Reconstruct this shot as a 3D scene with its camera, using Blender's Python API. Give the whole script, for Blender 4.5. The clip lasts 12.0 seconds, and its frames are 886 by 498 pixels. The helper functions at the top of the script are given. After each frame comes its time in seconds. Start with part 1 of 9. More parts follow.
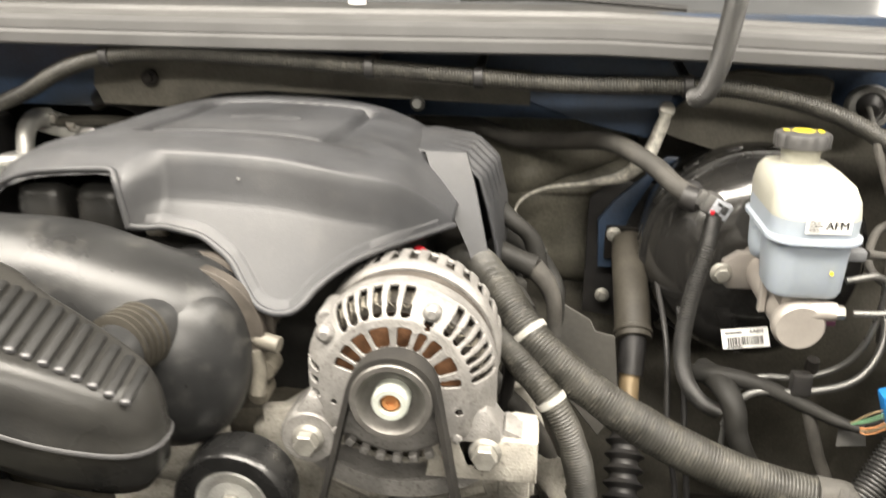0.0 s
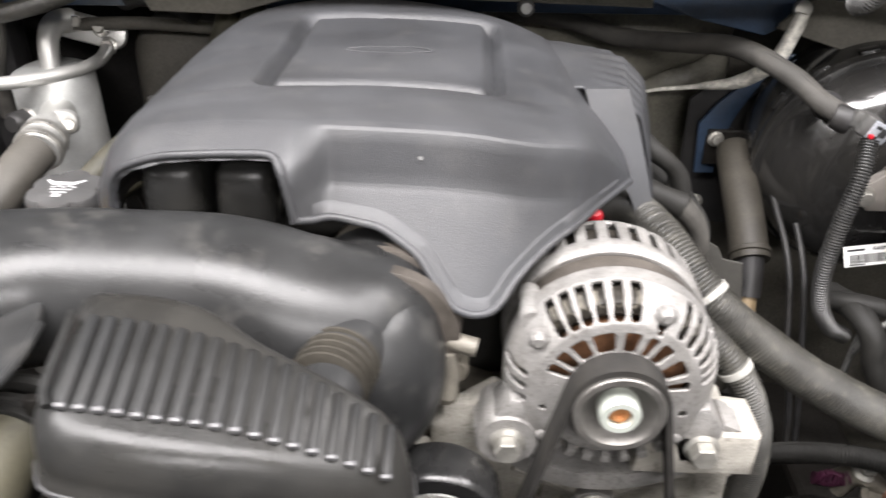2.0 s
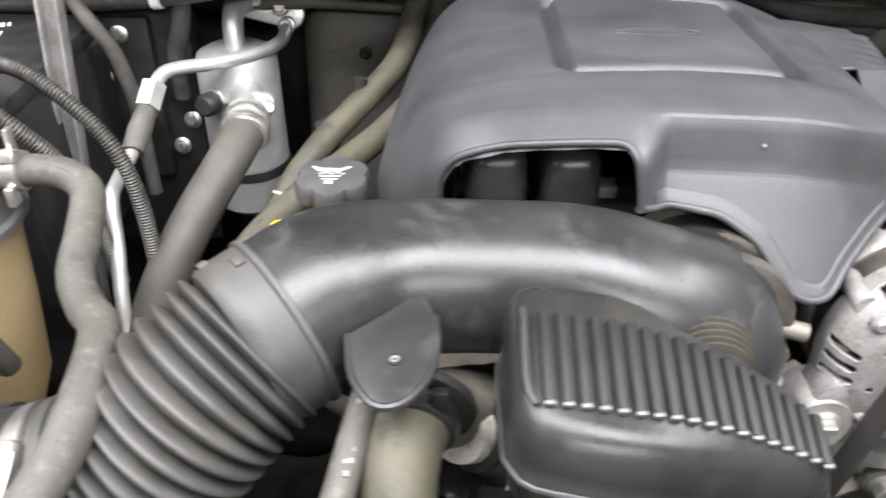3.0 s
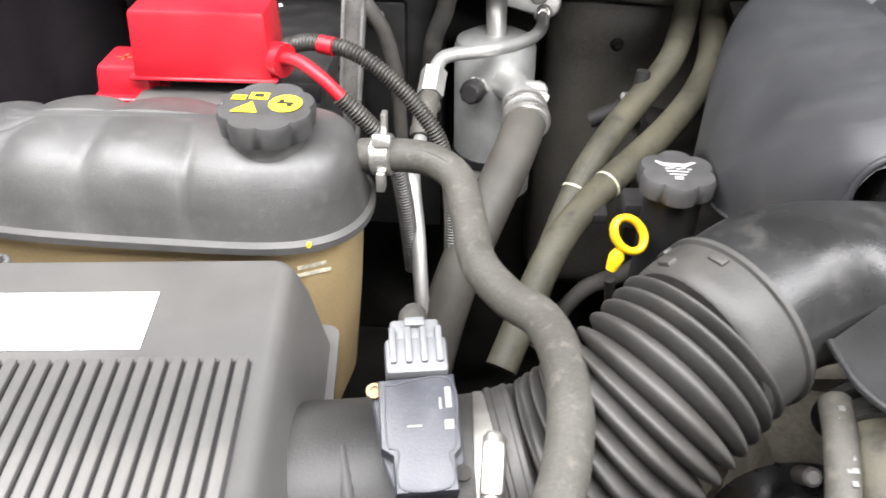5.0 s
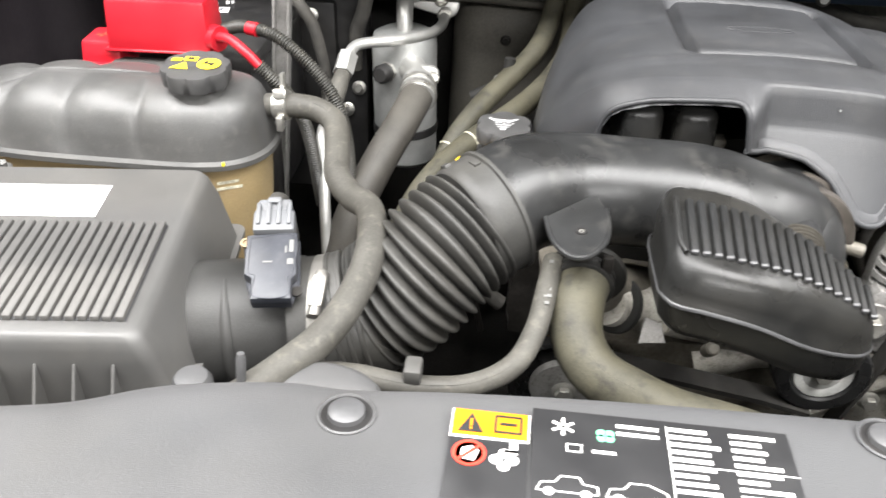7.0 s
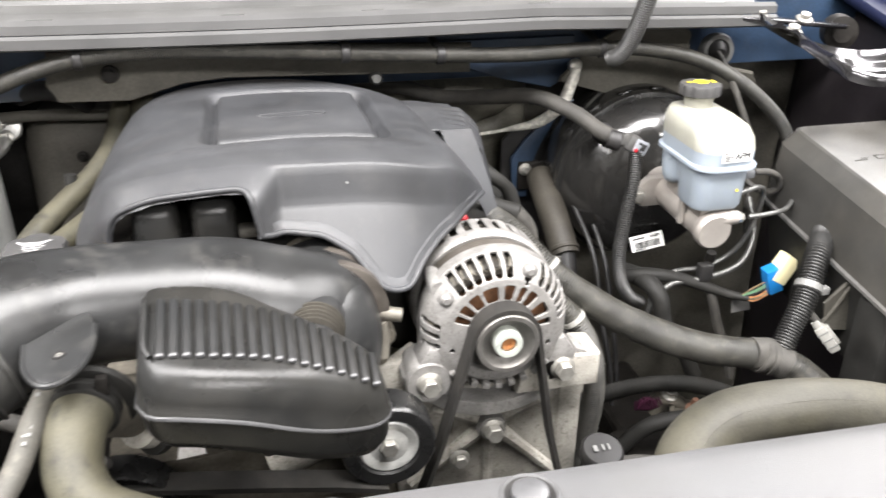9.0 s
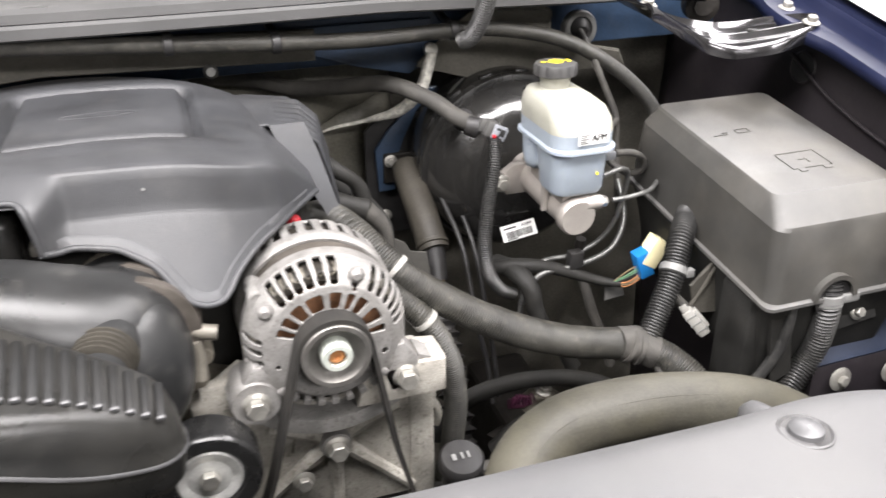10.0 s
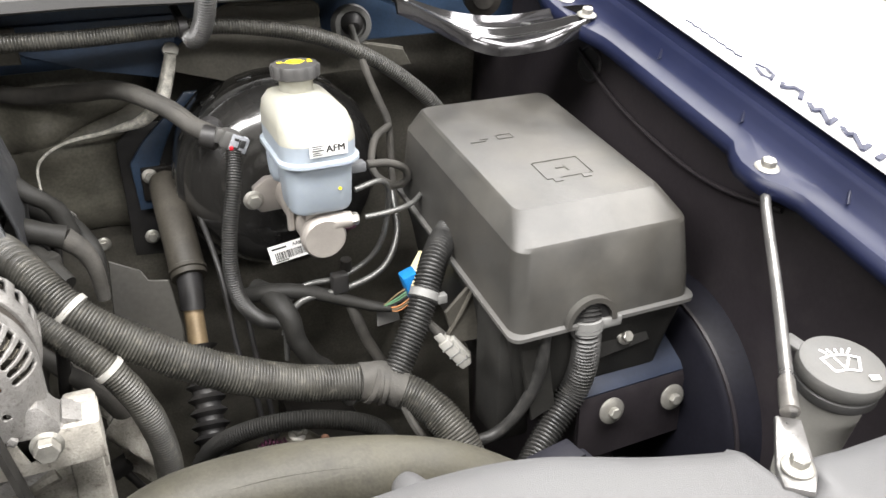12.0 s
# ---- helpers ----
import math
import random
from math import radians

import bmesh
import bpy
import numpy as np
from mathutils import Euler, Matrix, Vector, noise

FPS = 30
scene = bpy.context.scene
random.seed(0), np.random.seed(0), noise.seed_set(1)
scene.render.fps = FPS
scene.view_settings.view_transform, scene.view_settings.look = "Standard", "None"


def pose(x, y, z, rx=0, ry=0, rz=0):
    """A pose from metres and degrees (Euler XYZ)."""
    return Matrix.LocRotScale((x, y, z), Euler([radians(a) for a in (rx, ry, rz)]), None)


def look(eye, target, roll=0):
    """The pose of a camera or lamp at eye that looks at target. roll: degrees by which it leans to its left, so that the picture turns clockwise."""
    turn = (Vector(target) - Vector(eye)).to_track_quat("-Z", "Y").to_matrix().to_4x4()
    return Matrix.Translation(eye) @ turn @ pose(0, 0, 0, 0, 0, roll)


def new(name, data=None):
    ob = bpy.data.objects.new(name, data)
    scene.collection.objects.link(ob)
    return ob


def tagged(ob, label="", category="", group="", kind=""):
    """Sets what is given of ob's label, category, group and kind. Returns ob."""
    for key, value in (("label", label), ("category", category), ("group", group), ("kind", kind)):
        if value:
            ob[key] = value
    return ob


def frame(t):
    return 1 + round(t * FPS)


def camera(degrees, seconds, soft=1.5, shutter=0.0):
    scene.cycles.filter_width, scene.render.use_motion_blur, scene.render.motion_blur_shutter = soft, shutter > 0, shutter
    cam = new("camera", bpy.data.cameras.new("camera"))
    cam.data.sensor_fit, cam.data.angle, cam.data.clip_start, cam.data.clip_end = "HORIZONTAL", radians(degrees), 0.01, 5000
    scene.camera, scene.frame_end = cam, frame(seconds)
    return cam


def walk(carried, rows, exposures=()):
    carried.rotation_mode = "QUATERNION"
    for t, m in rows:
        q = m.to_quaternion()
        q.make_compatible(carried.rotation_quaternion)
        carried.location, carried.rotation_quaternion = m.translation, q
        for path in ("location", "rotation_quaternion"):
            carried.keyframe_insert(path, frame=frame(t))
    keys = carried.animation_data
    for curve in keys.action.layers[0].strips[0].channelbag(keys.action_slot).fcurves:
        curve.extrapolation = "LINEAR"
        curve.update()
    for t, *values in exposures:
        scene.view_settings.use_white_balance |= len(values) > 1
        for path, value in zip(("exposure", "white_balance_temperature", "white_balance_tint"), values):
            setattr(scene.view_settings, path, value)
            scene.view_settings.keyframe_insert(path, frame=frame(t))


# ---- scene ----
cam = camera(55.40, 12.0, 1.5, 0.4)
PATH = [
    (0.0, -0.0094, 0.004, 1.449, 70.04, -0.37, 6.63),
    (0.5, 0.0075, 0.0722, 1.435, 64.21, -0.29, 5.03),
    (1.0, -0.0062, 0.0984, 1.4463, 61.46, -0.11, 3.95),
    (1.5, -0.0666, 0.111, 1.4733, 59.88, -0.18, 2.83),
    (2.0, -0.1886, 0.1061, 1.5081, 58.33, -0.35, 2.11),
    (2.5, -0.295, 0.1034, 1.5191, 57.16, -0.41, 1.59),
    (3.0, -0.3976, 0.1061, 1.5171, 56.21, -0.26, 1.23),
    (3.5, -0.4859, 0.11, 1.525, 55.76, -0.48, 0.74),
    (3.7, -0.5143, 0.1087, 1.5312, 55.66, -0.51, 0.64),
    (5.3, -0.6376, 0.1026, 1.4969, 55.36, -0.95, 5.51),
    (5.5, -0.6441, 0.0894, 1.4851, 55.32, -1.05, 5.9),
    (6.0, -0.6167, 0.0332, 1.4863, 55.48, -1.74, 6.41),
    (6.5, -0.5314, -0.0687, 1.5458, 56.14, -1.74, 6.19),
    (6.7, -0.5108, -0.1039, 1.5668, 56.01, -1.71, 6.32),
    (8.3, -0.3652, -0.1218, 1.5714, 62.99, -1.03, -5.49),
    (8.5, -0.345, -0.1133, 1.5667, 63.23, -1.01, -7.9),
    (9.0, -0.2898, -0.0912, 1.5529, 63.63, -0.43, -13.21),
    (9.5, -0.2474, -0.0751, 1.5433, 63.49, 0.4, -16.85),
    (10.0, -0.1918, -0.0582, 1.5342, 62.97, 0.42, -18.88),
    (10.5, -0.0868, -0.0278, 1.5113, 62.88, 0.71, -20.39),
    (11.0, -0.0077, -0.0189, 1.5058, 62.72, 0.43, -21.31),
    (11.5, 0.03, -0.0178, 1.5037, 62.78, 0.31, -22.31),
    (12.0, 0.0321, -0.0272, 1.5064, 62.88, -0.0, -23.57),
]
walk(cam, [(t, pose(x, y, z, a, b, c)) for t, x, y, z, a, b, c in PATH],
     [(0.0, 0.42, 7300, 10), (0.5, 0.46, 7000, 10), (1.0, 0.26, 6850, 11), (1.5, 0.20, 6750, 13), (2.0, 0.20, 6500, 14), (2.5, 0.26, 6350, 14), (3.5, 0.28, 6250, 13), (5.5, 0.08, 6350, 12), (6.0, 0.02, 6350, 10), (6.5, 0.06, 6400, 10), (8.5, 0.44, 6500, 12), (9.0, 0.46, 6500, 12), (9.5, 0.24, 6500, 13), (10.0, 0.22, 6500, 14), (10.5, 0.36, 6550, 15), (11.5, 0.22, 6550, 13), (12.0, 0.14, 6550, 11)])

# ---- world and light: a closed workshop with ceiling panels ----
world = bpy.data.worlds.new("workshop_air")
world.use_nodes = True
world.node_tree.nodes["Background"].inputs[0].default_value = (0.9, 0.95, 1.0, 1)
world.node_tree.nodes["Background"].inputs[1].default_value = 0.045
scene.world = world
scene.view_settings.exposure = 0.0


def panel_lamp(x, y, z, sx, sy, watts, tint=(1.0, 0.985, 0.965), turn=0.0):
    data = bpy.data.lights.new("ceiling_panel_lamp", "AREA")
    data.shape, data.size, data.size_y, data.energy, data.color = "RECTANGLE", sx, sy, watts, tint
    ob = new("ceiling_panel_lamp", data)
    ob.matrix_world = pose(x, y, z, 0, 0, turn)
    return ob


LAMPS = [(-0.3, -0.18, 2.93, 2.6, 0.9, 170), (0.9, -2.6, 2.93, 2.4, 0.6, 185), (-1.8, 0.25, 2.93, 0.9, 1.9, 98), (1.6, 0.8, 2.93, 0.7, 2.6, 122), (-2.4, -1.9, 2.93, 0.5, 2.0, 22), (2.4, 2.7, 2.93, 1.6, 1.6, 85)]
for lamp in LAMPS:
    panel_lamp(*lamp)


# ---- materials ----
def mat(name, color, rough=0.5, metal=0.0, vary=0.25, scale=40.0, fine=400.0, bump=0.1, dust=0.0,
        dust_color=(0.30, 0.27, 0.22), spec=0.5, coat=0.0, trans=0.0, sss=0.0, rand=0.0, stain=0.0, speck=0.0, speck_scale=260.0, speck_color=(0.05, 0.045, 0.04)):
    m = bpy.data.materials.new(name)
    m.use_nodes = True
    nt = m.node_tree
    n, link = nt.nodes, nt.links.new
    b = n["Principled BSDF"]
    tc = n.new("ShaderNodeTexCoord")
    big = n.new("ShaderNodeTexNoise")
    big.inputs["Scale"].default_value, big.inputs["Detail"].default_value = scale, 4
    small = n.new("ShaderNodeTexNoise")
    small.inputs["Scale"].default_value, small.inputs["Detail"].default_value = fine, 3
    link(tc.outputs["Object"], big.inputs["Vector"])
    link(tc.outputs["Object"], small.inputs["Vector"])
    ramp = n.new("ShaderNodeMapRange")
    ramp.inputs[1].default_value, ramp.inputs[2].default_value = 0.3, 0.7
    ramp.inputs[3].default_value, ramp.inputs[4].default_value = 1 - vary, 1 + vary
    link(big.outputs["Fac"], ramp.inputs[0])
    ramp2 = n.new("ShaderNodeMapRange")
    ramp2.inputs[1].default_value, ramp2.inputs[2].default_value = 0.3, 0.7
    ramp2.inputs[3].default_value, ramp2.inputs[4].default_value = 1 - vary * 0.5, 1 + vary * 0.5
    link(small.outputs["Fac"], ramp2.inputs[0])
    mul = n.new("ShaderNodeMath")
    mul.operation = "MULTIPLY"
    link(ramp.outputs[0], mul.inputs[0])
    link(ramp2.outputs[0], mul.inputs[1])
    val = mul.outputs[0]
    if rand:
        info = n.new("ShaderNodeObjectInfo")
        rr = n.new("ShaderNodeMapRange")
        rr.inputs[3].default_value, rr.inputs[4].default_value = 1 - rand, 1 + rand
        link(info.outputs["Random"], rr.inputs[0])
        mm = n.new("ShaderNodeMath")
        mm.operation = "MULTIPLY"
        link(val, mm.inputs[0])
        link(rr.outputs[0], mm.inputs[1])
        val = mm.outputs[0]
    sc = n.new("ShaderNodeVectorMath")
    sc.operation = "SCALE"
    sc.inputs[0].default_value = color
    link(val, sc.inputs["Scale"])
    col = sc.outputs[0]
    if dust or stain:
        dn = n.new("ShaderNodeTexNoise")
        dn.inputs["Scale"].default_value, dn.inputs["Detail"].default_value, dn.inputs["Roughness"].default_value = scale * 0.45, 8, 0.65
        link(tc.outputs["Object"], dn.inputs["Vector"])
        dr = n.new("ShaderNodeMapRange")
        dr.inputs[1].default_value, dr.inputs[2].default_value = 0.42, 0.72
        dr.inputs[3].default_value, dr.inputs[4].default_value = dust * 0.25, max(dust, stain)
        link(dn.outputs["Fac"], dr.inputs[0])
        mix = n.new("ShaderNodeMix")
        mix.data_type = "RGBA"
        link(dr.outputs[0], mix.inputs["Factor"])
        link(col, mix.inputs["A"])
        mix.inputs["B"].default_value = (*dust_color, 1)
        col = mix.outputs["Result"]
    if speck:
        sn = n.new("ShaderNodeTexNoise")
        sn.inputs["Scale"].default_value, sn.inputs["Detail"].default_value, sn.inputs["Roughness"].default_value = speck_scale, 5, 0.6
        link(tc.outputs["Object"], sn.inputs["Vector"])
        sr = n.new("ShaderNodeMapRange")
        sr.inputs[1].default_value, sr.inputs[2].default_value = 0.54, 0.70
        sr.inputs[3].default_value, sr.inputs[4].default_value = 0.0, speck
        link(sn.outputs["Fac"], sr.inputs[0])
        smix = n.new("ShaderNodeMix")
        smix.data_type = "RGBA"
        link(sr.outputs[0], smix.inputs["Factor"])
        link(col, smix.inputs["A"])
        smix.inputs["B"].default_value = (*speck_color, 1)
        col = smix.outputs["Result"]
    link(col, b.inputs["Base Color"])
    rg = n.new("ShaderNodeMapRange")
    rg.inputs[1].default_value, rg.inputs[2].default_value = 0.3, 0.7
    rg.inputs[3].default_value, rg.inputs[4].default_value = max(0.02, rough - 0.09), min(1.0, rough + 0.09)
    link(big.outputs["Fac"], rg.inputs[0])
    link(rg.outputs[0], b.inputs["Roughness"])
    b.inputs["Metallic"].default_value = metal
    b.inputs["Specular IOR Level"].default_value = spec
    b.inputs["Coat Weight"].default_value = coat
    b.inputs["Coat Roughness"].default_value = 0.08
    b.inputs["Transmission Weight"].default_value = trans
    if sss:
        b.inputs["Subsurface Weight"].default_value = sss
        b.inputs["Subsurface Radius"].default_value = (0.02, 0.02, 0.025)
        b.inputs["Subsurface Scale"].default_value = 0.6
    if bump:
        bp = n.new("ShaderNodeBump")
        bp.inputs["Strength"].default_value, bp.inputs["Distance"].default_value = bump, 0.0006
        link(small.outputs["Fac"], bp.inputs["Height"])
        link(bp.outputs[0], b.inputs["Normal"])
    return m


M_COVER = mat("cover_plastic", (0.034, 0.0355, 0.039), 0.42, vary=0.22, scale=14, fine=1300, bump=0.5, dust=0.08, dust_color=(0.18, 0.17, 0.155), spec=0.42, speck=0.10, speck_scale=38, speck_color=(0.13, 0.125, 0.115))
# darker plastic that stands for shade down in grooves
M_GROOVE_SHADE = mat("shade_toned_groove_plastic", (0.03, 0.03, 0.032), 0.5, vary=0.1, fine=1500, bump=0.3)
M_DUCT = mat("duct_plastic", (0.0140, 0.0145, 0.0150), 0.31, vary=0.35, scale=18, fine=900, bump=0.2, dust=0.06, dust_color=(0.13, 0.122, 0.11), spec=0.40, speck=0.16, speck_scale=46, speck_color=(0.13, 0.125, 0.115))
M_RES = mat("resonator_plastic", (0.0095, 0.010, 0.0103), 0.30, vary=0.2, scale=25, fine=900, bump=0.2, dust=0.05, spec=0.32, speck=0.10, speck_scale=46, speck_color=(0.06, 0.057, 0.052))
M_BELLOWS = mat("bellows_rubber", (0.026, 0.026, 0.025), 0.55, vary=0.3, scale=35, fine=600, bump=0.3, dust=0.22, dust_color=(0.13, 0.12, 0.10))
M_CONDUIT = mat("conduit_plastic", (0.019, 0.0187, 0.0172), 0.45, vary=0.45, scale=55, fine=700, bump=0.3, dust=0.28, dust_color=(0.125, 0.118, 0.097), speck=0.4, speck_scale=150, speck_color=(0.13, 0.122, 0.10))
M_CONDUIT_DARK = mat("conduit_dark_plastic", (0.017, 0.017, 0.017), 0.42, vary=0.3, scale=50, fine=600, bump=0.25, dust=0.12, dust_color=(0.12, 0.115, 0.10), speck=0.25, speck_scale=120, speck_color=(0.10, 0.095, 0.085))
M_TAPE = mat("cloth_tape", (0.032, 0.031, 0.029), 0.7, vary=0.35, scale=60, fine=900, bump=0.6, dust=0.26, dust_color=(0.17, 0.155, 0.13), spec=0.35)
M_HOSE = mat("dusty_rubber_hose", (0.048, 0.046, 0.041), 0.62, vary=0.35, scale=26, fine=500, bump=0.4, dust=0.36, dust_color=(0.125, 0.117, 0.098), spec=0.35, speck=0.35, speck_scale=120, speck_color=(0.16, 0.15, 0.125))
M_HOSE_DARK = mat("dusty_suction_hose_rubber", (0.030, 0.028, 0.025), 0.58, vary=0.35, scale=22, fine=500, bump=0.35, dust=0.45, dust_color=(0.125, 0.115, 0.098), spec=0.35)
M_HOSE_GREEN = mat("dusty_coolant_hose", (0.040, 0.038, 0.028), 0.62, vary=0.4, scale=24, fine=500, bump=0.4, dust=0.45, dust_color=(0.088, 0.080, 0.052), stain=0.8, spec=0.35, speck=0.7, speck_scale=70, speck_color=(0.018, 0.017, 0.014))
M_PIPE = mat("dull_brake_pipe", (0.13, 0.13, 0.125), 0.34, metal=0.5, vary=0.2, scale=60, fine=600, bump=0.1)
M_PALEPLATE = mat("dusty_sheet_metal", (0.034, 0.033, 0.030), 0.6, metal=0.2, vary=0.35, scale=15, fine=200, bump=0.3, dust=0.25, dust_color=(0.12, 0.112, 0.095))
M_BLACK = mat("black_plastic", (0.012, 0.012, 0.013), 0.45, vary=0.3, scale=40, fine=700, bump=0.2, dust=0.05, spec=0.35)
M_BLACK_DUSTY = mat("dusty_black_plastic", (0.013, 0.013, 0.0125), 0.6, vary=0.35, scale=30, fine=500, bump=0.3, dust=0.09, dust_color=(0.12, 0.11, 0.09), spec=0.2)
M_MAT = mat("firewall_insulation", (0.062, 0.058, 0.049), 0.7, vary=0.55, scale=12, fine=300, bump=0.6, dust=0.4, dust_color=(0.16, 0.148, 0.12), spec=0.3)
M_KHAKI = mat("dusty_heat_shield", (0.085, 0.080, 0.068), 0.65, vary=0.35, scale=20, fine=300, bump=0.35, dust=0.4, dust_color=(0.15, 0.14, 0.115), spec=0.3)
M_CAST = mat("cast_aluminium", (0.24, 0.234, 0.226), 0.5, metal=0.4, vary=0.22, scale=60, fine=700, bump=0.9, dust=0.35, dust_color=(0.20, 0.185, 0.165), speck=0.65, speck_scale=330, speck_color=(0.10, 0.09, 0.08))
M_CAST_DULL = mat("dull_cast_aluminium", (0.36, 0.345, 0.31), 0.62, metal=0.2, vary=0.3, scale=40, fine=500, bump=0.9, dust=0.45, dust_color=(0.21, 0.19, 0.155), speck=0.6, speck_scale=180, speck_color=(0.07, 0.06, 0.048))
M_MC = mat("master_cylinder_aluminium", (0.40, 0.37, 0.34), 0.42, metal=0.5, vary=0.08, scale=60, fine=900, bump=0.3)
M_STEEL = mat("zinc_steel", (0.50, 0.49, 0.46), 0.34, metal=0.85, vary=0.15, scale=90, fine=900, bump=0.2, dust=0.1)
M_BOLT = mat("bolt_steel", (0.34, 0.332, 0.305), 0.48, metal=0.7, vary=0.15, scale=120, fine=900, bump=0.3, dust=0.15)
M_ALU = mat("brushed_aluminium_tube", (0.42, 0.42, 0.405), 0.42, metal=0.65, vary=0.1, scale=50, fine=900, bump=0.2, dust=0.12)
M_DRIER = mat("drier_aluminium", (0.55, 0.56, 0.55), 0.42, metal=0.7, vary=0.15, scale=30, fine=700, bump=0.3, dust=0.2)
M_COPPER = mat("copper_winding", (0.19, 0.095, 0.05), 0.5, metal=0.5, vary=0.4, scale=120, fine=900, bump=0.5)
M_WIND = mat("varnished_winding", (0.022, 0.019, 0.015), 0.4, vary=0.6, scale=250, fine=900, bump=0.8)
M_STRAND = mat("dusty_wire_strand", (0.11, 0.10, 0.08), 0.45, metal=0.4, vary=0.5, scale=150, fine=900, bump=0.3)
M_ORANGE = mat("orange_shaft_end", (0.36, 0.16, 0.06), 0.5, metal=0.3, vary=0.2)
M_PULLEY = mat("pulley_steel", (0.13, 0.126, 0.12), 0.42, metal=0.6, vary=0.2, scale=80, fine=800, bump=0.2, dust=0.15)
M_HUB = mat("pulley_nut_zinc", (0.62, 0.66, 0.60), 0.35, metal=0.5, vary=0.1)
M_BELT = mat("belt_rubber", (0.015, 0.0145, 0.014), 0.75, vary=0.25, scale=80, fine=900, bump=0.3, dust=0.05, spec=0.2)
M_IDLER = mat("idler_black", (0.012, 0.012, 0.012), 0.28, vary=0.2, scale=60, fine=700, bump=0.05)
M_IDLER_RIM = mat("idler_zinc_disc", (0.5, 0.5, 0.48), 0.45, metal=0.45, vary=0.2, scale=90, fine=600, bump=0.3)
M_BOOSTER = mat("booster_black_enamel", (0.013, 0.013, 0.013), 0.22, vary=0.2, scale=20, fine=300, bump=0.02, coat=1.0, dust=0.03)
M_RESERVOIR = mat("translucent_reservoir", (0.295, 0.335, 0.38), 0.36, vary=0.03, scale=15, fine=300, bump=0.05, sss=0.45)
M_RES_CREAM = mat("cream_reservoir_plastic", (0.295, 0.290, 0.25), 0.36, vary=0.08, scale=22, fine=300, bump=0.05, sss=0.35)
M_CAP = mat("cap_plastic", (0.040, 0.040, 0.041), 0.5, vary=0.15, scale=60, fine=900, bump=0.3, dust=0.06)
M_CAP_GREY = mat("grey_cap_plastic", (0.050, 0.050, 0.049), 0.55, vary=0.1, scale=60, fine=900, bump=0.3, dust=0.08)
M_YELLOW = mat("yellow_print", (0.85, 0.68, 0.03), 0.5, vary=0.04, bump=0)
M_DIP = mat("yellow_dipstick_plastic", (0.85, 0.52, 0.01), 0.4, vary=0.05)
M_FUSE = mat("fuse_box_plastic", (0.029, 0.029, 0.0282), 0.40, vary=0.22, scale=22, fine=1500, bump=0.4, dust=0.14, speck=0.18, speck_scale=60, speck_color=(0.075, 0.073, 0.066))
M_AIRBOX = mat("airbox_plastic", (0.068, 0.068, 0.0675), 0.44, vary=0.12, scale=16, fine=1500, bump=0.35, dust=0.12, speck=0.12, speck_scale=50, speck_color=(0.13, 0.125, 0.115))
M_SHROUD = mat("shroud_plastic", (0.064, 0.065, 0.068), 0.40, vary=0.12, scale=9, fine=1400, bump=0.4, dust=0.07, spec=0.35)
M_PIN = mat("push_pin_plastic", (0.07, 0.07, 0.072), 0.4, vary=0.1)
M_TANK = mat("tank_black_plastic", (0.052, 0.052, 0.052), 0.42, vary=0.25, scale=16, fine=900, bump=0.3, dust=0.26, dust_color=(0.17, 0.162, 0.148), speck=0.10, speck_scale=90, speck_color=(0.22, 0.21, 0.19))
M_TANK_LOW = mat("amber_tank_plastic", (0.26, 0.205, 0.105), 0.42, vary=0.2, scale=10, fine=500, bump=0.15, sss=0.3, dust=0.2, dust_color=(0.40, 0.22, 0.13))
M_OUTLET = mat("dusty_outlet_plastic", (0.023, 0.023, 0.0225), 0.5, vary=0.25, scale=18, fine=700, bump=0.3, dust=0.16, dust_color=(0.11, 0.104, 0.092), spec=0.35)
M_RED = mat("red_terminal_cover", (0.38, 0.008, 0.017), 0.4, vary=0.06, scale=20, fine=900, bump=0.1)
M_BLUE = mat("blue_connector", (0.01, 0.17, 0.46), 0.4, vary=0.06)
M_CREAM = mat("cream_connector", (0.75, 0.68, 0.42), 0.45, vary=0.06)
M_GREY = mat("grey_connector", (0.105, 0.110, 0.118), 0.45, vary=0.08, scale=60, fine=900, bump=0.2, dust=0.1)
M_MAF = mat("sensor_plastic", (0.028, 0.031, 0.040), 0.4, vary=0.15, scale=60, fine=900, bump=0.2, dust=0.05, speck=0.15, speck_scale=120, speck_color=(0.10, 0.10, 0.10))
M_TIE = mat("white_cable_tie", (0.30, 0.295, 0.275), 0.5, vary=0.06, dust=0.1)
M_GREYTIE = mat("grey_cable_tie", (0.15, 0.15, 0.145), 0.5, vary=0.1)
M_WHITE = mat("white_paper_label", (0.82, 0.82, 0.80), 0.55, vary=0.03, bump=0)
M_INK = mat("black_ink", (0.015, 0.015, 0.015), 0.6, vary=0.05, bump=0)
M_PAINT = mat("dark_blue_body_paint", (0.0045, 0.0065, 0.022), 0.45, vary=0.12, scale=14, fine=900, bump=0.01, coat=0.35, dust=0.02, spec=0.25)
M_FENDER = mat("blue_fender_paint", (0.0062, 0.0088, 0.028), 0.46, vary=0.12, scale=14, fine=900, bump=0.02, coat=0.06, dust=0.03, dust_color=(0.10, 0.10, 0.11), spec=0.22)
M_PAINT_DULL = mat("dusty_blue_body_paint", (0.010, 0.016, 0.034), 0.4, vary=0.3, scale=14, fine=300, bump=0.1, coat=0.2, dust=0.12, dust_color=(0.09, 0.09, 0.08))
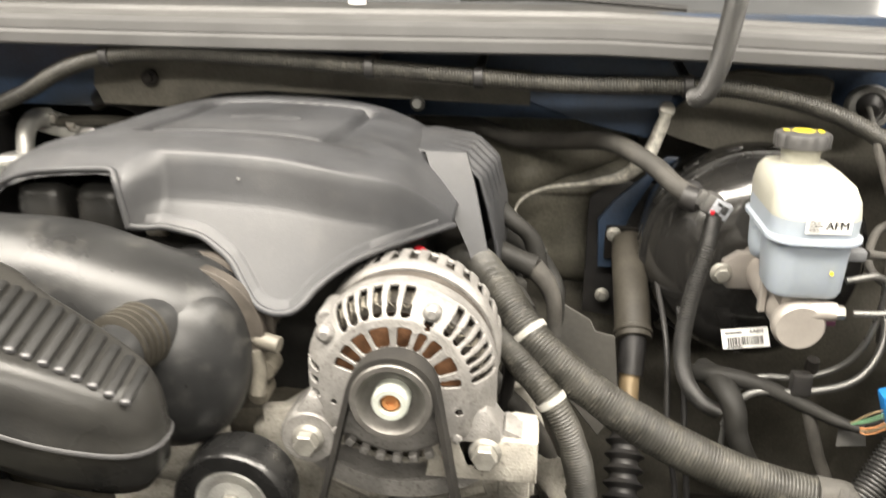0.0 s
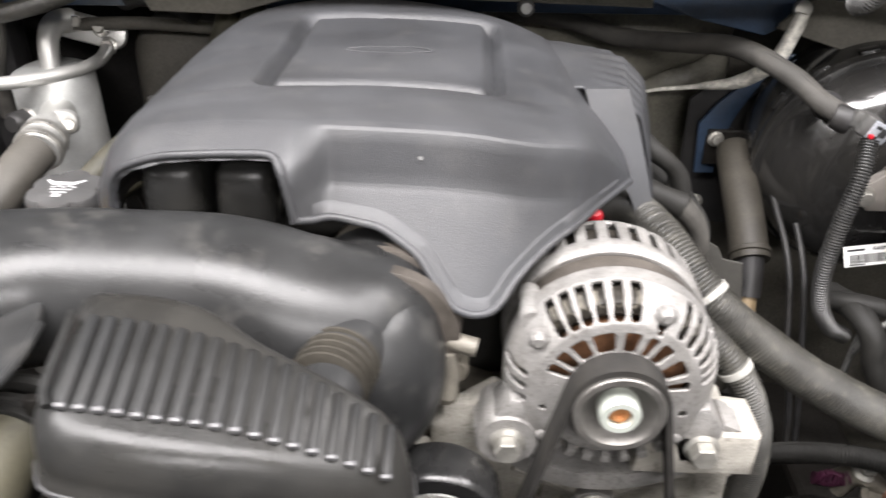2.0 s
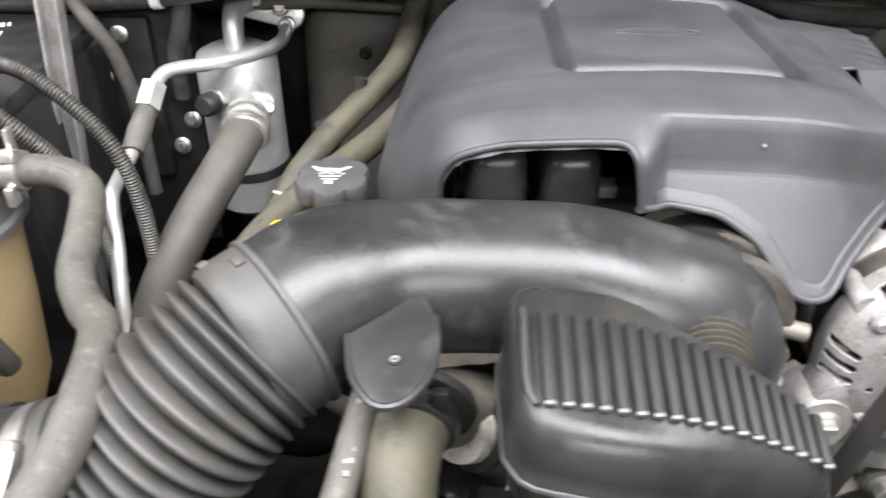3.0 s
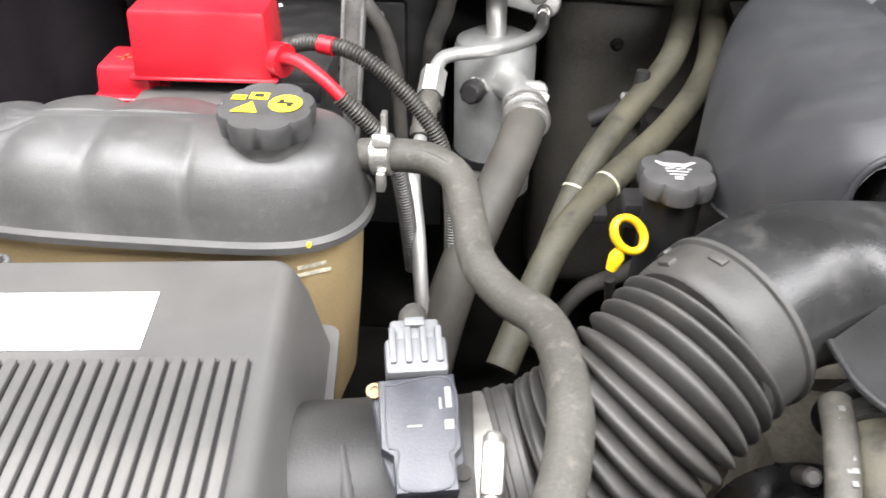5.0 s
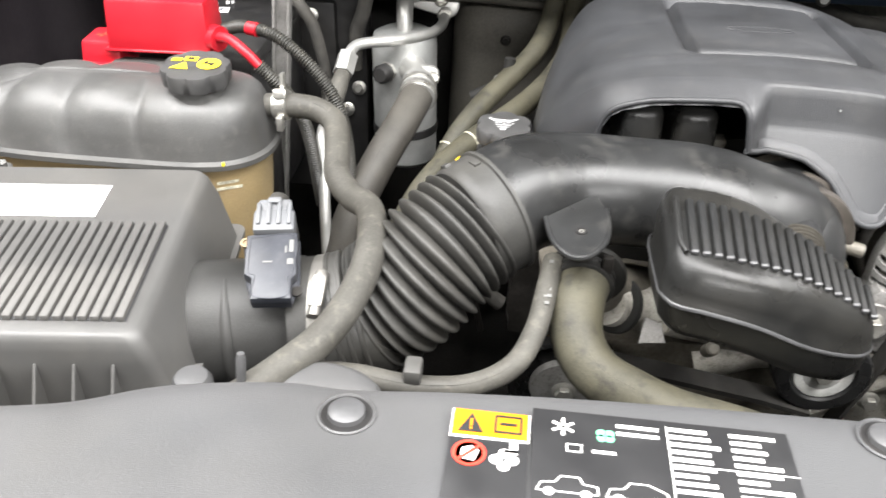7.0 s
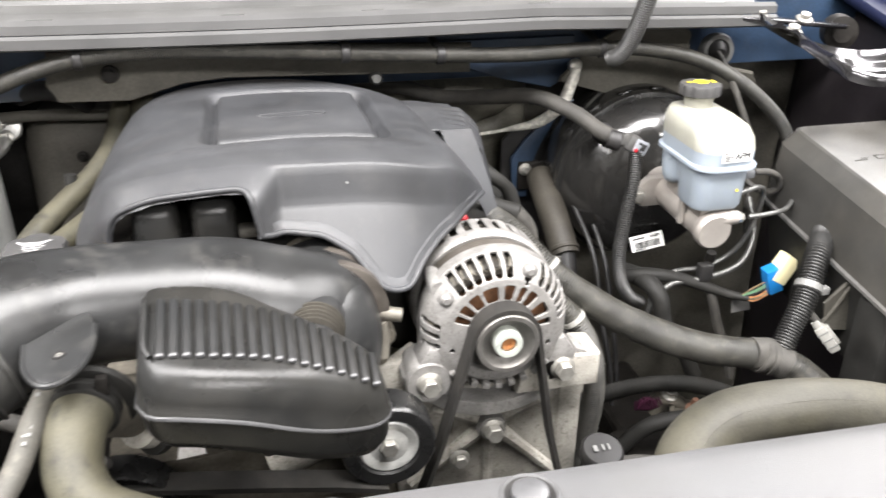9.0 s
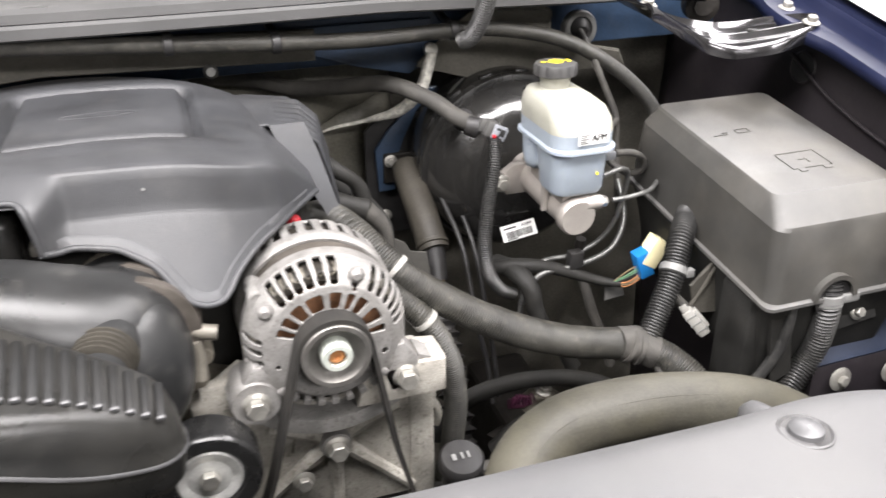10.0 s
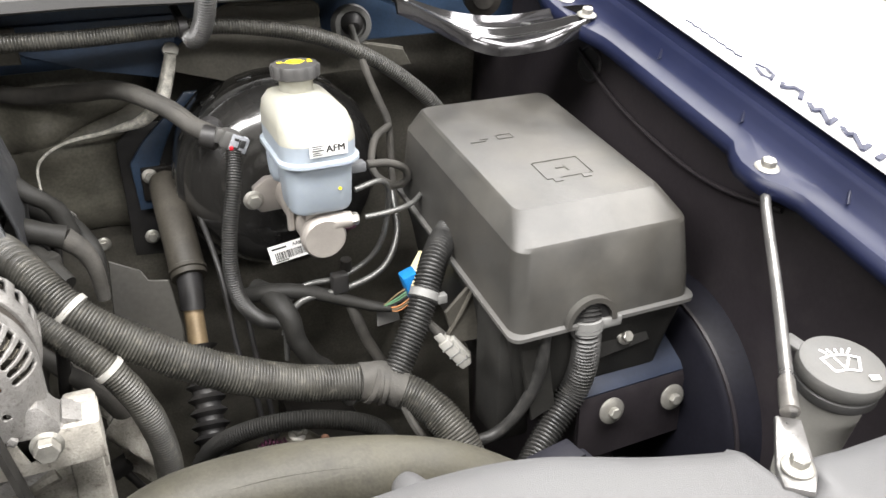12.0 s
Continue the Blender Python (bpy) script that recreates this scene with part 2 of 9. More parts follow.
M_LINER = mat("black_inner_fender", (0.012, 0.010, 0.012), 0.4, vary=0.35, scale=8, fine=200, bump=0.25, dust=0.2, dust_color=(0.085, 0.076, 0.078), spec=0.35, speck=0.12, speck_scale=22, speck_color=(0.07, 0.062, 0.06))
M_ARCH = mat("black_blue_arch_paint", (0.0065, 0.0065, 0.010), 0.5, vary=0.35, scale=8, fine=200, bump=0.2, dust=0.05, dust_color=(0.05, 0.048, 0.05), spec=0.14)
M_COWL = mat("grey_cowl_plastic", (0.064, 0.064, 0.063), 0.5, vary=0.15, scale=14, fine=700, bump=0.2, dust=0.2, dust_color=(0.15, 0.145, 0.135))
M_SEAL = mat("grey_rubber_seal", (0.058, 0.058, 0.058), 0.55, vary=0.12, scale=18, fine=700, bump=0.2, dust=0.15, dust_color=(0.13, 0.125, 0.12))
M_HINGE = mat("glossy_black_hinge", (0.075, 0.073, 0.077), 0.16, metal=0.95, vary=0.15, scale=20, fine=500, bump=0.03, coat=0.6)
M_FABRIC = mat("white_fender_cover", (0.85, 0.85, 0.86), 0.6, vary=0.02, scale=10, fine=500, bump=0.2)
M_PRINT = mat("dark_print", (0.020, 0.023, 0.045), 0.6, vary=0.05, bump=0)
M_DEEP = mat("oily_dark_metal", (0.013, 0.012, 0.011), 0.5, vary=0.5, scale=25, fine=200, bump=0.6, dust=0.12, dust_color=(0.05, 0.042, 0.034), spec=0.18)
M_ENGINE = mat("grimy_engine_casting", (0.115, 0.105, 0.087), 0.65, metal=0.2, vary=0.4, scale=30, fine=250, bump=0.8, dust=0.4, dust_color=(0.12, 0.105, 0.08), spec=0.3)
M_BRASS = mat("tan_shaft_sleeve", (0.21, 0.155, 0.09), 0.5, metal=0.3, vary=0.2)
M_COPPERWIRE = mat("orange_wire", (0.36, 0.15, 0.05), 0.5)
M_LABELBLACK = mat("black_label_film", (0.02, 0.02, 0.021), 0.4, vary=0.05, bump=0)
M_LABELORANGE = mat("orange_label_film", (0.62, 0.20, 0.004), 0.45, vary=0.03, bump=0)
M_LABELRED = mat("red_label_print", (0.65, 0.05, 0.03), 0.45, bump=0)
M_LABELGREEN = mat("green_label_print", (0.15, 0.55, 0.3), 0.45, bump=0)
M_CONCRETE = mat("workshop_concrete", (0.27, 0.266, 0.25), 0.6, vary=0.2, scale=2.5, fine=90, bump=0.3, dust=0.2)
M_WALL = mat("painted_workshop_wall", (0.46, 0.46, 0.45), 0.7, vary=0.05, scale=2, fine=60, bump=0.1)
M_CEIL = mat("white_ceiling", (0.75, 0.75, 0.74), 0.8, vary=0.04, scale=2, fine=60, bump=0.1)
M_GLASS = mat("windshield_glass", (0.12, 0.125, 0.13), 0.06, vary=0.03, scale=5, bump=0, spec=0.8)
M_CLEAR = mat("clear_connector", (0.24, 0.25, 0.27), 0.25, vary=0.2, scale=150, bump=0)
M_STAINLESS = mat("stainless_clamp", (0.30, 0.29, 0.27), 0.42, metal=0.8, vary=0.12, scale=80, fine=900, bump=0.1)
# near-black firewall tone: the shade behind the battery is put into the colour
M_FIREWALL_SHADE = mat("shade_toned_firewall", (0.010, 0.0095, 0.009), 0.6, vary=0.6, scale=14, fine=300, bump=0.5, dust=0.2, dust_color=(0.035, 0.031, 0.026), spec=0.15)
M_BRAID = mat("tinned_braid", (0.66, 0.64, 0.58), 0.55, metal=0.1, vary=0.35, scale=160, fine=900, bump=0.8)
M_PAD = mat("dusty_insulation_pad", (0.105, 0.100, 0.081), 0.5, vary=0.5, scale=12, fine=260, bump=0.4, dust=0.4, dust_color=(0.20, 0.188, 0.152), spec=0.45, speck=0.3, speck_scale=50, speck_color=(0.06, 0.056, 0.046))
M_STATOR = mat("laminated_stator", (0.055, 0.048, 0.042), 0.5, metal=0.3, vary=0.35, scale=50, fine=700, bump=0.6, dust=0.3, dust_color=(0.12, 0.105, 0.085))
M_HOSE_RAD = mat("stained_radiator_hose", (0.040, 0.038, 0.031), 0.58, vary=0.4, scale=14, fine=500, bump=0.4, dust=0.42, dust_color=(0.064, 0.058, 0.037), stain=0.75, spec=0.3, speck=0.45, speck_scale=70, speck_color=(0.018, 0.017, 0.014))
M_PRINTGREY = mat("grey_cap_print", (0.38, 0.38, 0.38), 0.6, vary=0.05, bump=0)
M_STRIP = mat("dark_blue_firewall_paint", (0.019, 0.039, 0.076), 0.42, vary=0.35, scale=14, fine=300, bump=0.1, dust=0.14, dust_color=(0.10, 0.105, 0.11), speck=0.12, speck_scale=40, speck_color=(0.08, 0.09, 0.11))
M_ROD = mat("plated_rod_steel", (0.24, 0.235, 0.23), 0.34, metal=0.85, vary=0.12, scale=60, fine=900, bump=0.1)
M_HOUSING = mat("dusty_housing_plastic", (0.050, 0.047, 0.041), 0.6, vary=0.5, scale=9, fine=300, bump=0.4, dust=0.38, dust_color=(0.145, 0.135, 0.11), spec=0.3)
M_RES_RIB = mat("worn_rib_plastic", (0.0085, 0.009, 0.0095), 0.42, vary=0.4, scale=30, fine=900, bump=0.3, dust=0.16, dust_color=(0.060, 0.056, 0.050), spec=0.22)
M_COLUMN = mat("grimy_column_steel", (0.030, 0.027, 0.022), 0.55, vary=0.4, scale=30, fine=300, bump=0.3, dust=0.2, dust_color=(0.10, 0.09, 0.07), spec=0.3)
M_STATOR_PALE = mat("dusty_grey_fitting", (0.13, 0.12, 0.10), 0.55, metal=0.2, vary=0.3, scale=60, fine=700, bump=0.5, dust=0.3, dust_color=(0.13, 0.12, 0.10))
M_RUST = mat("rusty_steel", (0.16, 0.075, 0.045), 0.75, metal=0.2, vary=0.4, scale=120, fine=700, bump=0.6, dust=0.2, dust_color=(0.10, 0.08, 0.06))
M_BANDPAINT = mat("worn_cream_paint", (0.42, 0.40, 0.31), 0.6, vary=0.5, scale=120, fine=600, bump=0.2)
M_GREENWIRE = mat("green_wire", (0.10, 0.22, 0.12), 0.5)
M_PINK = mat("magenta_connector", (0.055, 0.014, 0.032), 0.4)


# ---- building helpers ----
def thing(name, base, label, category, group="", kind=""):
    ob = new(name)
    ob.empty_display_size = 0.02
    ob.matrix_world = Matrix.Translation(base)
    return tagged(ob, label, category, group, kind)


def part(name, bm, material, parent=None, label="", smooth=40, local=None):
    """One mesh object from a bmesh in world coordinates, under a thing or a part."""
    me = bpy.data.meshes.new(name)
    if smooth:
        for f in bm.faces:
            f.smooth = True
    bm.to_mesh(me)
    bm.free()
    if smooth:
        me.set_sharp_from_angle(angle=radians(smooth))
    me.materials.append(material)
    ob = new(name, me)
    if local is not None:
        ob.matrix_basis = local
    if parent:
        up = parent
        total = Matrix.Identity(4)
        while up:
            total = up.matrix_basis @ total if not up.parent else up.matrix_parent_inverse @ up.matrix_basis @ total
            up = up.parent
        ob.parent = parent
        ob.matrix_parent_inverse = total.inverted()
    if label:
        tagged(ob, label)
    return ob


def shared(name, mesh, m, parent):
    """A further piece on an existing mesh, at the world pose m."""
    ob = new(name, mesh)
    ob.parent = parent
    ob.matrix_parent_inverse = parent.matrix_basis.inverted()
    ob.matrix_basis = m
    return ob


def solo(name, bm, material, label, category, group="", kind="", smooth=40):
    return tagged(part(name, bm, material, smooth=smooth), label, category, group, kind)


def bm_of(verts, faces):
    me = bpy.data.meshes.new("tmp")
    me.from_pydata([tuple(v) for v in verts], [], faces)
    bm = bmesh.new()
    bm.from_mesh(me)
    bpy.data.meshes.remove(me)
    return bm


def join(*bms):
    verts, faces, base = [], [], 0
    for bm in bms:
        bm.verts.index_update()
        verts += [v.co.copy() for v in bm.verts]
        faces += [[base + v.index for v in f.verts] for f in bm.faces]
        base += len(bm.verts)
        bm.free()
    return bm_of(verts, faces)


def moved(bm, m):
    bm.transform(m)
    return bm


def catmull(pts, vals, n):
    """n points evenly along a smooth curve through pts; vals follow along."""
    pts = [Vector(p) for p in pts]
    P = [2 * pts[0] - pts[1]] + pts + [2 * pts[-1] - pts[-2]]
    dense, dv = [], []
    for i in range(1, len(P) - 2):
        for k in range(24):
            t = k / 24
            a, b, c, d = P[i - 1], P[i], P[i + 1], P[i + 2]
            dense.append(0.5 * ((2 * b) + (c - a) * t + (2 * a - 5 * b + 4 * c - d) * t * t + (3 * b - a - 3 * c + d) * t ** 3))
            dv.append(vals[i - 1] + (vals[i] - vals[i - 1]) * t)
    dense.append(P[-2])
    dv.append(vals[-1])
    L = [0.0]
    for a, b in zip(dense, dense[1:]):
        L.append(L[-1] + (b - a).length)
    out, ov, j = [], [], 0
    for k in range(n):
        s = L[-1] * k / (n - 1)
        while j < len(L) - 2 and L[j + 1] < s:
            j += 1
        u = (s - L[j]) / max(1e-9, L[j + 1] - L[j])
        out.append(dense[j].lerp(dense[j + 1], u))
        ov.append(dv[j] + (dv[j + 1] - dv[j]) * u)
    return out, ov, L[-1]


def tube(pts, rad, seg=16, step=0.006, pitch=0.0, depth=0.0, flat=None, sharp=0.5, cap=True, wobble=0.0, start_up=(0, 0, 1), per=6, crest=0.0, edge=None):
    """A tube along a smooth curve. rad: a radius, or one for each point. pitch and depth: corrugation. flat: (across, up) factors."""
    vals = list(rad) if isinstance(rad, (list, tuple)) else [rad] * len(pts)
    _, _, length = catmull(pts, vals, 8)
    n = max(4, int(length / step) + 1) if not pitch else max(8, int(length / pitch) * per + 1)
    ps, vs, _ = catmull(pts, vals, n)
    verts, faces = [], []
    tan = (ps[1] - ps[0]).normalized()
    up = Vector(start_up)
    side = tan.cross(up)
    if side.length < 0.1:
        side = tan.cross(Vector((0, 1, 0)))
    side.normalize()
    for k, p in enumerate(ps):
        t2 = (ps[min(n - 1, k + 1)] - ps[max(0, k - 1)]).normalized()
        side = (side - t2 * side.dot(t2)).normalized()
        upv = side.cross(t2)
        r = vs[k]
        if pitch:
            ph = (k % per) / per
            r += depth * (abs(math.sin(math.pi * ph)) ** crest - 0.5 if crest else math.cos(2 * math.pi * ph) * 0.5 + 0.12 * math.cos(4 * math.pi * ph))
        fx, fy = flat if flat else (1, 1)
        for q in range(seg):
            a = 2 * math.pi * q / seg
            if edge:
                r = vs[k] * (1 + edge[2] * math.exp(-((a - edge[0]) / edge[1]) ** 2) * math.sin(math.pi * min(1.0, max(0.0, k / (n - 1)))) ** 0.5)
            w = 1 + (wobble * noise.noise(p * 60 + Vector((math.cos(a), math.sin(a), 0))) if wobble else 0)
            verts.append(p + side * (r * fx * w * math.cos(a)) + upv * (r * fy * w * math.sin(a)))
    for k in range(n - 1):
        for q in range(seg):
            a, b = k * seg + q, k * seg + (q + 1) % seg
            faces.append((a, b, b + seg, a + seg))
    if cap:
        faces.append(tuple(range(seg - 1, -1, -1)))
        faces.append(tuple((n - 1) * seg + q for q in range(seg)))
    return bm_of(verts, faces)


def axis_matrix(at, axis, up=(0, 0, 1)):
    """A pose at a place whose z runs along axis."""
    z = Vector(axis).normalized()
    x = Vector(up).cross(z)
    if x.length < 1e-3:
        x = Vector((1, 0, 0)).cross(z)
        if x.length < 1e-3:
            x = Vector((0, 1, 0)).cross(z)
    x.normalize()
    y = z.cross(x)
    return Matrix.Translation(at) @ Matrix((x, y, z)).transposed().to_4x4()


def lathe(profile, at=(0, 0, 0), axis=(0, 0, 1), seg=32, lobes=0, lobe=0.0, lobe_rows=None, squash=(1, 1), cap=True):
    """A turned body: rows of (radius, height) along the axis. lobes: a wavy rim on the rows named."""
    verts, faces = [], []
    for i, (r, h) in enumerate(profile):
        for q in range(seg):
            a = 2 * math.pi * q / seg
            rr = r
            if lobes and (lobe_rows is None or i in lobe_rows):
                rr += lobe * (abs(math.sin(lobes * a / 2)) ** 0.7 - 0.5) * 2
            verts.append((rr * squash[0] * math.cos(a), rr * squash[1] * math.sin(a), h))
    n = len(profile)
    for i in range(n - 1):
        for q in range(seg):
            a, b = i * seg + q, i * seg + (q + 1) % seg
            faces.append((a, b, b + seg, a + seg))
    if cap and profile[0][0] > 1e-5:
        faces.append(tuple(range(seg - 1, -1, -1)))
    if cap and profile[-1][0] > 1e-5:
        faces.append(tuple((n - 1) * seg + q for q in range(seg)))
    return moved(bm_of(verts, faces), axis_matrix(at, axis))


def rbox(sx, sy, sz, bevel=0.003, segs=2, m=None, taper=(1, 1)):
    """A box with rounded edges, centred; taper narrows its top."""
    bm = bmesh.new()
    bmesh.ops.create_cube(bm, size=1)
    for v in bm.verts:
        k = taper if v.co.z > 0 else (1, 1)
        v.co = Vector((v.co.x * sx * k[0], v.co.y * sy * k[1], v.co.z * sz))
    if bevel:
        bmesh.ops.bevel(bm, geom=bm.edges[:], offset=bevel, segments=segs, affect="EDGES", profile=0.5, clamp_overlap=True)
    return moved(bm, m) if m is not None else bm


def prism(outline, h, bevel=0.002, segs=2, m=None):
    """A plate from an outline in x and y, h thick (upwards), with rounded rims."""
    bm = bmesh.new()
    vs = [bm.verts.new((x, y, 0)) for x, y in outline]
    f = bm.faces.new(vs)
    if f.normal.z < 0:
        f.normal_flip()
    f.normal_update()
    if f.normal.z < 0:
        bmesh.ops.reverse_faces(bm, faces=[f])
    ret = bmesh.ops.extrude_face_region(bm, geom=[f])
    bmesh.ops.translate(bm, vec=(0, 0, h), verts=[g for g in ret["geom"] if isinstance(g, bmesh.types.BMVert)])
    bmesh.ops.recalc_face_normals(bm, faces=bm.faces[:])
    if bevel:
        rim = [e for e in bm.edges if abs(e.verts[0].co.z - e.verts[1].co.z) < 1e-6]
        bmesh.ops.bevel(bm, geom=rim, offset=bevel, segments=segs, affect="EDGES", profile=0.5, clamp_overlap=True)
    bmesh.ops.triangulate(bm, faces=[f for f in bm.faces if len(f.verts) > 4])
    return moved(bm, m) if m is not None else bm


def loft(rings, cap=True):
    n, k = len(rings), len(rings[0])
    verts = [v for r in rings for v in r]
    faces = []
    for i in range(n - 1):
        for q in range(k):
            a, b = i * k + q, i * k + (q + 1) % k
            faces.append((a, b, b + k, a + k))
    if cap:
        faces.append(tuple(range(k - 1, -1, -1)))
        faces.append(tuple((n - 1) * k + q for q in range(k)))
    return bm_of(verts, faces)


def rrect(w, d, r, n=6):
    """A rounded rectangle's outline, centred."""
    out = []
    for cx, cy, a0 in ((w / 2 - r, d / 2 - r, 0), (-w / 2 + r, d / 2 - r, 90), (-w / 2 + r, -d / 2 + r, 180), (w / 2 - r, -d / 2 + r, 270)):
        for k in range(n + 1):
            a = radians(a0 + 90 * k / n)
            out.append((cx + r * math.cos(a), cy + r * math.sin(a)))
    return out


def curve(table, x):
    """A smooth reading between rows of (x, value)."""
    if x <= table[0][0]:
        return table[0][1]
    for (a, va), (b, vb) in zip(table, table[1:]):
        if x <= b:
            u = (x - a) / (b - a)
            return va + (vb - va) * u
    return table[-1][1]


def spline(table, x):
    """Catmull-Rom reading of (x, value) rows."""
    if x <= table[0][0]:
        return table[0][1]
    if x >= table[-1][0]:
        return table[-1][1]
    for i in range(len(table) - 1):
        (a, va), (b, vb) = table[i], table[i + 1]
        if x <= b:
            u = (x - a) / (b - a)
            m0 = (vb - table[i - 1][1]) / (b - table[i - 1][0]) * (b - a) if i else vb - va
            m1 = (table[i + 2][1] - va) / (table[i + 2][0] - a) * (b - a) if i + 2 < len(table) else vb - va
            return (2 * u ** 3 - 3 * u * u + 1) * va + (u ** 3 - 2 * u * u + u) * m0 + (3 * u * u - 2 * u ** 3) * vb + (u ** 3 - u * u) * m1


def hexbolt(at, axis, parent, size=0.0085, washer=0.012, material=None, name="bolt", height=0.006):
    """A flanged hexagon head as one part."""
    m = axis_matrix(at, axis)
    bm = join(lathe([(washer, 0), (washer, 0.0012), (washer * 0.82, 0.0026), (size, 0.003)], seg=20),
              prism([(size * math.cos(radians(60 * k)), size * math.sin(radians(60 * k))) for k in range(6)], height, 0.0008, 1, Matrix.Translation((0, 0, 0.0025))))
    return part(name, moved(bm, m), material or M_BOLT, parent, smooth=30)


def text_mesh(words, size, m, depth=0.0003):
    cu = bpy.data.curves.new("lettering", "FONT")
    cu.body, cu.size, cu.extrude, cu.align_x, cu.align_y = words, size, depth, "CENTER", "CENTER"
    tmp = bpy.data.objects.new("lettering", cu)
    me = bpy.data.meshes.new_from_object(tmp)
    bm = bmesh.new()
    bm.from_mesh(me)
    bpy.data.objects.remove(tmp)
    bpy.data.curves.remove(cu)
    bpy.data.meshes.remove(me)
    return moved(bm, m)


def bars(rects, m, h=0.0004):
    """Flat printed bars: rows of (x, y, width, height) on a plane."""
    out = []
    for x, y, w, d in rects:
        out.append(rbox(w, d, h, 0, m=Matrix.Translation((x, y, h / 2))))
    return moved(join(*out), m)


# ---- the setting: workshop, ground, bay walls ----
def slab(name, x0, x1, y0, y1, z0, z1, material, label, category, bevel=0.0):
    bm = rbox(x1 - x0, y1 - y0, z1 - z0, bevel, m=Matrix.Translation(((x0 + x1) / 2, (y0 + y1) / 2, (z0 + z1) / 2)))
    return solo(name, bm, material, label, category, kind="structure", smooth=0)


slab("floor", -4.5, 4.5, -5.0, 6.0, -0.1, 0.0, M_CONCRETE, "grey concrete workshop floor under the truck", "floor")
slab("wall_south", -4.5, 4.5, -5.1, -5.0, 0.0, 3.0, M_WALL, "plain painted workshop wall in front of the truck", "wall")
slab("wall_north", -4.5, 4.5, 6.0, 6.1, 0.0, 3.0, M_WALL, "plain painted workshop wall behind the truck", "wall")
slab("wall_west", -4.6, -4.5, -5.1, 6.1, 0.0, 3.0, M_WALL, "plain painted workshop side wall", "wall")
slab("wall_east", 4.5, 4.6, -5.1, 6.1, 0.0, 3.0, M_WALL, "plain painted workshop side wall", "wall")
slab("ceiling", -4.6, 4.6, -5.1, 6.1, 3.0, 3.1, M_CEIL, "plain white workshop ceiling with light panels", "ceiling")
for lx, ly, lz, sx, sy, w in LAMPS:
    lt = thing("ceiling_light", (lx, ly, 3.0), "white rectangular light panel fixed to the ceiling", "light", "ceiling lights")
    part("frame", rbox(sx + 0.08, sy + 0.08, 0.045, 0.006, m=Matrix.Translation((lx, ly, 2.975))), M_CEIL, lt)


def sheet(fn, nu, nv, thick=0.0):
    """A surface fn(u, v) over the unit square."""
    verts = [fn(i / nu, j / nv) for j in range(nv + 1) for i in range(nu + 1)]
    faces = [(j * (nu + 1) + i, j * (nu + 1) + i + 1, (j + 1) * (nu + 1) + i + 1, (j + 1) * (nu + 1) + i) for j in range(nv) for i in range(nu)]
    return bm_of(verts, faces)


def solid(ob, t, offset=-1):
    md = ob.modifiers.new("thickness", "SOLIDIFY")
    md.thickness, md.offset = t, offset
    return ob


# firewall: an uneven insulated panel with a painted strip above
def firewall_fn(u, v, x0=-0.42, x1=0.60):
    x, z = x0 + (x1 - x0) * u, 0.45 + 0.86 * v
    y = 1.105 + 0.03 * noise.noise((x * 7, z * 6, 1.3)) + 0.012 * noise.noise((x * 22, z * 20, 2.0))
    y += 0.05 * math.exp(-((x + 0.25) ** 2) / 0.05) * (1 if z < 1.2 else 0.6)
    return (x, y, z)


wall = solo("firewall_panel", sheet(firewall_fn, 80, 60), M_MAT, "dusty black insulation mat on the firewall", "firewall", kind="structure")
solid(wall, 0.02, 1)
# west part of the firewall, coloured darker to stand for the shade there
solid(solo("firewall_west", sheet(lambda u, v: firewall_fn(u, v, -1.12, -0.42), 50, 50), M_FIREWALL_SHADE, "firewall panel behind the battery, its deep shade put into the colour", "firewall", kind="structure"), 0.02, 1)
strip = solo("firewall_upper", rbox(1.75, 0.012, 0.12, 0.003, m=Matrix.Translation((-0.25, 0.985, 1.318))), M_STRIP, "dark blue painted upper firewall strip", "body panel", kind="structure")
solo("firewall_apron", prism([(-0.06, 1.31), (-0.05, 1.292), (-0.015, 1.276), (0.04, 1.257), (0.112, 1.241), (0.132, 1.252), (0.142, 1.31)], 0.004, 0.001, 1, Matrix(((1, 0, 0, 0), (0, 0, -1, 0.976), (0, 1, 0, 0), (0, 0, 0, 1)))), M_STRIP, "dark blue painted lower edge of the upper firewall", "body panel", kind="structure")
for k, (sx, lab) in enumerate(((0.60, "dark inner fender panel beside the fuse box"), (-1.11, "dark inner fender panel beside the battery"))):
    def liner_fn(u, v, sx=sx):
        y = 0.02 + 1.06 * u
        z = 0.42 + (min(1.26 + 0.07 * u, 1.142 + 0.217 * y) - 0.42) * v
        s = 1 if sx > 0 else -1
        bulge = 0.02 * math.sin(v * 3.0) + 0.012 * math.exp(-((u - 0.45) ** 2) / 0.02) * (1 - v)
        return (sx - s * (0.018 + bulge) + 0.003 * noise.noise((y * 9, z * 9, sx)), y, z)
    solid(solo("inner_fender_" + ("east" if sx > 0 else "west"), sheet(liner_fn, 50, 40), M_LINER, lab, "inner fender", kind="structure"), 0.006)
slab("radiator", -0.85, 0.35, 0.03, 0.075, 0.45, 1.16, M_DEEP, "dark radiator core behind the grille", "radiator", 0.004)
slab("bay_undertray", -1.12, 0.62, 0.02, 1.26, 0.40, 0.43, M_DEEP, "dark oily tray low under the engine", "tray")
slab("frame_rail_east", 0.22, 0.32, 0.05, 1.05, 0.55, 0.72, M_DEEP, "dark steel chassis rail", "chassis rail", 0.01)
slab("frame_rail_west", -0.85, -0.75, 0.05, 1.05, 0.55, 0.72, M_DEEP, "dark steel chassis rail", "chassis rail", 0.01)
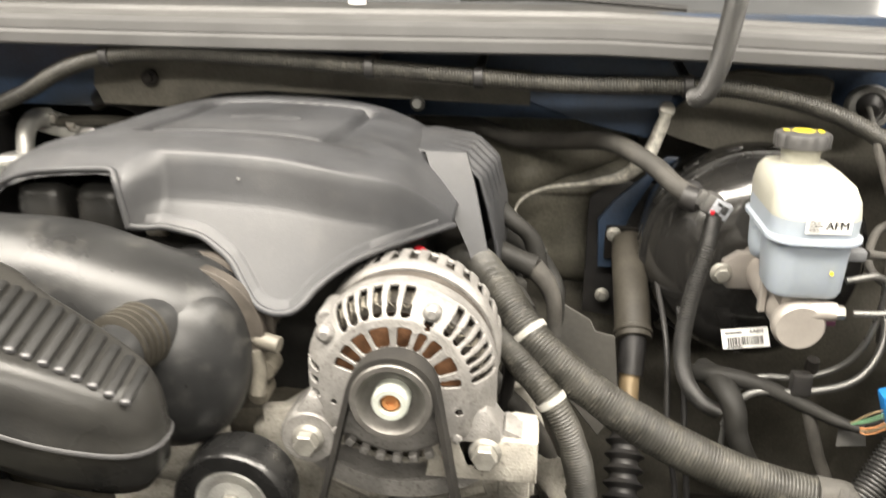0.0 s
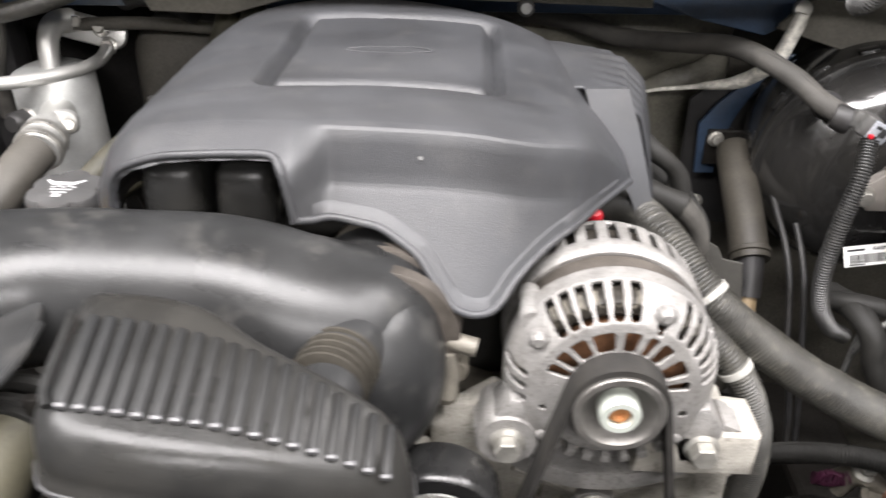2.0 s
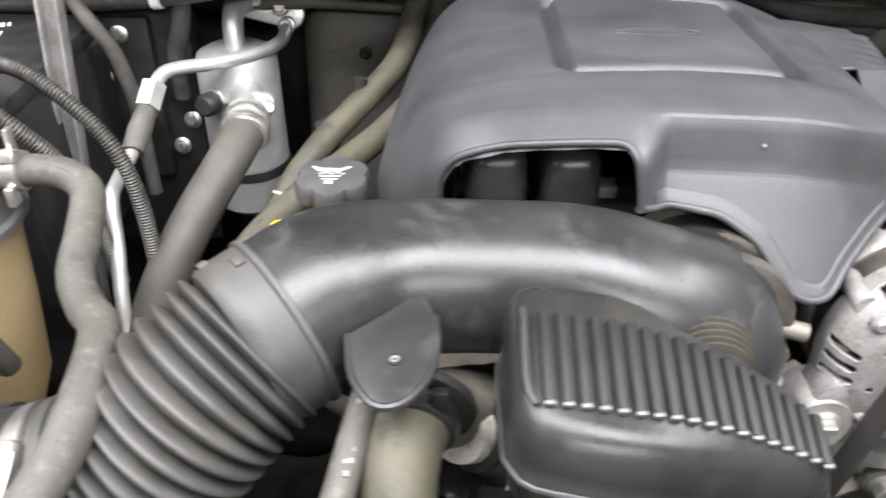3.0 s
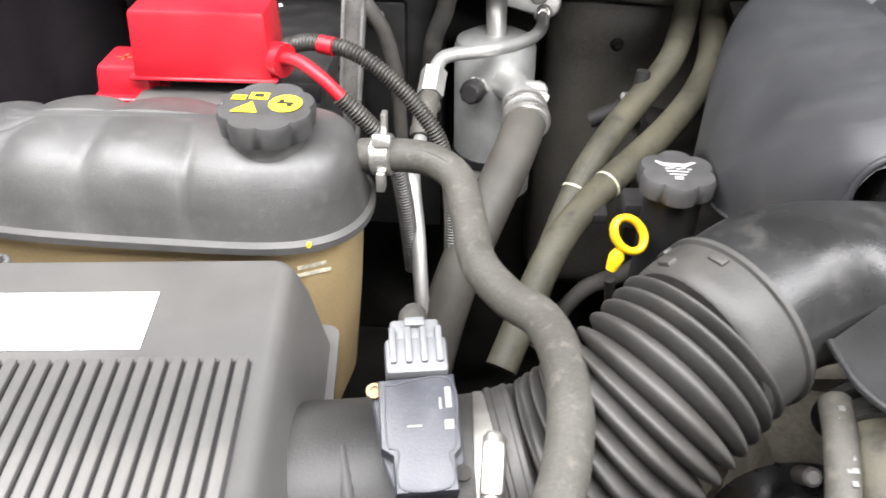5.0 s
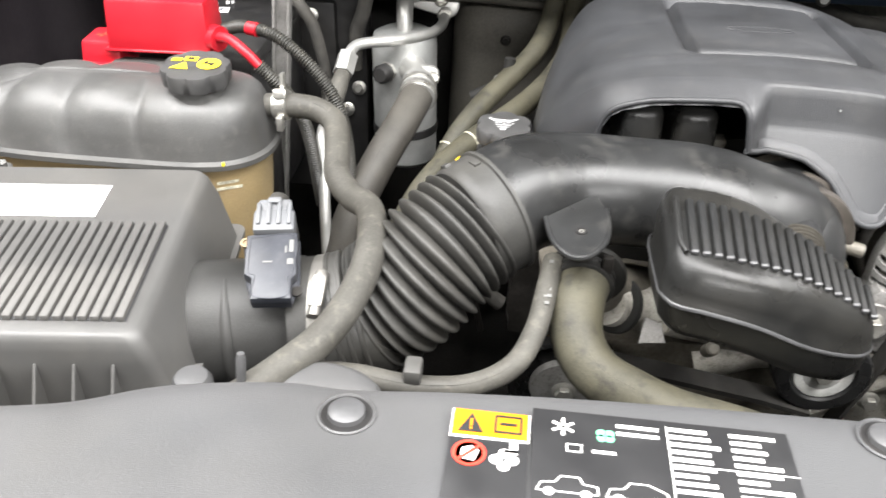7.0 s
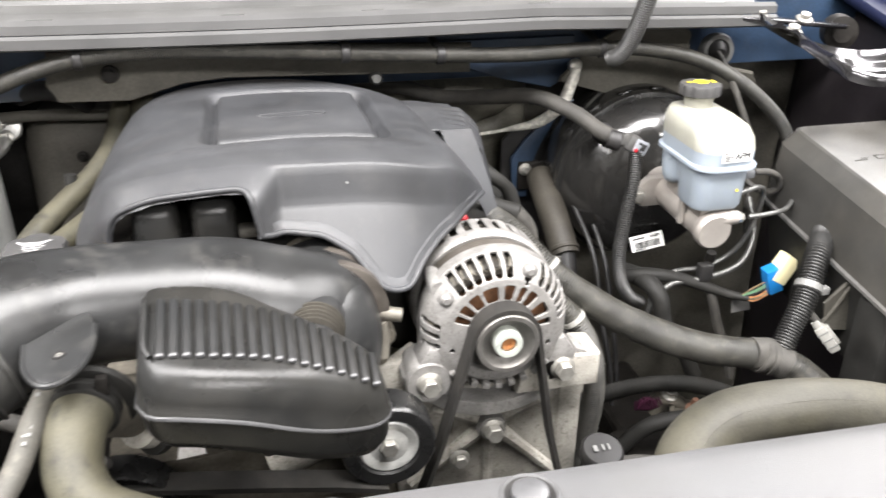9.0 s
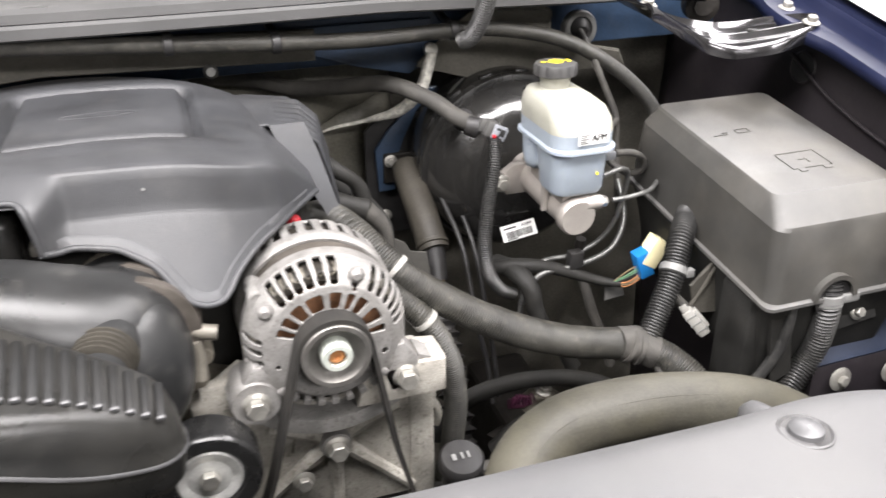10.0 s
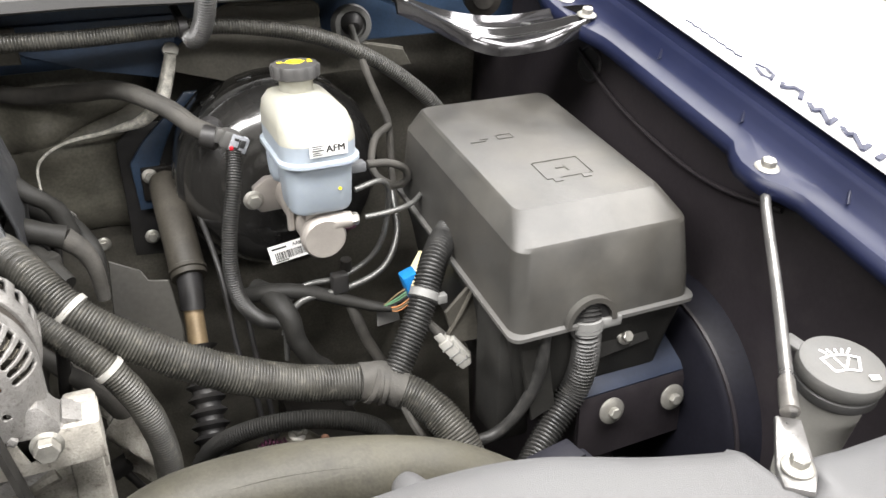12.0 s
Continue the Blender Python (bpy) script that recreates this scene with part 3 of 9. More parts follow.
# truck front and sides that close the bay, out of the walk's view
slab("grille_panel", -1.05, 0.55, -0.02, 0.02, 0.55, 1.13, M_BLACK, "black grille panel at the front of the truck", "grille", 0.01)


# cowl: rubber lip, channel, ribbed panel, windshield
def cowl_y(x):
    return 0.827 + 0.12 * (x + 0.2) ** 2


def cowl_z(x):
    return -0.045 * max(0, x - 0.05) - 0.02 * max(0.0, -x - 0.75)


cowl = thing("windshield_cowl", (-0.25, 0.9, 1.33), "grey ribbed plastic cowl along the windshield base", "cowl")
XS = [-1.05 + 1.42 * k / 60 for k in range(61)]


def swept(profile):
    """A long strip over the bay's width from a profile of (y, z) offsets."""
    n = len(profile)
    verts = [(x, cowl_y(x) + py, 1.372 + cowl_z(x) + pz) for x in XS for py, pz in profile]
    faces = [(i * n + j, i * n + (j + 1) % n, (i + 1) * n + (j + 1) % n, (i + 1) * n + j) for i in range(len(XS) - 1) for j in range(n)]
    faces += [tuple(range(n)), tuple((len(XS) - 1) * n + j for j in range(n - 1, -1, -1))]
    bm = bm_of(verts, faces)
    bmesh.ops.recalc_face_normals(bm, faces=bm.faces[:])
    return bm


part("lip", swept([(0.0, -0.022), (0.006, -0.025), (0.012, -0.022), (0.012, -0.012), (0.004, -0.009), (0.0, -0.012)]), M_SEAL, cowl, "grey rubber seal lip")
part("lip_band", swept([(0.004, -0.008), (0.012, -0.010), (0.018, -0.006), (0.020, 0.002), (0.012, 0.005), (0.005, 0.001)]), M_SEAL, cowl)
# black strip: the channel's shadow is painted by its material
part("channel", swept([(0.018, -0.004), (0.060, -0.004), (0.060, -0.009), (0.018, -0.009)]), M_BLACK_DUSTY, cowl, "channel behind the seal, its shadow put into the black colour")
part("ledge", swept([(0.052, -0.006), (0.060, 0.001), (0.075, 0.002), (0.078, -0.002), (0.058, -0.010)]), M_COWL, cowl)
part("screen", swept([(0.076, -0.002), (0.105, 0.004), (0.17, 0.012), (0.17, 0.004), (0.08, -0.010)]), M_COWL, cowl)
part("bead", swept([(0.104, 0.004), (0.107, 0.009), (0.113, 0.009), (0.116, 0.005)]), M_COWL, cowl)
for cx in (-0.86, -0.745, -0.605, -0.493, -0.298, -0.146, 0.052, 0.184, 0.29):
    part("clip", rbox(0.026, 0.014, 0.007, 0.0015, m=Matrix.Translation((cx, cowl_y(cx) + 0.026, 1.371 + cowl_z(cx)))), M_COWL, cowl, "pale moulded clip")
ws = thing("windshield", (-0.25, 1.1, 1.39), "grey-tinted windshield glass reflecting the workshop", "windshield")
part("glass", sheet(lambda u, v: (-1.02 + 1.55 * u, cowl_y(-1.02 + 1.55 * u) + 0.165 + 0.55 * v, 1.38 + cowl_z(-1.02 + 1.55 * u) + 0.42 * v), 30, 4), M_GLASS, ws)
wiper = thing("wiper_arm", (0.05, 0.93, 1.39), "thin black wiper arm lying along the cowl", "wiper")
part("arm", tube([(-0.10, 0.945, 1.393), (0.0, 0.945, 1.394), (0.14, 0.95, 1.385)], 0.0032, 8), M_BLACK, wiper)
part("spindle", lathe([(0.010, 0), (0.010, 0.008), (0.006, 0.013)], (-0.215, 0.955, 1.385), seg=16), M_WHITE, wiper, "white spindle cap")

# hood, hinged at the cowl and propped wide open over the bay
hood = thing("open_hood", (-0.25, 0.93, 1.42), "dark blue truck hood propped wide open", "hood")


def hood_fn(u, v):
    x = -0.96 + 1.43 * u
    return (x, 0.92 - 0.26 * v, 1.47 + 1.10 * v - 0.05 * (2 * u - 1) ** 2)


solid(part("skin", sheet(hood_fn, 20, 14), M_PAINT, hood), 0.012)
solid(part("insulation", sheet(lambda u, v: tuple(Vector(hood_fn(0.06 + 0.88 * u, 0.06 + 0.88 * v)) + Vector((0, -0.03, -0.012))), 20, 14), M_BLACK_DUSTY, hood, "black underhood insulation"), 0.01)


# ---- engine: block, cover, intake ----
def lumpy(x0, x1, y0, y1, z0, z1, cell, amp, seed):
    """A rough casting: a box of small cells whose faces heave."""
    nx, ny, nz = (max(2, int(round(d / cell))) for d in (x1 - x0, y1 - y0, z1 - z0))
    bm = bmesh.new()
    idx = {}

    def vert(i, j, k):
        if (i, j, k) not in idx:
            p = Vector((x0 + (x1 - x0) * i / nx, y0 + (y1 - y0) * j / ny, z0 + (z1 - z0) * k / nz))
            d = noise.noise_vector(p * 22 + Vector((seed, 0, 0))) * amp + noise.noise_vector(p * 60 + Vector((0, seed, 0))) * amp * 0.5
            idx[i, j, k] = bm.verts.new(p + d)
        return idx[i, j, k]

    for i in range(nx):
        for j in range(ny):
            for k, flip in ((0, True), (nz, False)):
                q = [vert(i, j, k), vert(i + 1, j, k), vert(i + 1, j + 1, k), vert(i, j + 1, k)]
                bm.faces.new(q[::-1] if flip else q)
    for i in range(nx):
        for k in range(nz):
            for j, flip in ((0, False), (ny, True)):
                q = [vert(i, j, k), vert(i + 1, j, k), vert(i + 1, j, k + 1), vert(i, j, k + 1)]
                bm.faces.new(q[::-1] if flip else q)
    for j in range(ny):
        for k in range(nz):
            for i, flip in ((0, True), (nx, False)):
                q = [vert(i, j, k), vert(i, j + 1, k), vert(i, j + 1, k + 1), vert(i, j, k + 1)]
                bm.faces.new(q[::-1] if flip else q)
    return bm


engine = thing("engine_block", (-0.26, 0.75, 0.6), "grimy grey cast engine block under the cover", "engine")
part("block", lumpy(-0.44, -0.09, 0.57, 0.97, 0.58, 1.10, 0.02, 0.008, 3), M_ENGINE, engine)
part("front_cover", lumpy(-0.37, -0.13, 0.53, 0.58, 0.62, 1.06, 0.015, 0.006, 5), M_ENGINE, engine)
part("intake_manifold", lumpy(-0.40, -0.11, 0.60, 0.90, 1.10, 1.24, 0.02, 0.005, 8), M_BLACK_DUSTY, engine, "black plastic intake manifold")
for k in range(2):
    part("intake_runner", rbox(0.037, 0.13, 0.055, 0.011, 3, Matrix.Translation((-0.378 + 0.046 * k, 0.622, 1.250)) @ Matrix.Rotation(radians(6), 4, "Z") @ Matrix.Rotation(radians(-5), 4, "X")), M_RES, engine, "dusty black intake runner")
# small grey clip at the front of the manifold
part("manifold_clip", rbox(0.018, 0.016, 0.010, 0.003, m=Matrix.Translation((-0.300, 0.600, 1.238))), M_CAST_DULL, engine)
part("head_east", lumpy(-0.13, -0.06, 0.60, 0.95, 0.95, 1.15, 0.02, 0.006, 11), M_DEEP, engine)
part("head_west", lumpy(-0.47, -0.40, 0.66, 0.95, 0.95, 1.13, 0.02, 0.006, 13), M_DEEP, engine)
for k in range(4):
    part("ignition_lead", tube([(-0.075, 0.62 + 0.07 * k, 1.15), (-0.045, 0.63 + 0.07 * k, 1.165), (-0.025, 0.64 + 0.07 * k, 1.12), (-0.03, 0.65 + 0.07 * k, 1.06)], 0.0055, 10), M_BLACK, engine)

# top cover
C_BACK = [(-0.460, 0.74), (-0.433, 0.83), (-0.40, 0.88), (-0.34, 0.905), (-0.25, 0.90), (-0.17, 0.87), (-0.12, 0.84), (-0.074, 0.80)]
C_TOP = [(-0.460, 1.196), (-0.452, 1.225), (-0.433, 1.260), (-0.41, 1.285), (-0.37, 1.298), (-0.30, 1.304), (-0.22, 1.304), (-0.17, 1.300), (-0.13, 1.291), (-0.115, 1.284), (-0.10, 1.271), (-0.085, 1.254), (-0.074, 1.240)]
C_RIDGE = [(-0.460, 0.68), (-0.433, 0.635), (-0.40, 0.606), (-0.30, 0.600), (-0.17, 0.602), (-0.12, 0.630), (-0.095, 0.665), (-0.074, 0.690)]
C_FRONT = [(-0.460, 0.66), (-0.433, 0.590), (-0.40, 0.556), (-0.30, 0.533), (-0.25, 0.526), (-0.18, 0.530), (-0.13, 0.552), (-0.09, 0.590), (-0.074, 0.612)]
# depth below the top against the share of the way from ridge to front
C_SLOPE = [(0.0, 0.0), (0.0003, 0.25), (0.0009, 0.44), (0.0020, 0.510), (0.0038, 0.535), (0.0350, 0.605), (0.0372, 0.622), (0.0400, 0.652), (0.0950, 1.16), (0.1050, 1.25)]
# the same over the opening, where a brow stands out
C_LIP = [(0.0, 0.0), (0.0003, 0.25), (0.0010, 0.45), (0.0026, 0.54), (0.0080, 0.78), (0.0130, 0.94), (0.0160, 0.985), (0.0200, 1.0), (0.0340, 1.0)]


def crown(x):
    return 0.007 * math.exp(-((x + 0.29) / 0.13) ** 6)


C_BOT = [(-0.460, 1.185), (-0.408, 1.200), (-0.4075, 1.262), (-0.402, 1.276), (-0.392, 1.2840), (-0.37, 1.2920), (-0.35, 1.2955), (-0.32, 1.2985), (-0.3005, 1.2992), (-0.2945, 1.2945), (-0.2915, 1.282), (-0.291, 1.263), (-0.281, 1.260),
         (-0.27, 1.259), (-0.252, 1.257), (-0.24, 1.2545), (-0.227, 1.2475), (-0.217, 1.2405), (-0.207, 1.228), (-0.198, 1.2165), (-0.190, 1.2115), (-0.182, 1.2092), (-0.173, 1.2095), (-0.166, 1.214), (-0.1585, 1.222), (-0.148, 1.229), (-0.136, 1.2345), (-0.119, 1.2375), (-0.10, 1.236), (-0.085, 1.236), (-0.074, 1.235)]


def cover_front(x, z):
    """The front face's y at a height."""
    zt, yr, yf = spline(C_TOP, x) + crown(x), spline(C_RIDGE, x), spline(C_FRONT, x)
    d = max(0.0, zt - z)
    w = min(1.0, max(0.0, (x + 0.292) / 0.022))
    w = w * w * (3 - 2 * w)
    return yr + (yf - yr) * (curve(C_LIP, d) * (1 - w) + curve(C_SLOPE, d) * w)


def recess(x, y):
    """The badge panel's groove on the top."""
    cx, cy, hw, hd, r = -0.2495, 0.730, 0.0815, 0.098, 0.016
    qx, qy = abs(x - cx) - hw + r, abs(y - cy) - hd + r
    sd = math.hypot(max(qx, 0), max(qy, 0)) + min(max(qx, qy), 0) - r
    g = max(0.0, 1 - abs(sd + 0.004) / 0.009)
    return -0.0100 * (g * g * (3 - 2 * g)) - 0.0016 * min(1.0, max(0.0, -sd / 0.004))


def cover_mesh():
    xs = sorted({round(-0.460 + 0.386 * k / 150, 5) for k in range(151)} | {-0.408, -0.4075, -0.2915, -0.291})
    rows_top = 90
    cols = []
    for x in xs:
        zt, yb, yr, zb = spline(C_TOP, x), spline(C_BACK, x), spline(C_RIDGE, x), curve(C_BOT, x)
        zb = min(zb, zt - 0.004)
        col = [(x, yb + 0.004, zt - 0.06), (x, yb + 0.002, zt - 0.03), (x, yb - 0.004, zt - 0.014)]
        for j in range(rows_top):
            v = j / (rows_top - 1)
            y = yb - 0.015 + (yr - yb + 0.015) * v
            col.append((x, y, zt + crown(x) * min(1.0, max(0.0, (0.73 - y) / (0.73 - yr))) - 0.010 * (1 - v) ** 3 + recess(x, y) + 0.0014 * math.exp(-((y - yr - 0.012) / 0.010) ** 4) * math.exp(-((x + 0.27) / 0.15) ** 8)))
        zt += crown(x)
        steps = [a + (b - a) * q / 4 for (a, _), (b, _) in zip(C_SLOPE, C_SLOPE[1:]) for q in range(1, 5)]
        last = zt - steps[-1]
        for d in steps:
            z = max(zb, zt - d)
            col.append((x, cover_front(x, z), z))
        for j in range(1, 9):
            z = max(zb, last + (min(zb, last) - last) * j / 8)
            col.append((x, cover_front(x, z), z))
        cols.append(col)
    n = len(cols[0])
    verts = [p for c in cols for p in c]
    faces = [(i * n + j, i * n + j + 1, (i + 1) * n + j + 1, (i + 1) * n + j) for i in range(len(cols) - 1) for j in range(n - 1)]
    return bm_of(verts, faces)


cover = thing("engine_cover", (-0.25, 0.70, 1.20), "dark grey moulded plastic engine top cover with a recessed badge panel", "engine cover")
shell = solid(part("shell", cover_mesh(), M_COVER, cover, smooth=50), 0.003)


def on_cover(x, z, out=0.0):
    return (x, cover_front(x, z) - out, z)


def rim(pts, r, name):
    part(name, tube([on_cover(x, z, 0.0008) for x, z in pts], r, 10, 0.004), M_COVER, cover)


rim([(x, z) for x, z in C_BOT if x > -0.2912], 0.0026, "edge_bead")


def border_lip(wide, high):
    """The raised flat border that follows the cover's lower edge."""
    edge, _, _ = catmull([Vector((x, 0, z)) for x, z in C_BOT if -0.2909 < x < -0.080], [0] * sum(-0.2909 < x < -0.080 for x, z in C_BOT), 90)
    out = []
    for k, p in enumerate(edge):
        d = edge[min(len(edge) - 1, k + 1)] - edge[max(0, k - 1)]
        nx, nz = -d.z / d.length, d.x / d.length
        ring = [(p, 0.0), (p, high), (p + Vector((nx, 0, nz)) * wide * 0.8, high), (p + Vector((nx, 0, nz)) * wide, -0.001)]
        out.append([Vector(on_cover(q.x, q.z, o)) for q, o in ring])
    return loft(out)


part("border_lip", border_lip(0.0088, 0.0016), M_COVER, cover, smooth=35)
rim([(-0.413, 1.205), (-0.411, 1.24)] + [(x - 0.0012, z + 0.0006) for x, z in C_BOT if -0.4076 < x < -0.2912] + [(-0.2895, 1.264)], 0.0024, "opening_brow")
part("badge_emboss", lathe([(0.0335, 0), (0.0330, 0.0006), (0.0315, 0.0006), (0.0310, 0.0)], (-0.25, 0.722, 1.3026), (0, 0.054, 1), 56, squash=(1.0, 0.26), cap=False), M_COVER, cover, "faint embossed oval")
part("scuff", rbox(0.0020, 0.0042, 0.0003, 0.0001, m=axis_matrix(on_cover(-0.217, 1.293, 0.0002), (0, -0.5, 0.86))), M_COWL, cover, "small pale scuff")
# the side strip, the slot behind it and the rear shoulder
strip_l = [(-0.1045, 0.700, 1.2830), (-0.0990, 0.694, 1.2680), (-0.0785, 0.684, 1.2310), (-0.0645, 0.675, 1.2045), (-0.0570, 0.668, 1.1845)]
strip_r = [(-0.0700, 0.712, 1.2790), (-0.0610, 0.698, 1.2530), (-0.0530, 0.686, 1.2220), (-0.0464, 0.677, 1.1950), (-0.0414, 0.672, 1.1770)]
part("side_strip", loft([[Vector(a), Vector(b), Vector(b) + Vector((0, 0.006, 0)), Vector(a) + Vector((0, 0.006, 0))] for a, b in zip(strip_l, strip_r)]), M_COVER, cover, smooth=25)
SHOULDER_FRONT = [(-0.135, 1.281), (-0.100, 1.281), (-0.076, 1.274), (-0.058, 1.256), (-0.049, 1.228), (-0.041, 1.195), (-0.038, 1.168)]
SHOULDER_EDGE = [(-0.125, 1.281), (-0.092, 1.283), (-0.064, 1.278), (-0.045, 1.260), (-0.036, 1.226), (-0.034, 1.192), (-0.038, 1.155)]


def shoulder_fn(u, v):
    k = u * (len(SHOULDER_FRONT) - 1)
    i = min(len(SHOULDER_FRONT) - 2, int(k))
    (fx, fz), (ex, ez) = ([c[i][q] + (c[i + 1][q] - c[i][q]) * (k - i) for q in (0, 1)] for c in (SHOULDER_FRONT, SHOULDER_EDGE))
    s, q = min(1.0, v / 0.6), max(0.0, (v - 0.6) / 0.4)
    ridge = 0.0012 * math.sin(v * 52) * math.exp(-((u - 0.42) / 0.14) ** 2)
    return (fx + (ex - fx) * s ** 0.8 - 0.035 * q ** 1.5 + ridge, 0.710 + 0.070 * s + 0.07 * q, fz + (ez - fz) * s - 0.012 * q * q + ridge)


solid(part("rear_shoulder", sheet(shoulder_fn, 30, 60), M_COVER, cover, smooth=60), 0.003)

# throttle body
tb = thing("throttle_body", (-0.24, 0.54, 1.11), "grey cast throttle body with a black plastic flange", "throttle body")
part("flange", lathe([(0.046, 0), (0.0520, 0.002), (0.0520, 0.007), (0.0505, 0.008), (0.0505, 0.013), (0.046, 0.015)], (-0.242, 0.530, 1.193), (0, 1, 0.05), 40), M_STATOR, tb)
part("bore", lathe([(0.044, 0), (0.044, 0.05)], (-0.242, 0.538, 1.192), (0, 1, 0), 32), M_ENGINE, tb)
part("clamp_band", lathe([(0.0495, 0), (0.0510, 0.001), (0.0510, 0.009), (0.0495, 0.010)], (-0.242, 0.512, 1.192), (0, 1, 0.05), 40), M_STATOR, tb)
for k, (bx, bz) in enumerate(((-0.194, 1.165), (-0.200, 1.145), (-0.262, 1.238))):
    part("lug", lathe([(0.0075, 0), (0.0085, 0.003), (0.0085, 0.018), (0.006, 0.021)], (bx, 0.515, bz), (0, 1, 0), 16), M_ENGINE, tb)
part("nipple", tube([(-0.205, 0.520, 1.192), (-0.192, 0.516, 1.188), (-0.181, 0.514, 1.186)], 0.0062, 12), M_STATOR_PALE, tb)
part("stay", tube([(-0.199, 0.515, 1.182), (-0.197, 0.515, 1.165), (-0.199, 0.512, 1.148)], 0.006, 10), M_STATOR_PALE, tb)

# intake duct, bellows, airbox outlet
duct = thing("intake_duct", (-0.37, 0.50, 1.15), "satin dark grey plastic intake duct elbow", "intake duct")
DUCT_PTS = [(-0.500, 0.462, 1.222), (-0.470, 0.485, 1.232), (-0.430, 0.502, 1.230), (-0.375, 0.507, 1.228), (-0.325, 0.506, 1.225), (-0.288, 0.504, 1.212), (-0.260, 0.511, 1.200), (-0.247, 0.532, 1.194), (-0.245, 0.560, 1.192)]
part("elbow", tube(DUCT_PTS, [0.047, 0.046, 0.044, 0.043, 0.044, 0.048, 0.0495, 0.0495, 0.049], 56, 0.004, edge=(2.1, 0.5, 0.08)), M_DUCT, duct, smooth=60)
part("bulb", lathe([(0.0502 * math.cos(radians(q)) ** 0.75, 0.060 * math.sin(radians(q))) for q in range(-88, 89, 8)], (-0.2495, 0.506, 1.1765), (0.05, 0.12, 1), 56), M_DUCT, duct, smooth=60)
part("connecting_neck", tube([(-0.254, 0.485, 1.212), (-0.257, 0.452, 1.213), (-0.262, 0.420, 1.210)], [0.025, 0.0185, 0.0185], 24), M_DUCT, duct)
for k in range(5):
    part("neck_ring", lathe([(0.018, 0), (0.0222, 0.0010), (0.0222, 0.0026), (0.018, 0.0036)], (-0.2555 - 0.0011 * k, 0.466 - 0.0054 * k, 1.2133), (-0.15, -0.98, 0.05), 28), M_COLUMN, duct, "dusty brown neck ring")
tab = [(0.012, 0.050), (0.019, 0.030), (0.020, 0.010), (0.018, -0.008), (0.012, -0.020), (0.003, -0.028), (-0.007, -0.028), (-0.016, -0.018), (-0.022, -0.004), (-0.026, 0.020)]
tm = Matrix.Translation((-0.426, 0.419, 1.2375)) @ Matrix.Rotation(radians(5), 4, "X") @ Matrix.Rotation(radians(6), 4, "Y").inverted()
part("mount_tab", prism(tab, 0.005, 0.0013, 2, tm), M_DUCT, duct)
part("tab_edge", moved(tube([(x, y, 0.0035) for x, y in tab[1:]], 0.0022, 8, 0.003), tm), M_DUCT, duct)
part("tab_grommet", moved(lathe([(0.0045, 0), (0.0042, 0.0012), (0.0028, 0.0012), (0.0026, 0.0004)], seg=16), tm @ Matrix.Translation((0, 0, 0.005))), M_BLACK, duct)
part("tab_hole", moved(lathe([(0.0026, 0), (0.0022, 0.0008), (0.0012, 0.0008), (0.001, 0.0002)], seg=14), tm @ Matrix.Translation((0, 0, 0.005))), M_STEEL, duct)
part("tab_web", moved(prism([(-0.014, 0.0), (0.010, 0.0), (0.014, 0.02), (-0.01, 0.03)], 0.004, 0.001, 1), Matrix.Translation((-0.410, 0.470, 1.236)) @ Matrix.Rotation(radians(40), 4, "Y")), M_DUCT, duct)

BEL = [(-0.590, 0.414, 1.154), (-0.573, 0.4170, 1.1640), (-0.557, 0.4210, 1.1770), (-0.5425, 0.4280, 1.1910), (-0.528, 0.4385, 1.2045), (-0.507, 0.457, 1.2190)]
bel = thing("intake_bellows", (-0.56, 0.42, 1.10), "dusty black corrugated rubber intake bellows", "intake hose")
part("corrugation", tube(BEL, [0.0455, 0.0470, 0.0475, 0.0472, 0.0465, 0.0460], 64, pitch=0.0086, depth=0.0120, per=16, crest=0.75), M_BELLOWS, bel)
part("cuff", tube([(-0.640, 0.403, 1.146), (-0.612, 0.4075, 1.1490), (-0.590, 0.4130, 1.1545), (-0.582, 0.4155, 1.1610)], [0.0525, 0.0528, 0.0535, 0.0515], 48, 0.004), M_BELLOWS, bel)
for k in range(3):
    part("cuff_ridge", lathe([(0.0520, -0.0030), (0.0542, -0.0012), (0.0542, 0.0012), (0.0520, 0.0030)], (-0.6055 + 0.0085 * k, 0.4090 + 0.0020 * k, 1.1500 + 0.0018 * k), (1, 0.22, 0.22), 48), M_BELLOWS, bel)
cax = (Vector(DUCT_PTS[1]) - Vector(DUCT_PTS[0])).normalized()
part("collar", lathe([(0.0470, -0.009), (0.0490, -0.007), (0.0500, 0.001), (0.0500, 0.0165), (0.0520, 0.0175), (0.0520, 0.0205), (0.0480, 0.0215)], Vector(DUCT_PTS[0]) - cax * 0.008, cax, 56), M_BELLOWS, bel)
for k in range(7):
    a = radians(200 + 26 * k)
    mm = axis_matrix(Vector(DUCT_PTS[0]) + cax * 0.002, cax)
    part("collar_lug", moved(rbox(0.010, 0.005, 0.006, 0.001, m=Matrix.Rotation(a, 4, "Z") @ Matrix.Translation((0, 0.0492, -0.012 if k % 2 else 0.002))), mm), M_BELLOWS, bel)

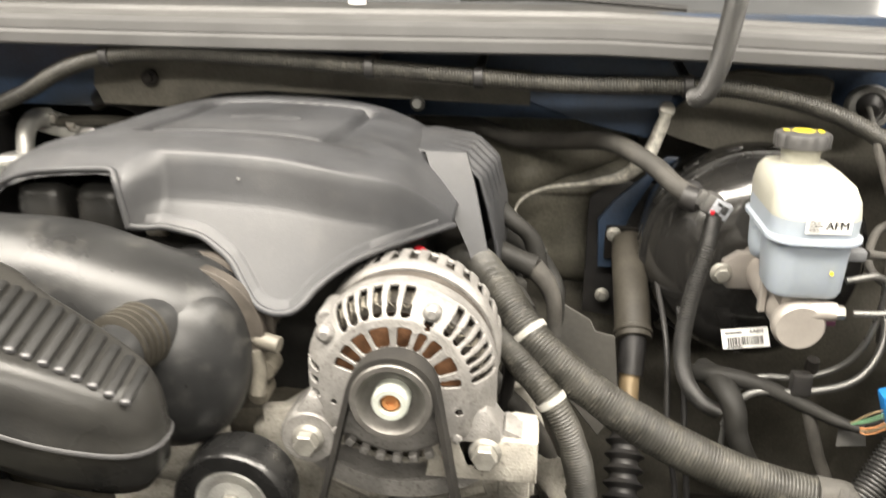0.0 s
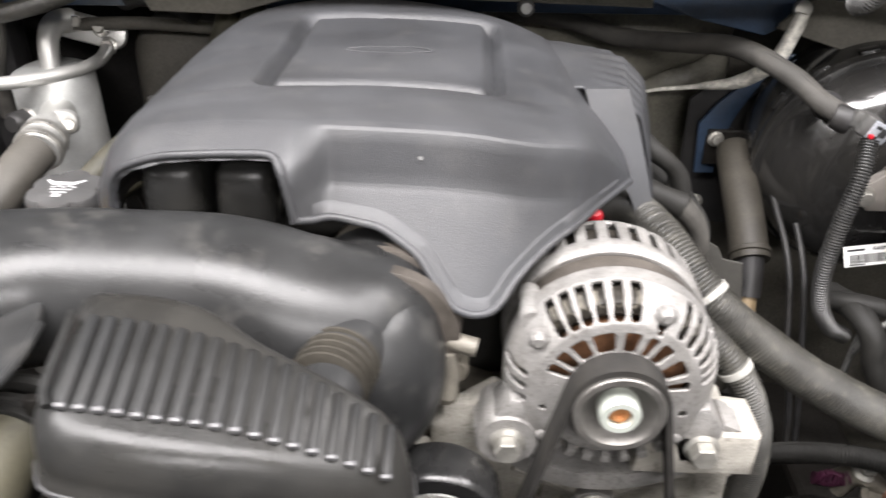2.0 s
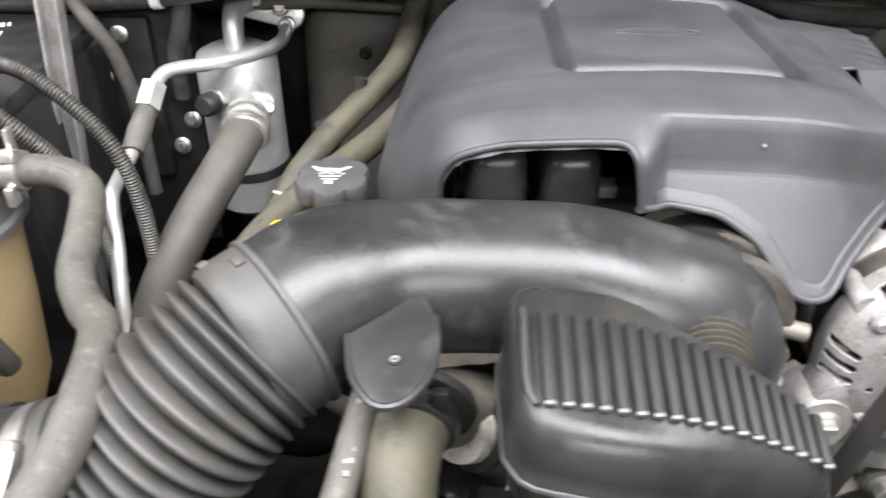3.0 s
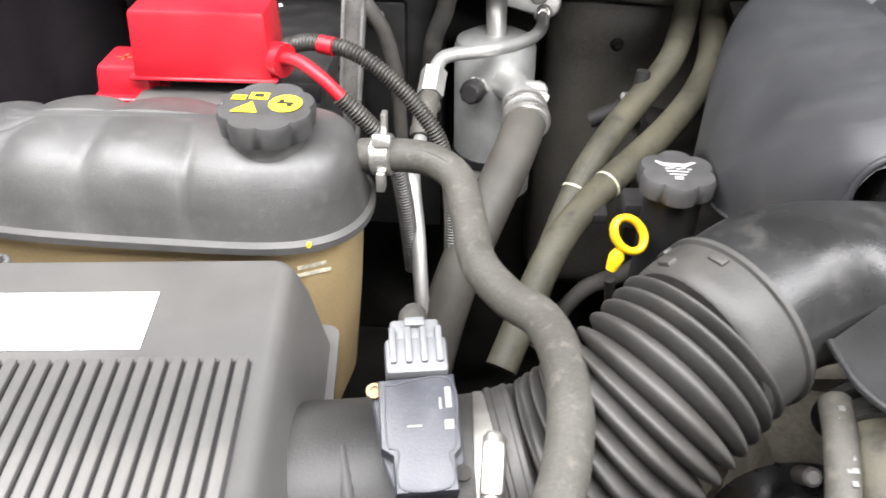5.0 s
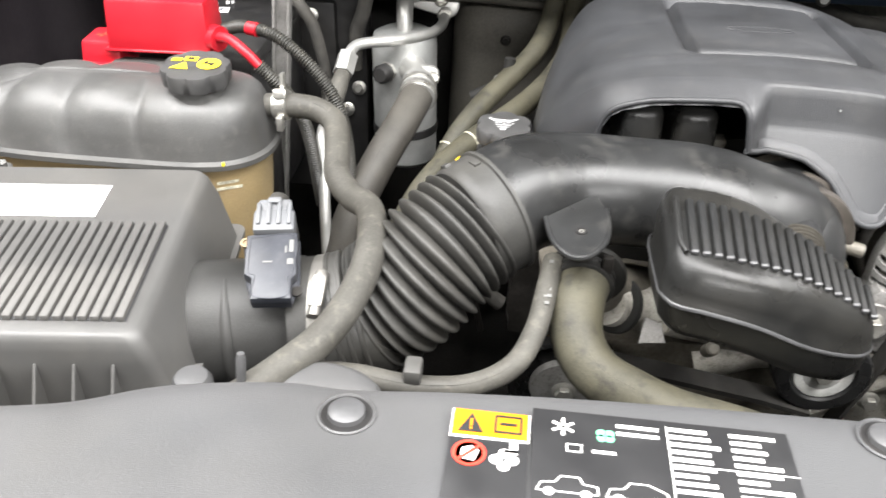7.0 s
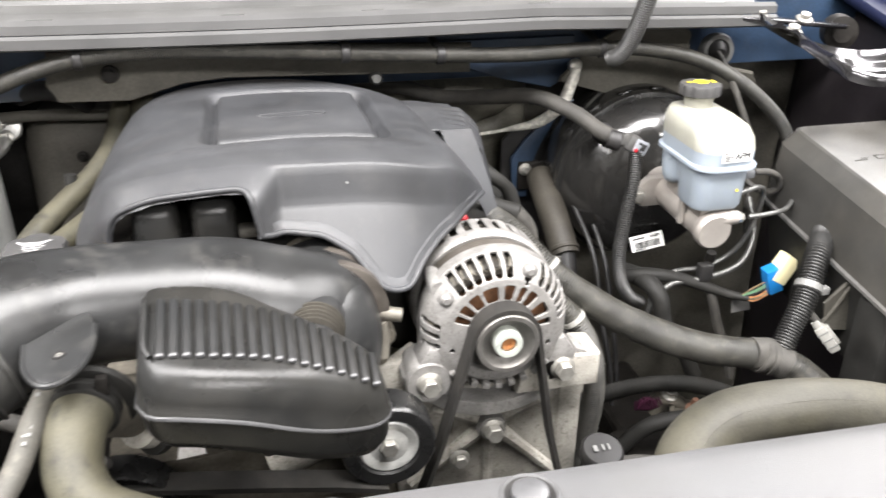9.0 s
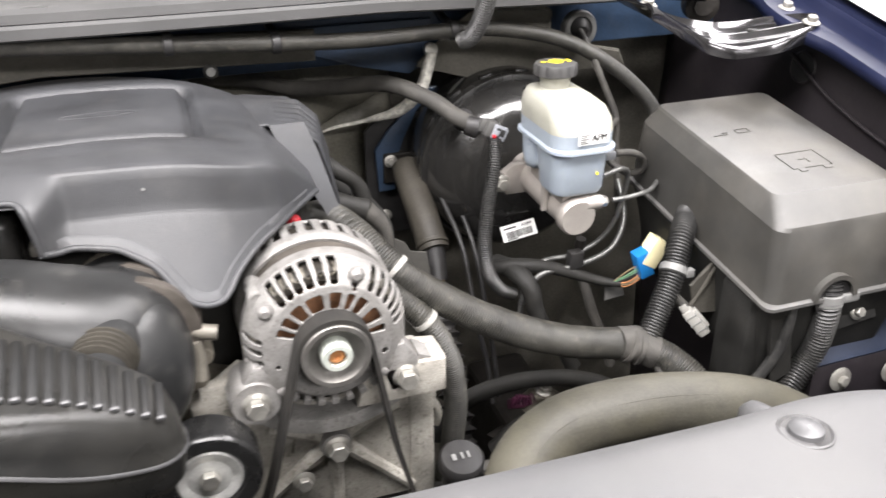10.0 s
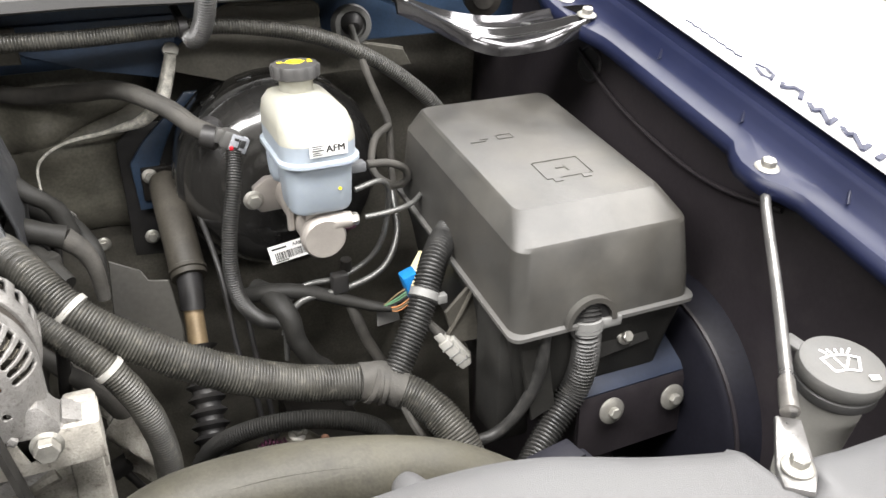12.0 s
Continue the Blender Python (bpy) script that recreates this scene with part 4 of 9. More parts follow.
clamp = thing("hose_clamp", (-0.628, 0.405, 1.09), "stainless steel worm-drive hose clamp", "hose clamp")
part("band", lathe([(0.0530, 0), (0.0540, 0.0005), (0.0540, 0.0115), (0.0530, 0.012)], (-0.623, 0.405, 1.1475), (1, 0.08, 0.08), 48), M_STAINLESS, clamp)
part("screw_housing", rbox(0.0115, 0.027, 0.008, 0.003, m=Matrix.Translation((-0.616, 0.379, 1.1975)) @ Matrix.Rotation(radians(-28), 4, "X").inverted()), M_STAINLESS, clamp)
part("screw", lathe([(0.0055, 0), (0.0055, 0.036), (0.004, 0.038)], (-0.616, 0.363, 1.186), (0, 0.88, 0.46), 14), M_STAINLESS, clamp)
for k in range(9):
    a = radians(-62 - 4.2 * k)
    shape = rbox(0.0075, 0.0016, 0.0008, 0, m=Matrix.Identity(4))
    part("thread_slot", moved(shape, Matrix.Translation((-0.617, 0.4055, 1.1475)) @ Matrix.Rotation(a - radians(0), 4, "X").inverted() @ Matrix.Translation((0, 0, 0.0543))), M_BLACK, clamp)

airbox = thing("air_filter_box", (-0.87, 0.40, 0.95), "dark grey plastic air filter box with a ribbed lid", "air filter box")
LID_Z = 1.219


def lid_ring(z, w=0.0, d=0.0, r=0.010):
    return [Vector((-0.834 + x, 0.4055 + y, z)) for x, y in rrect(0.213 + w, 0.217 + d, r, 5)]


part("lid", loft([lid_ring(1.150, 0.036, 0.008), lid_ring(1.196, 0.016, 0.004), lid_ring(1.206, 0.008, 0.003), lid_ring(1.213, 0.003, 0.001), lid_ring(1.2175, -0.004, -0.003), lid_ring(1.219, -0.011, -0.008)]), M_AIRBOX, airbox, smooth=35)
part("lid_rim", loft([lid_ring(1.146, 0.046, 0.030), lid_ring(1.151, 0.046, 0.030)]), M_AIRBOX, airbox)
part("lower_box", loft([lid_ring(0.95, 0.00, 0.00), lid_ring(1.146, 0.030, 0.008)]), M_AIRBOX, airbox)
for k in range(8):
    gm = Matrix(((0, 0, 1, -0.748 - 0.0258 * k), (-1, 0, 0, 0.2945), (0, 1, 0, 1.151), (0, 0, 0, 1)))
    part("gusset", prism([(0, 0), (0.034, 0), (0.0015, 0.046), (0, 0.046)], 0.0020, 0.0005, 1, gm), M_AIRBOX, airbox)
rib = None
for k in range(24):
    x = -0.7436 - 0.0083 * k
    bm = rbox(0.0061, 0.114, 0.005, 0.0012, 2)
    m = Matrix.Translation((x, 0.3690, LID_Z + 0.0022))
    if rib is None:
        rib = part("rib", bm, M_AIRBOX, airbox, local=m)
    else:
        bm.free()
        shared("rib", rib.data, m, airbox)
# dark bed between the ribs: the grooves' shade put into the colour
part("groove_bed", rbox(0.2, 0.113, 0.0010, 0.0003, m=Matrix.Translation((-0.8395, 0.369, LID_Z + 0.0003))), M_GROOVE_SHADE, airbox)
part("label", rbox(0.103, 0.046, 0.0006, 0.0002, m=Matrix.Translation((-0.8505, 0.4585, LID_Z + 0.0007))), M_WHITE, airbox, "blank white label")
part("outlet", tube([(-0.752, 0.393, 1.140), (-0.72, 0.396, 1.142), (-0.68, 0.400, 1.144), (-0.632, 0.405, 1.146)], [0.058, 0.054, 0.0515, 0.0500], 48, 0.006), M_OUTLET, airbox)
for ox, orr in ((-0.722, 0.0552), (-0.690, 0.0533)):
    part("outlet_ridge", lathe([(orr - 0.002, -0.004), (orr, -0.001), (orr, 0.001), (orr - 0.002, 0.004)], (ox, 0.396, 1.142), (1, 0.1, 0.05), 48), M_OUTLET, airbox)
part("corner_seam", rbox(0.0012, 0.076, 0.0006, 0.0002, m=Matrix.Translation((-0.7345, 0.470, LID_Z - 0.0004)) @ Matrix.Rotation(radians(12), 4, "Y")), M_AIRBOX, airbox)
part("hinge_lug", rbox(0.03, 0.02, 0.03, 0.004, m=Matrix.Translation((-0.935, 0.512, 1.195))), M_AIRBOX, airbox)
hexbolt((-0.905, 0.520, 1.211), (0, -0.2, 1), airbox, 0.004, 0.007, material=M_PIPE)
airbox.matrix_basis = Matrix.Translation((-0.70, 0.40, 1.216)) @ Matrix.Rotation(radians(6.6), 4, "Z") @ Matrix.Rotation(radians(2.5), 4, "X") @ Matrix.Translation((0.70, -0.40, -1.219)) @ airbox.matrix_basis

maf = thing("air_flow_sensor", (-0.652, 0.39, 1.19), "blue-black plastic air flow sensor with a grey plug", "sensor")
mm = Matrix.Translation((-0.6515, 0.388, 1.205)) @ Matrix.Rotation(radians(10), 4, "Z") @ Matrix.Rotation(radians(21), 4, "X")
part("body", prism([(-0.0195, 0.027), (0.0180, 0.029), (0.0185, -0.009), (0.0150, -0.013), (0.0155, -0.030), (-0.0135, -0.030), (-0.0140, -0.012), (-0.0195, -0.008)], 0.011, 0.0018, 2, mm), M_MAF, maf)
part("face_rim", moved(tube([(-0.0165, 0.0235, 0.0108), (0.0155, 0.0255, 0.0108), (0.0158, -0.0075, 0.0108), (0.0125, -0.0115, 0.0108), (0.0125, -0.0275, 0.0108), (-0.0110, -0.0275, 0.0108), (-0.0115, -0.0100, 0.0108), (-0.0165, -0.0060, 0.0108), (-0.0165, 0.0235, 0.0108)], 0.0006, 6, 0.002), mm), M_MAF, maf)
part("base_plate", prism([(-0.0235, 0.028), (0.0190, 0.028), (0.0205, -0.012), (0.0150, -0.0295), (-0.0130, -0.0295), (-0.0190, -0.010)], 0.005, 0.001, 1, mm @ Matrix.Translation((0, 0, -0.0035))), M_MAF, maf)
part("mount_screw", moved(lathe([(0.0042, 0), (0.0042, 0.002), (0.0022, 0.0022), (0.0022, 0.0012)], seg=14), mm @ Matrix.Translation((-0.0215, 0.025, 0.002))), M_BRASS, maf, "brass-coloured screw")
part("screw_low", moved(lathe([(0.0042, 0), (0.0042, 0.0016), (0.002, 0.0016)], seg=14), mm @ Matrix.Translation((0.0185, -0.019, 0.0015))), M_DEEP, maf)
part("print", moved(bars([(0.014, 0.016, 0.003, 0.011), (0.010, 0.013, 0.0012, 0.006), (0.0135, 0.002, 0.0045, 0.005), (-0.003, 0.002, 0.007, 0.0012)], Matrix.Identity(4)), mm @ Matrix.Translation((0, 0, 0.011))), M_GREYTIE, maf)
plug = part("plug", moved(rbox(0.031, 0.020, 0.019, 0.0025, m=Matrix.Translation((0, 0.038, 0.006))), mm), M_GREY, maf, "pale grey electrical plug")
part("plug_cap", moved(rbox(0.025, 0.014, 0.016, 0.002, m=Matrix.Translation((0, 0.052, 0.006))), mm), M_GREY, plug)
for k in range(4):
    part("plug_rib", moved(rbox(0.0032, 0.020, 0.004, 0.0008, m=Matrix.Translation((-0.0115 + 0.0077 * k, 0.043, 0.0155))), mm), M_GREY, plug)
part("plug_latch", moved(rbox(0.010, 0.005, 0.004, 0.0008, m=Matrix.Translation((0, 0.056, 0.0150))), mm), M_GREY, plug)
part("lead", tube([mm @ Vector((0, 0.056, 0.005)), mm @ Vector((0.0, 0.066, 0.002)), mm @ Vector((0.002, 0.074, -0.015)), mm @ Vector((0.004, 0.078, -0.06))], 0.0075, 12), M_TAPE, maf, "taped black lead")

# ribbed resonator box
res = thing("intake_resonator", (-0.29, 0.39, 1.15), "black plastic resonator box with a ribbed top", "resonator")


def res_top(x, y):
    """Height of the top: it falls to the east and rolls over towards the front."""
    high = spline([(-0.385, 1.2805), (-0.366, 1.2795), (-0.33, 1.2750), (-0.292, 1.2648), (-0.26, 1.2490), (-0.227, 1.2270), (-0.205, 1.2110)], x)
    return high - (0.315 if y < 0.409 else 0.12) * (0.409 - y)


def res_ring(u, dz, grow=0.0):
    """Outline of the box at a level below the top."""
    front = [(-0.374, 0.366), (-0.365, 0.352), (-0.345, 0.346), (-0.31, 0.347), (-0.27, 0.356), (-0.24, 0.366), (-0.222, 0.376), (-0.213, 0.390)]
    back = [(-0.216, 0.412), (-0.232, 0.418), (-0.26, 0.420), (-0.285, 0.424), (-0.31, 0.436), (-0.335, 0.440), (-0.362, 0.438), (-0.374, 0.428)]
    cx, cy = -0.295, 0.392
    follow = min(1.0, max(0.0, (dz + 0.040) / 0.028))
    out = []
    for x, y in front + back:
        px, py = cx + (x - cx) * (1 + grow), cy + (y - cy) * (1 + grow * 1.8)
        low = spline([(-0.39, 1.2745), (-0.365, 1.2745), (-0.334, 1.2735), (-0.31, 1.2650), (-0.283, 1.2505), (-0.245, 1.2350), (-0.22, 1.2270), (-0.20, 1.2250)], px)
        out.append(Vector((px, py, low + (res_top(px, py) - low) * follow + dz)))
    return out


def refined(ring, n=64):
    ps, _, _ = catmull(ring + [ring[0]], [0] * (len(ring) + 1), n + 1)
    return ps[:-1]


part("body", loft([refined(res_ring(0, d, g)) for d, g in ((-0.078, -0.30), (-0.072, -0.10), (-0.062, -0.02), (-0.046, 0.0), (-0.043, 0.015), (-0.040, 0.015), (-0.037, 0.0), (-0.022, -0.006), (-0.0135, -0.020), (-0.0075, -0.045), (-0.0030, -0.085), (-0.0008, -0.135), (-0.0006, -0.18), (-0.0005, -0.30), (-0.0005, -0.42), (-0.0005, -0.52))]), M_RES, res, smooth=50)
# pale bead: edge wear plus the sharp edge's highlight, both put into the colour
part("seam", loft([refined(res_ring(0, d, g)) for d, g in ((-0.0440, 0.018), (-0.0432, 0.026), (-0.0412, 0.026), (-0.0404, 0.018))], cap=False), M_PIN, res, "worn seam, its edge highlight put into a pale colour")
for k in range(18):
    u = k / 17
    x = -0.357 + 0.134 * u
    y0 = curve([(-0.363, 0.3655), (-0.32, 0.3660), (-0.27, 0.3715), (-0.223, 0.3790)], x)
    y1 = curve([(-0.363, 0.411), (-0.32, 0.411), (-0.27, 0.409), (-0.223, 0.405)], x)
    z0, z1 = res_top(x, y0), res_top(x, y1)
    tilt = math.atan2(z1 - z0, y1 - y0)
    bm = rbox(0.0056, math.hypot(y1 - y0, z1 - z0), 0.0044, 0.0017, 3, Matrix.Translation((x, (y0 + y1) / 2, (z0 + z1) / 2 + 0.0010)) @ Matrix.Rotation(tilt, 4, "X") @ Matrix.Rotation(radians(17), 4, "Y"))
    ribm = part("rib", bm, M_RES_RIB, res)
    # pale rib end: the gloss on the tip is put into its colour
    part("tip_highlight", rbox(0.0054, 0.0034, 0.0042, 0.0014, 2, Matrix.Translation((x, y0 + 0.0004, z0 + 0.0011)) @ Matrix.Rotation(tilt, 4, "X")), M_PIN, ribm)
EDGE = [(-0.3665, 0.411), (-0.3665, 0.380), (-0.3655, 0.370), (-0.3625, 0.3645)]
part("rim_bead", tube([(x, y, res_top(x, y) + 0.0016) for x, y in EDGE], 0.0020, 8), M_RES, res)


# ---- alternator, bracket, belt, idler ----
AX, AZ = -0.097, 1.168


def polar(rows, hole, n=240, cx=AX, cz=AZ):
    """A turned skin facing the front from rows of (radius, y); hole(row, angle step) leaves faces out."""
    verts = [(cx + r * math.cos(2 * math.pi * k / n), y, cz + r * math.sin(2 * math.pi * k / n)) for r, y in rows for k in range(n)]
    faces = []
    for i in range(len(rows) - 1):
        for k in range(n):
            if hole(i, k):
                continue
            a, b = i * n + k, i * n + (k + 1) % n
            faces.append((a, b, b + n, a + n))
    return bm_of(verts, faces)


alt = thing("alternator", (AX, 0.54, 1.09), "dusty cast aluminium alternator with slotted vent housing", "alternator")
FRONT = [(0.012, 0.4955), (0.022, 0.4965), (0.029, 0.497), (0.0300, 0.497), (0.0312, 0.497), (0.0330, 0.497), (0.0400, 0.4975), (0.0420, 0.4975), (0.0432, 0.4975), (0.0460, 0.498), (0.0495, 0.4985),
         (0.0510, 0.4990), (0.0525, 0.5000), (0.0545, 0.5015), (0.0580, 0.5045), (0.0615, 0.5090), (0.0635, 0.5130), (0.0650, 0.5170), (0.0658, 0.5200), (0.0665, 0.5220), (0.0665, 0.5350)]


def resampled(rows, gap):
    """The rows of a profile with further rows put between, at most a gap apart."""
    out = [rows[0]]
    for (r0, y0), (r1, y1) in zip(rows, rows[1:]):
        m = max(1, math.ceil(math.hypot(r1 - r0, y1 - y0) / gap))
        out += [(r0 + (r1 - r0) * q / m, y0 + (y1 - y0) * q / m) for q in range(1, m + 1)]
    return out


def rounded_gap(r, deg, centre, half, r0, r1, soft, fan=False):
    """Signed distance to a rounded slot between two radii; fan: its sides are radii."""
    off = abs((deg - centre + 180) % 360 - 180)
    across = radians(off) * r - (radians(half) * r if fan else half)
    along = abs(r - (r0 + r1) / 2) - (r1 - r0) / 2
    qx, qy = across + soft, along + soft
    return math.hypot(max(qx, 0), max(qy, 0)) + min(max(qx, qy), 0) - soft


WEDGES = [(105, 9.3), (81.5, 7.0), (64.5, 4.6), (50, 6.2), (27, 8.5), (8, 4.5), (126, 7.2), (143, 5.8), (157, 5.0)]
SLOTS = [(83, 0.0036), (93, 0.0036), (103, 0.0036), (112.5, 0.0034), (121.5, 0.0034), (130.5, 0.0034), (50, 0.0032), (40.5, 0.0032), (31.5, 0.0030), (23, 0.0028), (15.5, 0.0026), (8, 0.0026)]
ROUND = [(64, 0.0487, 0.0020), (198, 0.0452, 0.0022), (-21, 0.0457, 0.0028), (-41, 0.0560, 0.0026), (-30, 0.0610, 0.0018)]


def front_gap(r, deg):
    if 0.028 < r < 0.047 and any(rounded_gap(r, deg, c, h, 0.0300, 0.0447, 0.0024, True) < 0 for c, h in WEDGES):
        return True
    if r > 0.050 and any(rounded_gap(r, deg, c, h, 0.0512, 0.0680, 0.0030) < 0 for c, h in SLOTS):
        return True
    if r > 0.050 and (rounded_gap(r, deg, 65, 0.0034, 0.0500, 0.0560, 0.0028) < 0 or any(rounded_gap(r, deg, c, 0.0027, 0.0535, 0.0670, 0.0024) < 0 for c in (171, 181, 191, 201))):
        return True
    return any(rounded_gap(r, deg, c, q, rr - q, rr + q, q * 0.98) < 0 for c, rr, q in ROUND)


def front_reach(deg):
    """The housing's outer radius: round above, square beside the ears, drawn in below."""
    d = deg % 360
    if 180 <= d <= 224 or 318 <= d < 360:
        return min(0.0665 / abs(math.cos(radians(d))), 0.0800)
    if 224 < d < 232 or 310 < d < 318:
        u = (d - 224) / 8 if d < 270 else (318 - d) / 8
        return 0.0800 - 0.020 * u * u * (3 - 2 * u)
    return 0.0600 if 232 <= d <= 310 else 0.0665


def front_mesh(n=840):
    rows = resampled(FRONT, 0.00085)
    verts, faces = [], []
    for r, y in rows:
        for k in range(n):
            a = 2 * math.pi * k / n
            rr = r if r < 0.048 else 0.048 + (r - 0.048) * (front_reach(360 * k / n) - 0.048) / 0.0185
            verts.append((AX + rr * math.cos(a), y, AZ + rr * math.sin(a)))
    for i in range(len(rows) - 1):
        rm = (rows[i][0] + rows[i + 1][0]) / 2
        for k in range(n):
            if rows[i][1] < 0.5215 and front_gap(rm, 360 * (k + 0.5) / n):
                continue
            p, q = i * n + k, i * n + (k + 1) % n
            faces.append((p, q, q + n, p + n))
    return bm_of(verts, faces)


house = part("front_housing", front_mesh(), M_CAST, alt, smooth=45)
solid(house, 0.0032, 1)
REAR = [(0.060, 0.553), (0.0650, 0.553), (0.0672, 0.556), (0.0675, 0.562), (0.0675, 0.566), (0.0675, 0.570), (0.067, 0.586), (0.066, 0.590), (0.062, 0.598), (0.050, 0.606), (0.030, 0.610), (0.002, 0.610)]
rear = part("rear_housing", polar(REAR, lambda i, k: 4 <= i <= 7 and k % 8 in (1, 2, 3, 4) and not 133 < k < 227), M_CAST, alt, smooth=35)
solid(rear, 0.003, 1)
part("stator", lathe([(0.060, 0), (0.0625, 0.001), (0.0625, 0.020), (0.060, 0.021)], (AX, 0.5335, AZ), (0, 1, 0), 64), M_STATOR, alt, "dark laminated stator band")
part("winding", lathe([(0.045, 0.0), (0.050, -0.006), (0.057, -0.005), (0.060, 0.002), (0.060, 0.012), (0.045, 0.012)], (AX, 0.5155, AZ), (0, 1, 0), 72), M_WIND, alt, "varnished copper windings")
strands = []
for k in range(84):
    a0, a1 = radians(360 * k / 84), radians(360 * k / 84 + (6 if k % 2 else -5))
    strands.append(tube([(AX + q * math.cos(b), y, AZ + q * math.sin(b)) for q, b, y in ((0.0470, a0, 0.5185), (0.0515, a0, 0.5110), (0.0565, a1, 0.5110), (0.0612, a1, 0.5180))], 0.00085, 6, 0.004))
tagged(part("winding", join(*strands), M_STRAND, alt, "pale wound wire strands"), kind="stuff")
part("rear_winding", lathe([(0.060, 0.0), (0.062, 0.003), (0.062, 0.03), (0.05, 0.04)], (AX, 0.556, AZ), (0, 1, 0), 48), M_WIND, alt)
part("rotor", lathe([(0.044, 0.0), (0.044, 0.03)], (AX, 0.510, AZ), (0, 1, 0), 48), M_COPPER, alt, "rusty rotor face")
for bx, bz, side in ((-0.160, 1.122, -1), (-0.035, 1.119, 1)):
    part("ear", moved(prism([(-0.014, -0.012), (0.014, -0.012), (0.017, 0.014), (0.010, 0.032), (-0.010, 0.032), (-0.017, 0.014)], 0.030, 0.003, 2),
                      Matrix.Translation((bx - side * 0.004, 0.532, bz)) @ Matrix.Rotation(radians(90), 4, "X") @ Matrix.Rotation(radians(side * 12), 4, "Z")), M_CAST, alt)
for a in (66, 144):
    r = 0.0595
    part("through_bolt", lathe([(0.0065, 0.002), (0.0065, -0.002), (0.0045, -0.003), (0.0030, -0.005), (0.0, -0.005)], (AX + r * math.cos(radians(a)), 0.503, AZ + r * math.sin(radians(a))), (0, 1, 0), 16), M_CAST, alt)
    if a != 66:
        part("bolt_boss", lathe([(0.0068, 0.0), (0.0072, 0.004), (0.0072, 0.030), (0.006, 0.034)], (AX + 0.0635 * math.cos(radians(a)), 0.516, AZ + 0.0635 * math.sin(radians(a))), (0, 1, 0), 16), M_CAST, alt)
for k in range(9):
    a = radians(222 + 12 * k)
    part("tooth", rbox(0.006, 0.012, 0.006, 0.001, m=Matrix.Translation((AX + 0.056 * math.cos(a), 0.503, AZ + 0.056 * math.sin(a))) @ Matrix.Rotation(-a, 4, "Y")), M_CAST, alt)
pulley = part("pulley", lathe([(0.0255, 0.018), (0.0262, 0.016), (0.0262, 0.013), (0.0250, 0.012), (0.0262, 0.011), (0.0250, 0.009), (0.0262, 0.008), (0.0250, 0.006), (0.0262, 0.005), (0.0250, 0.003), (0.0272, 0.001), (0.0275, -0.001),
                               (0.0268, -0.002), (0.0232, -0.002), (0.0225, -0.001), (0.0205, 0.004), (0.0165, 0.008), (0.012, 0.009)], (AX, 0.4785, AZ), (0, 1, 0), 64), M_PULLEY, alt, "worn steel belt pulley")
part("hub_nut", lathe([(0.0125, 0.012), (0.0125, -0.002), (0.0112, -0.004), (0.0075, -0.004), (0.0070, 0.0)], (AX, 0.4785, AZ), (0, 1, 0), 40, cap=False), M_HUB, alt, "pale zinc pulley hub")
part("shaft_end", lathe([(0.0070, 0.002), (0.0052, -0.0006), (0.0028, -0.0006), (0.0024, 0.0012), (0, 0.0012)], (AX, 0.4775, AZ), (0, 1, 0), 24), M_ORANGE, alt, "orange rusty shaft end")
part("terminal_boot", lathe([(0.0065, 0), (0.0068, 0.004), (0.005, 0.008), (0.003, 0.010)], (-0.100, 0.632, 1.213), (0.1, -0.5, 0.6), 16), M_RED, alt, "red rubber terminal boot")

bracket = thing("alternator_bracket", (AX, 0.52, 0.98), "grimy cast aluminium bracket under the alternator", "bracket")
arc = [(0.081 * math.cos(radians(a)), 0.081 * math.sin(radians(a))) for a in range(208, 333, 6)]
outline = [(-0.105, -0.042)] + arc + [(0.080, -0.036), (0.096, -0.038), (0.096, -0.10), (0.085, -0.105), (0.083, -0.20), (-0.085, -0.20), (-0.105, -0.08)]
part("plate", moved(prism(outline, 0.012, 0.0025, 2), Matrix.Translation((AX, 0.540, AZ)) @ Matrix.Rotation(radians(90), 4, "X")), M_CAST_DULL, bracket)
part("rim", loft([[Vector((AX + (0.081 + dr) * math.cos(radians(a)), y, AZ + (0.081 + dr) * math.sin(radians(a)))) for dr, y in ((0, 0.507), (0.013, 0.507), (0.013, 0.532), (0, 0.532))] for a in range(206, 337, 5)]), M_CAST, bracket)
part("shoulder", prism([(-0.045, -0.025), (0.033, -0.025), (0.033, 0.008), (-0.040, 0.010)], 0.034, 0.003, 2, Matrix.Translation((-0.033, 0.536, 1.121)) @ Matrix.Rotation(radians(90), 4, "X")), M_CAST_DULL, bracket)
part("filler", rbox(0.036, 0.022, 0.036, 0.003, m=Matrix.Translation((-0.056, 0.523, 1.113))), M_CAST_DULL, bracket)
part("lug", lathe([(0.0150, 0), (0.0170, 0.003), (0.0175, 0.032)], (-0.036, 0.503, 1.119), (0, 1, 0), 24), M_CAST, bracket)
part("lug", lathe([(0.019, 0), (0.021, 0.004), (0.021, 0.035)], (-0.160, 0.500, 1.122), (0, 1, 0), 24), M_CAST, bracket)
part("wing", prism([(-0.045, -0.055), (0.02, -0.06), (0.03, 0.0), (0.0, 0.022), (-0.042, -0.008)], 0.018, 0.003, 2, Matrix.Translation((-0.168, 0.545, 1.118)) @ Matrix.Rotation(radians(90), 4, "X")), M_CAST_DULL, bracket)
part("boss", lathe([(0.013, 0), (0.014, 0.003), (0.016, 0.02)], (AX, 0.512, 1.053), (0, 1, 0), 20), M_CAST, bracket)
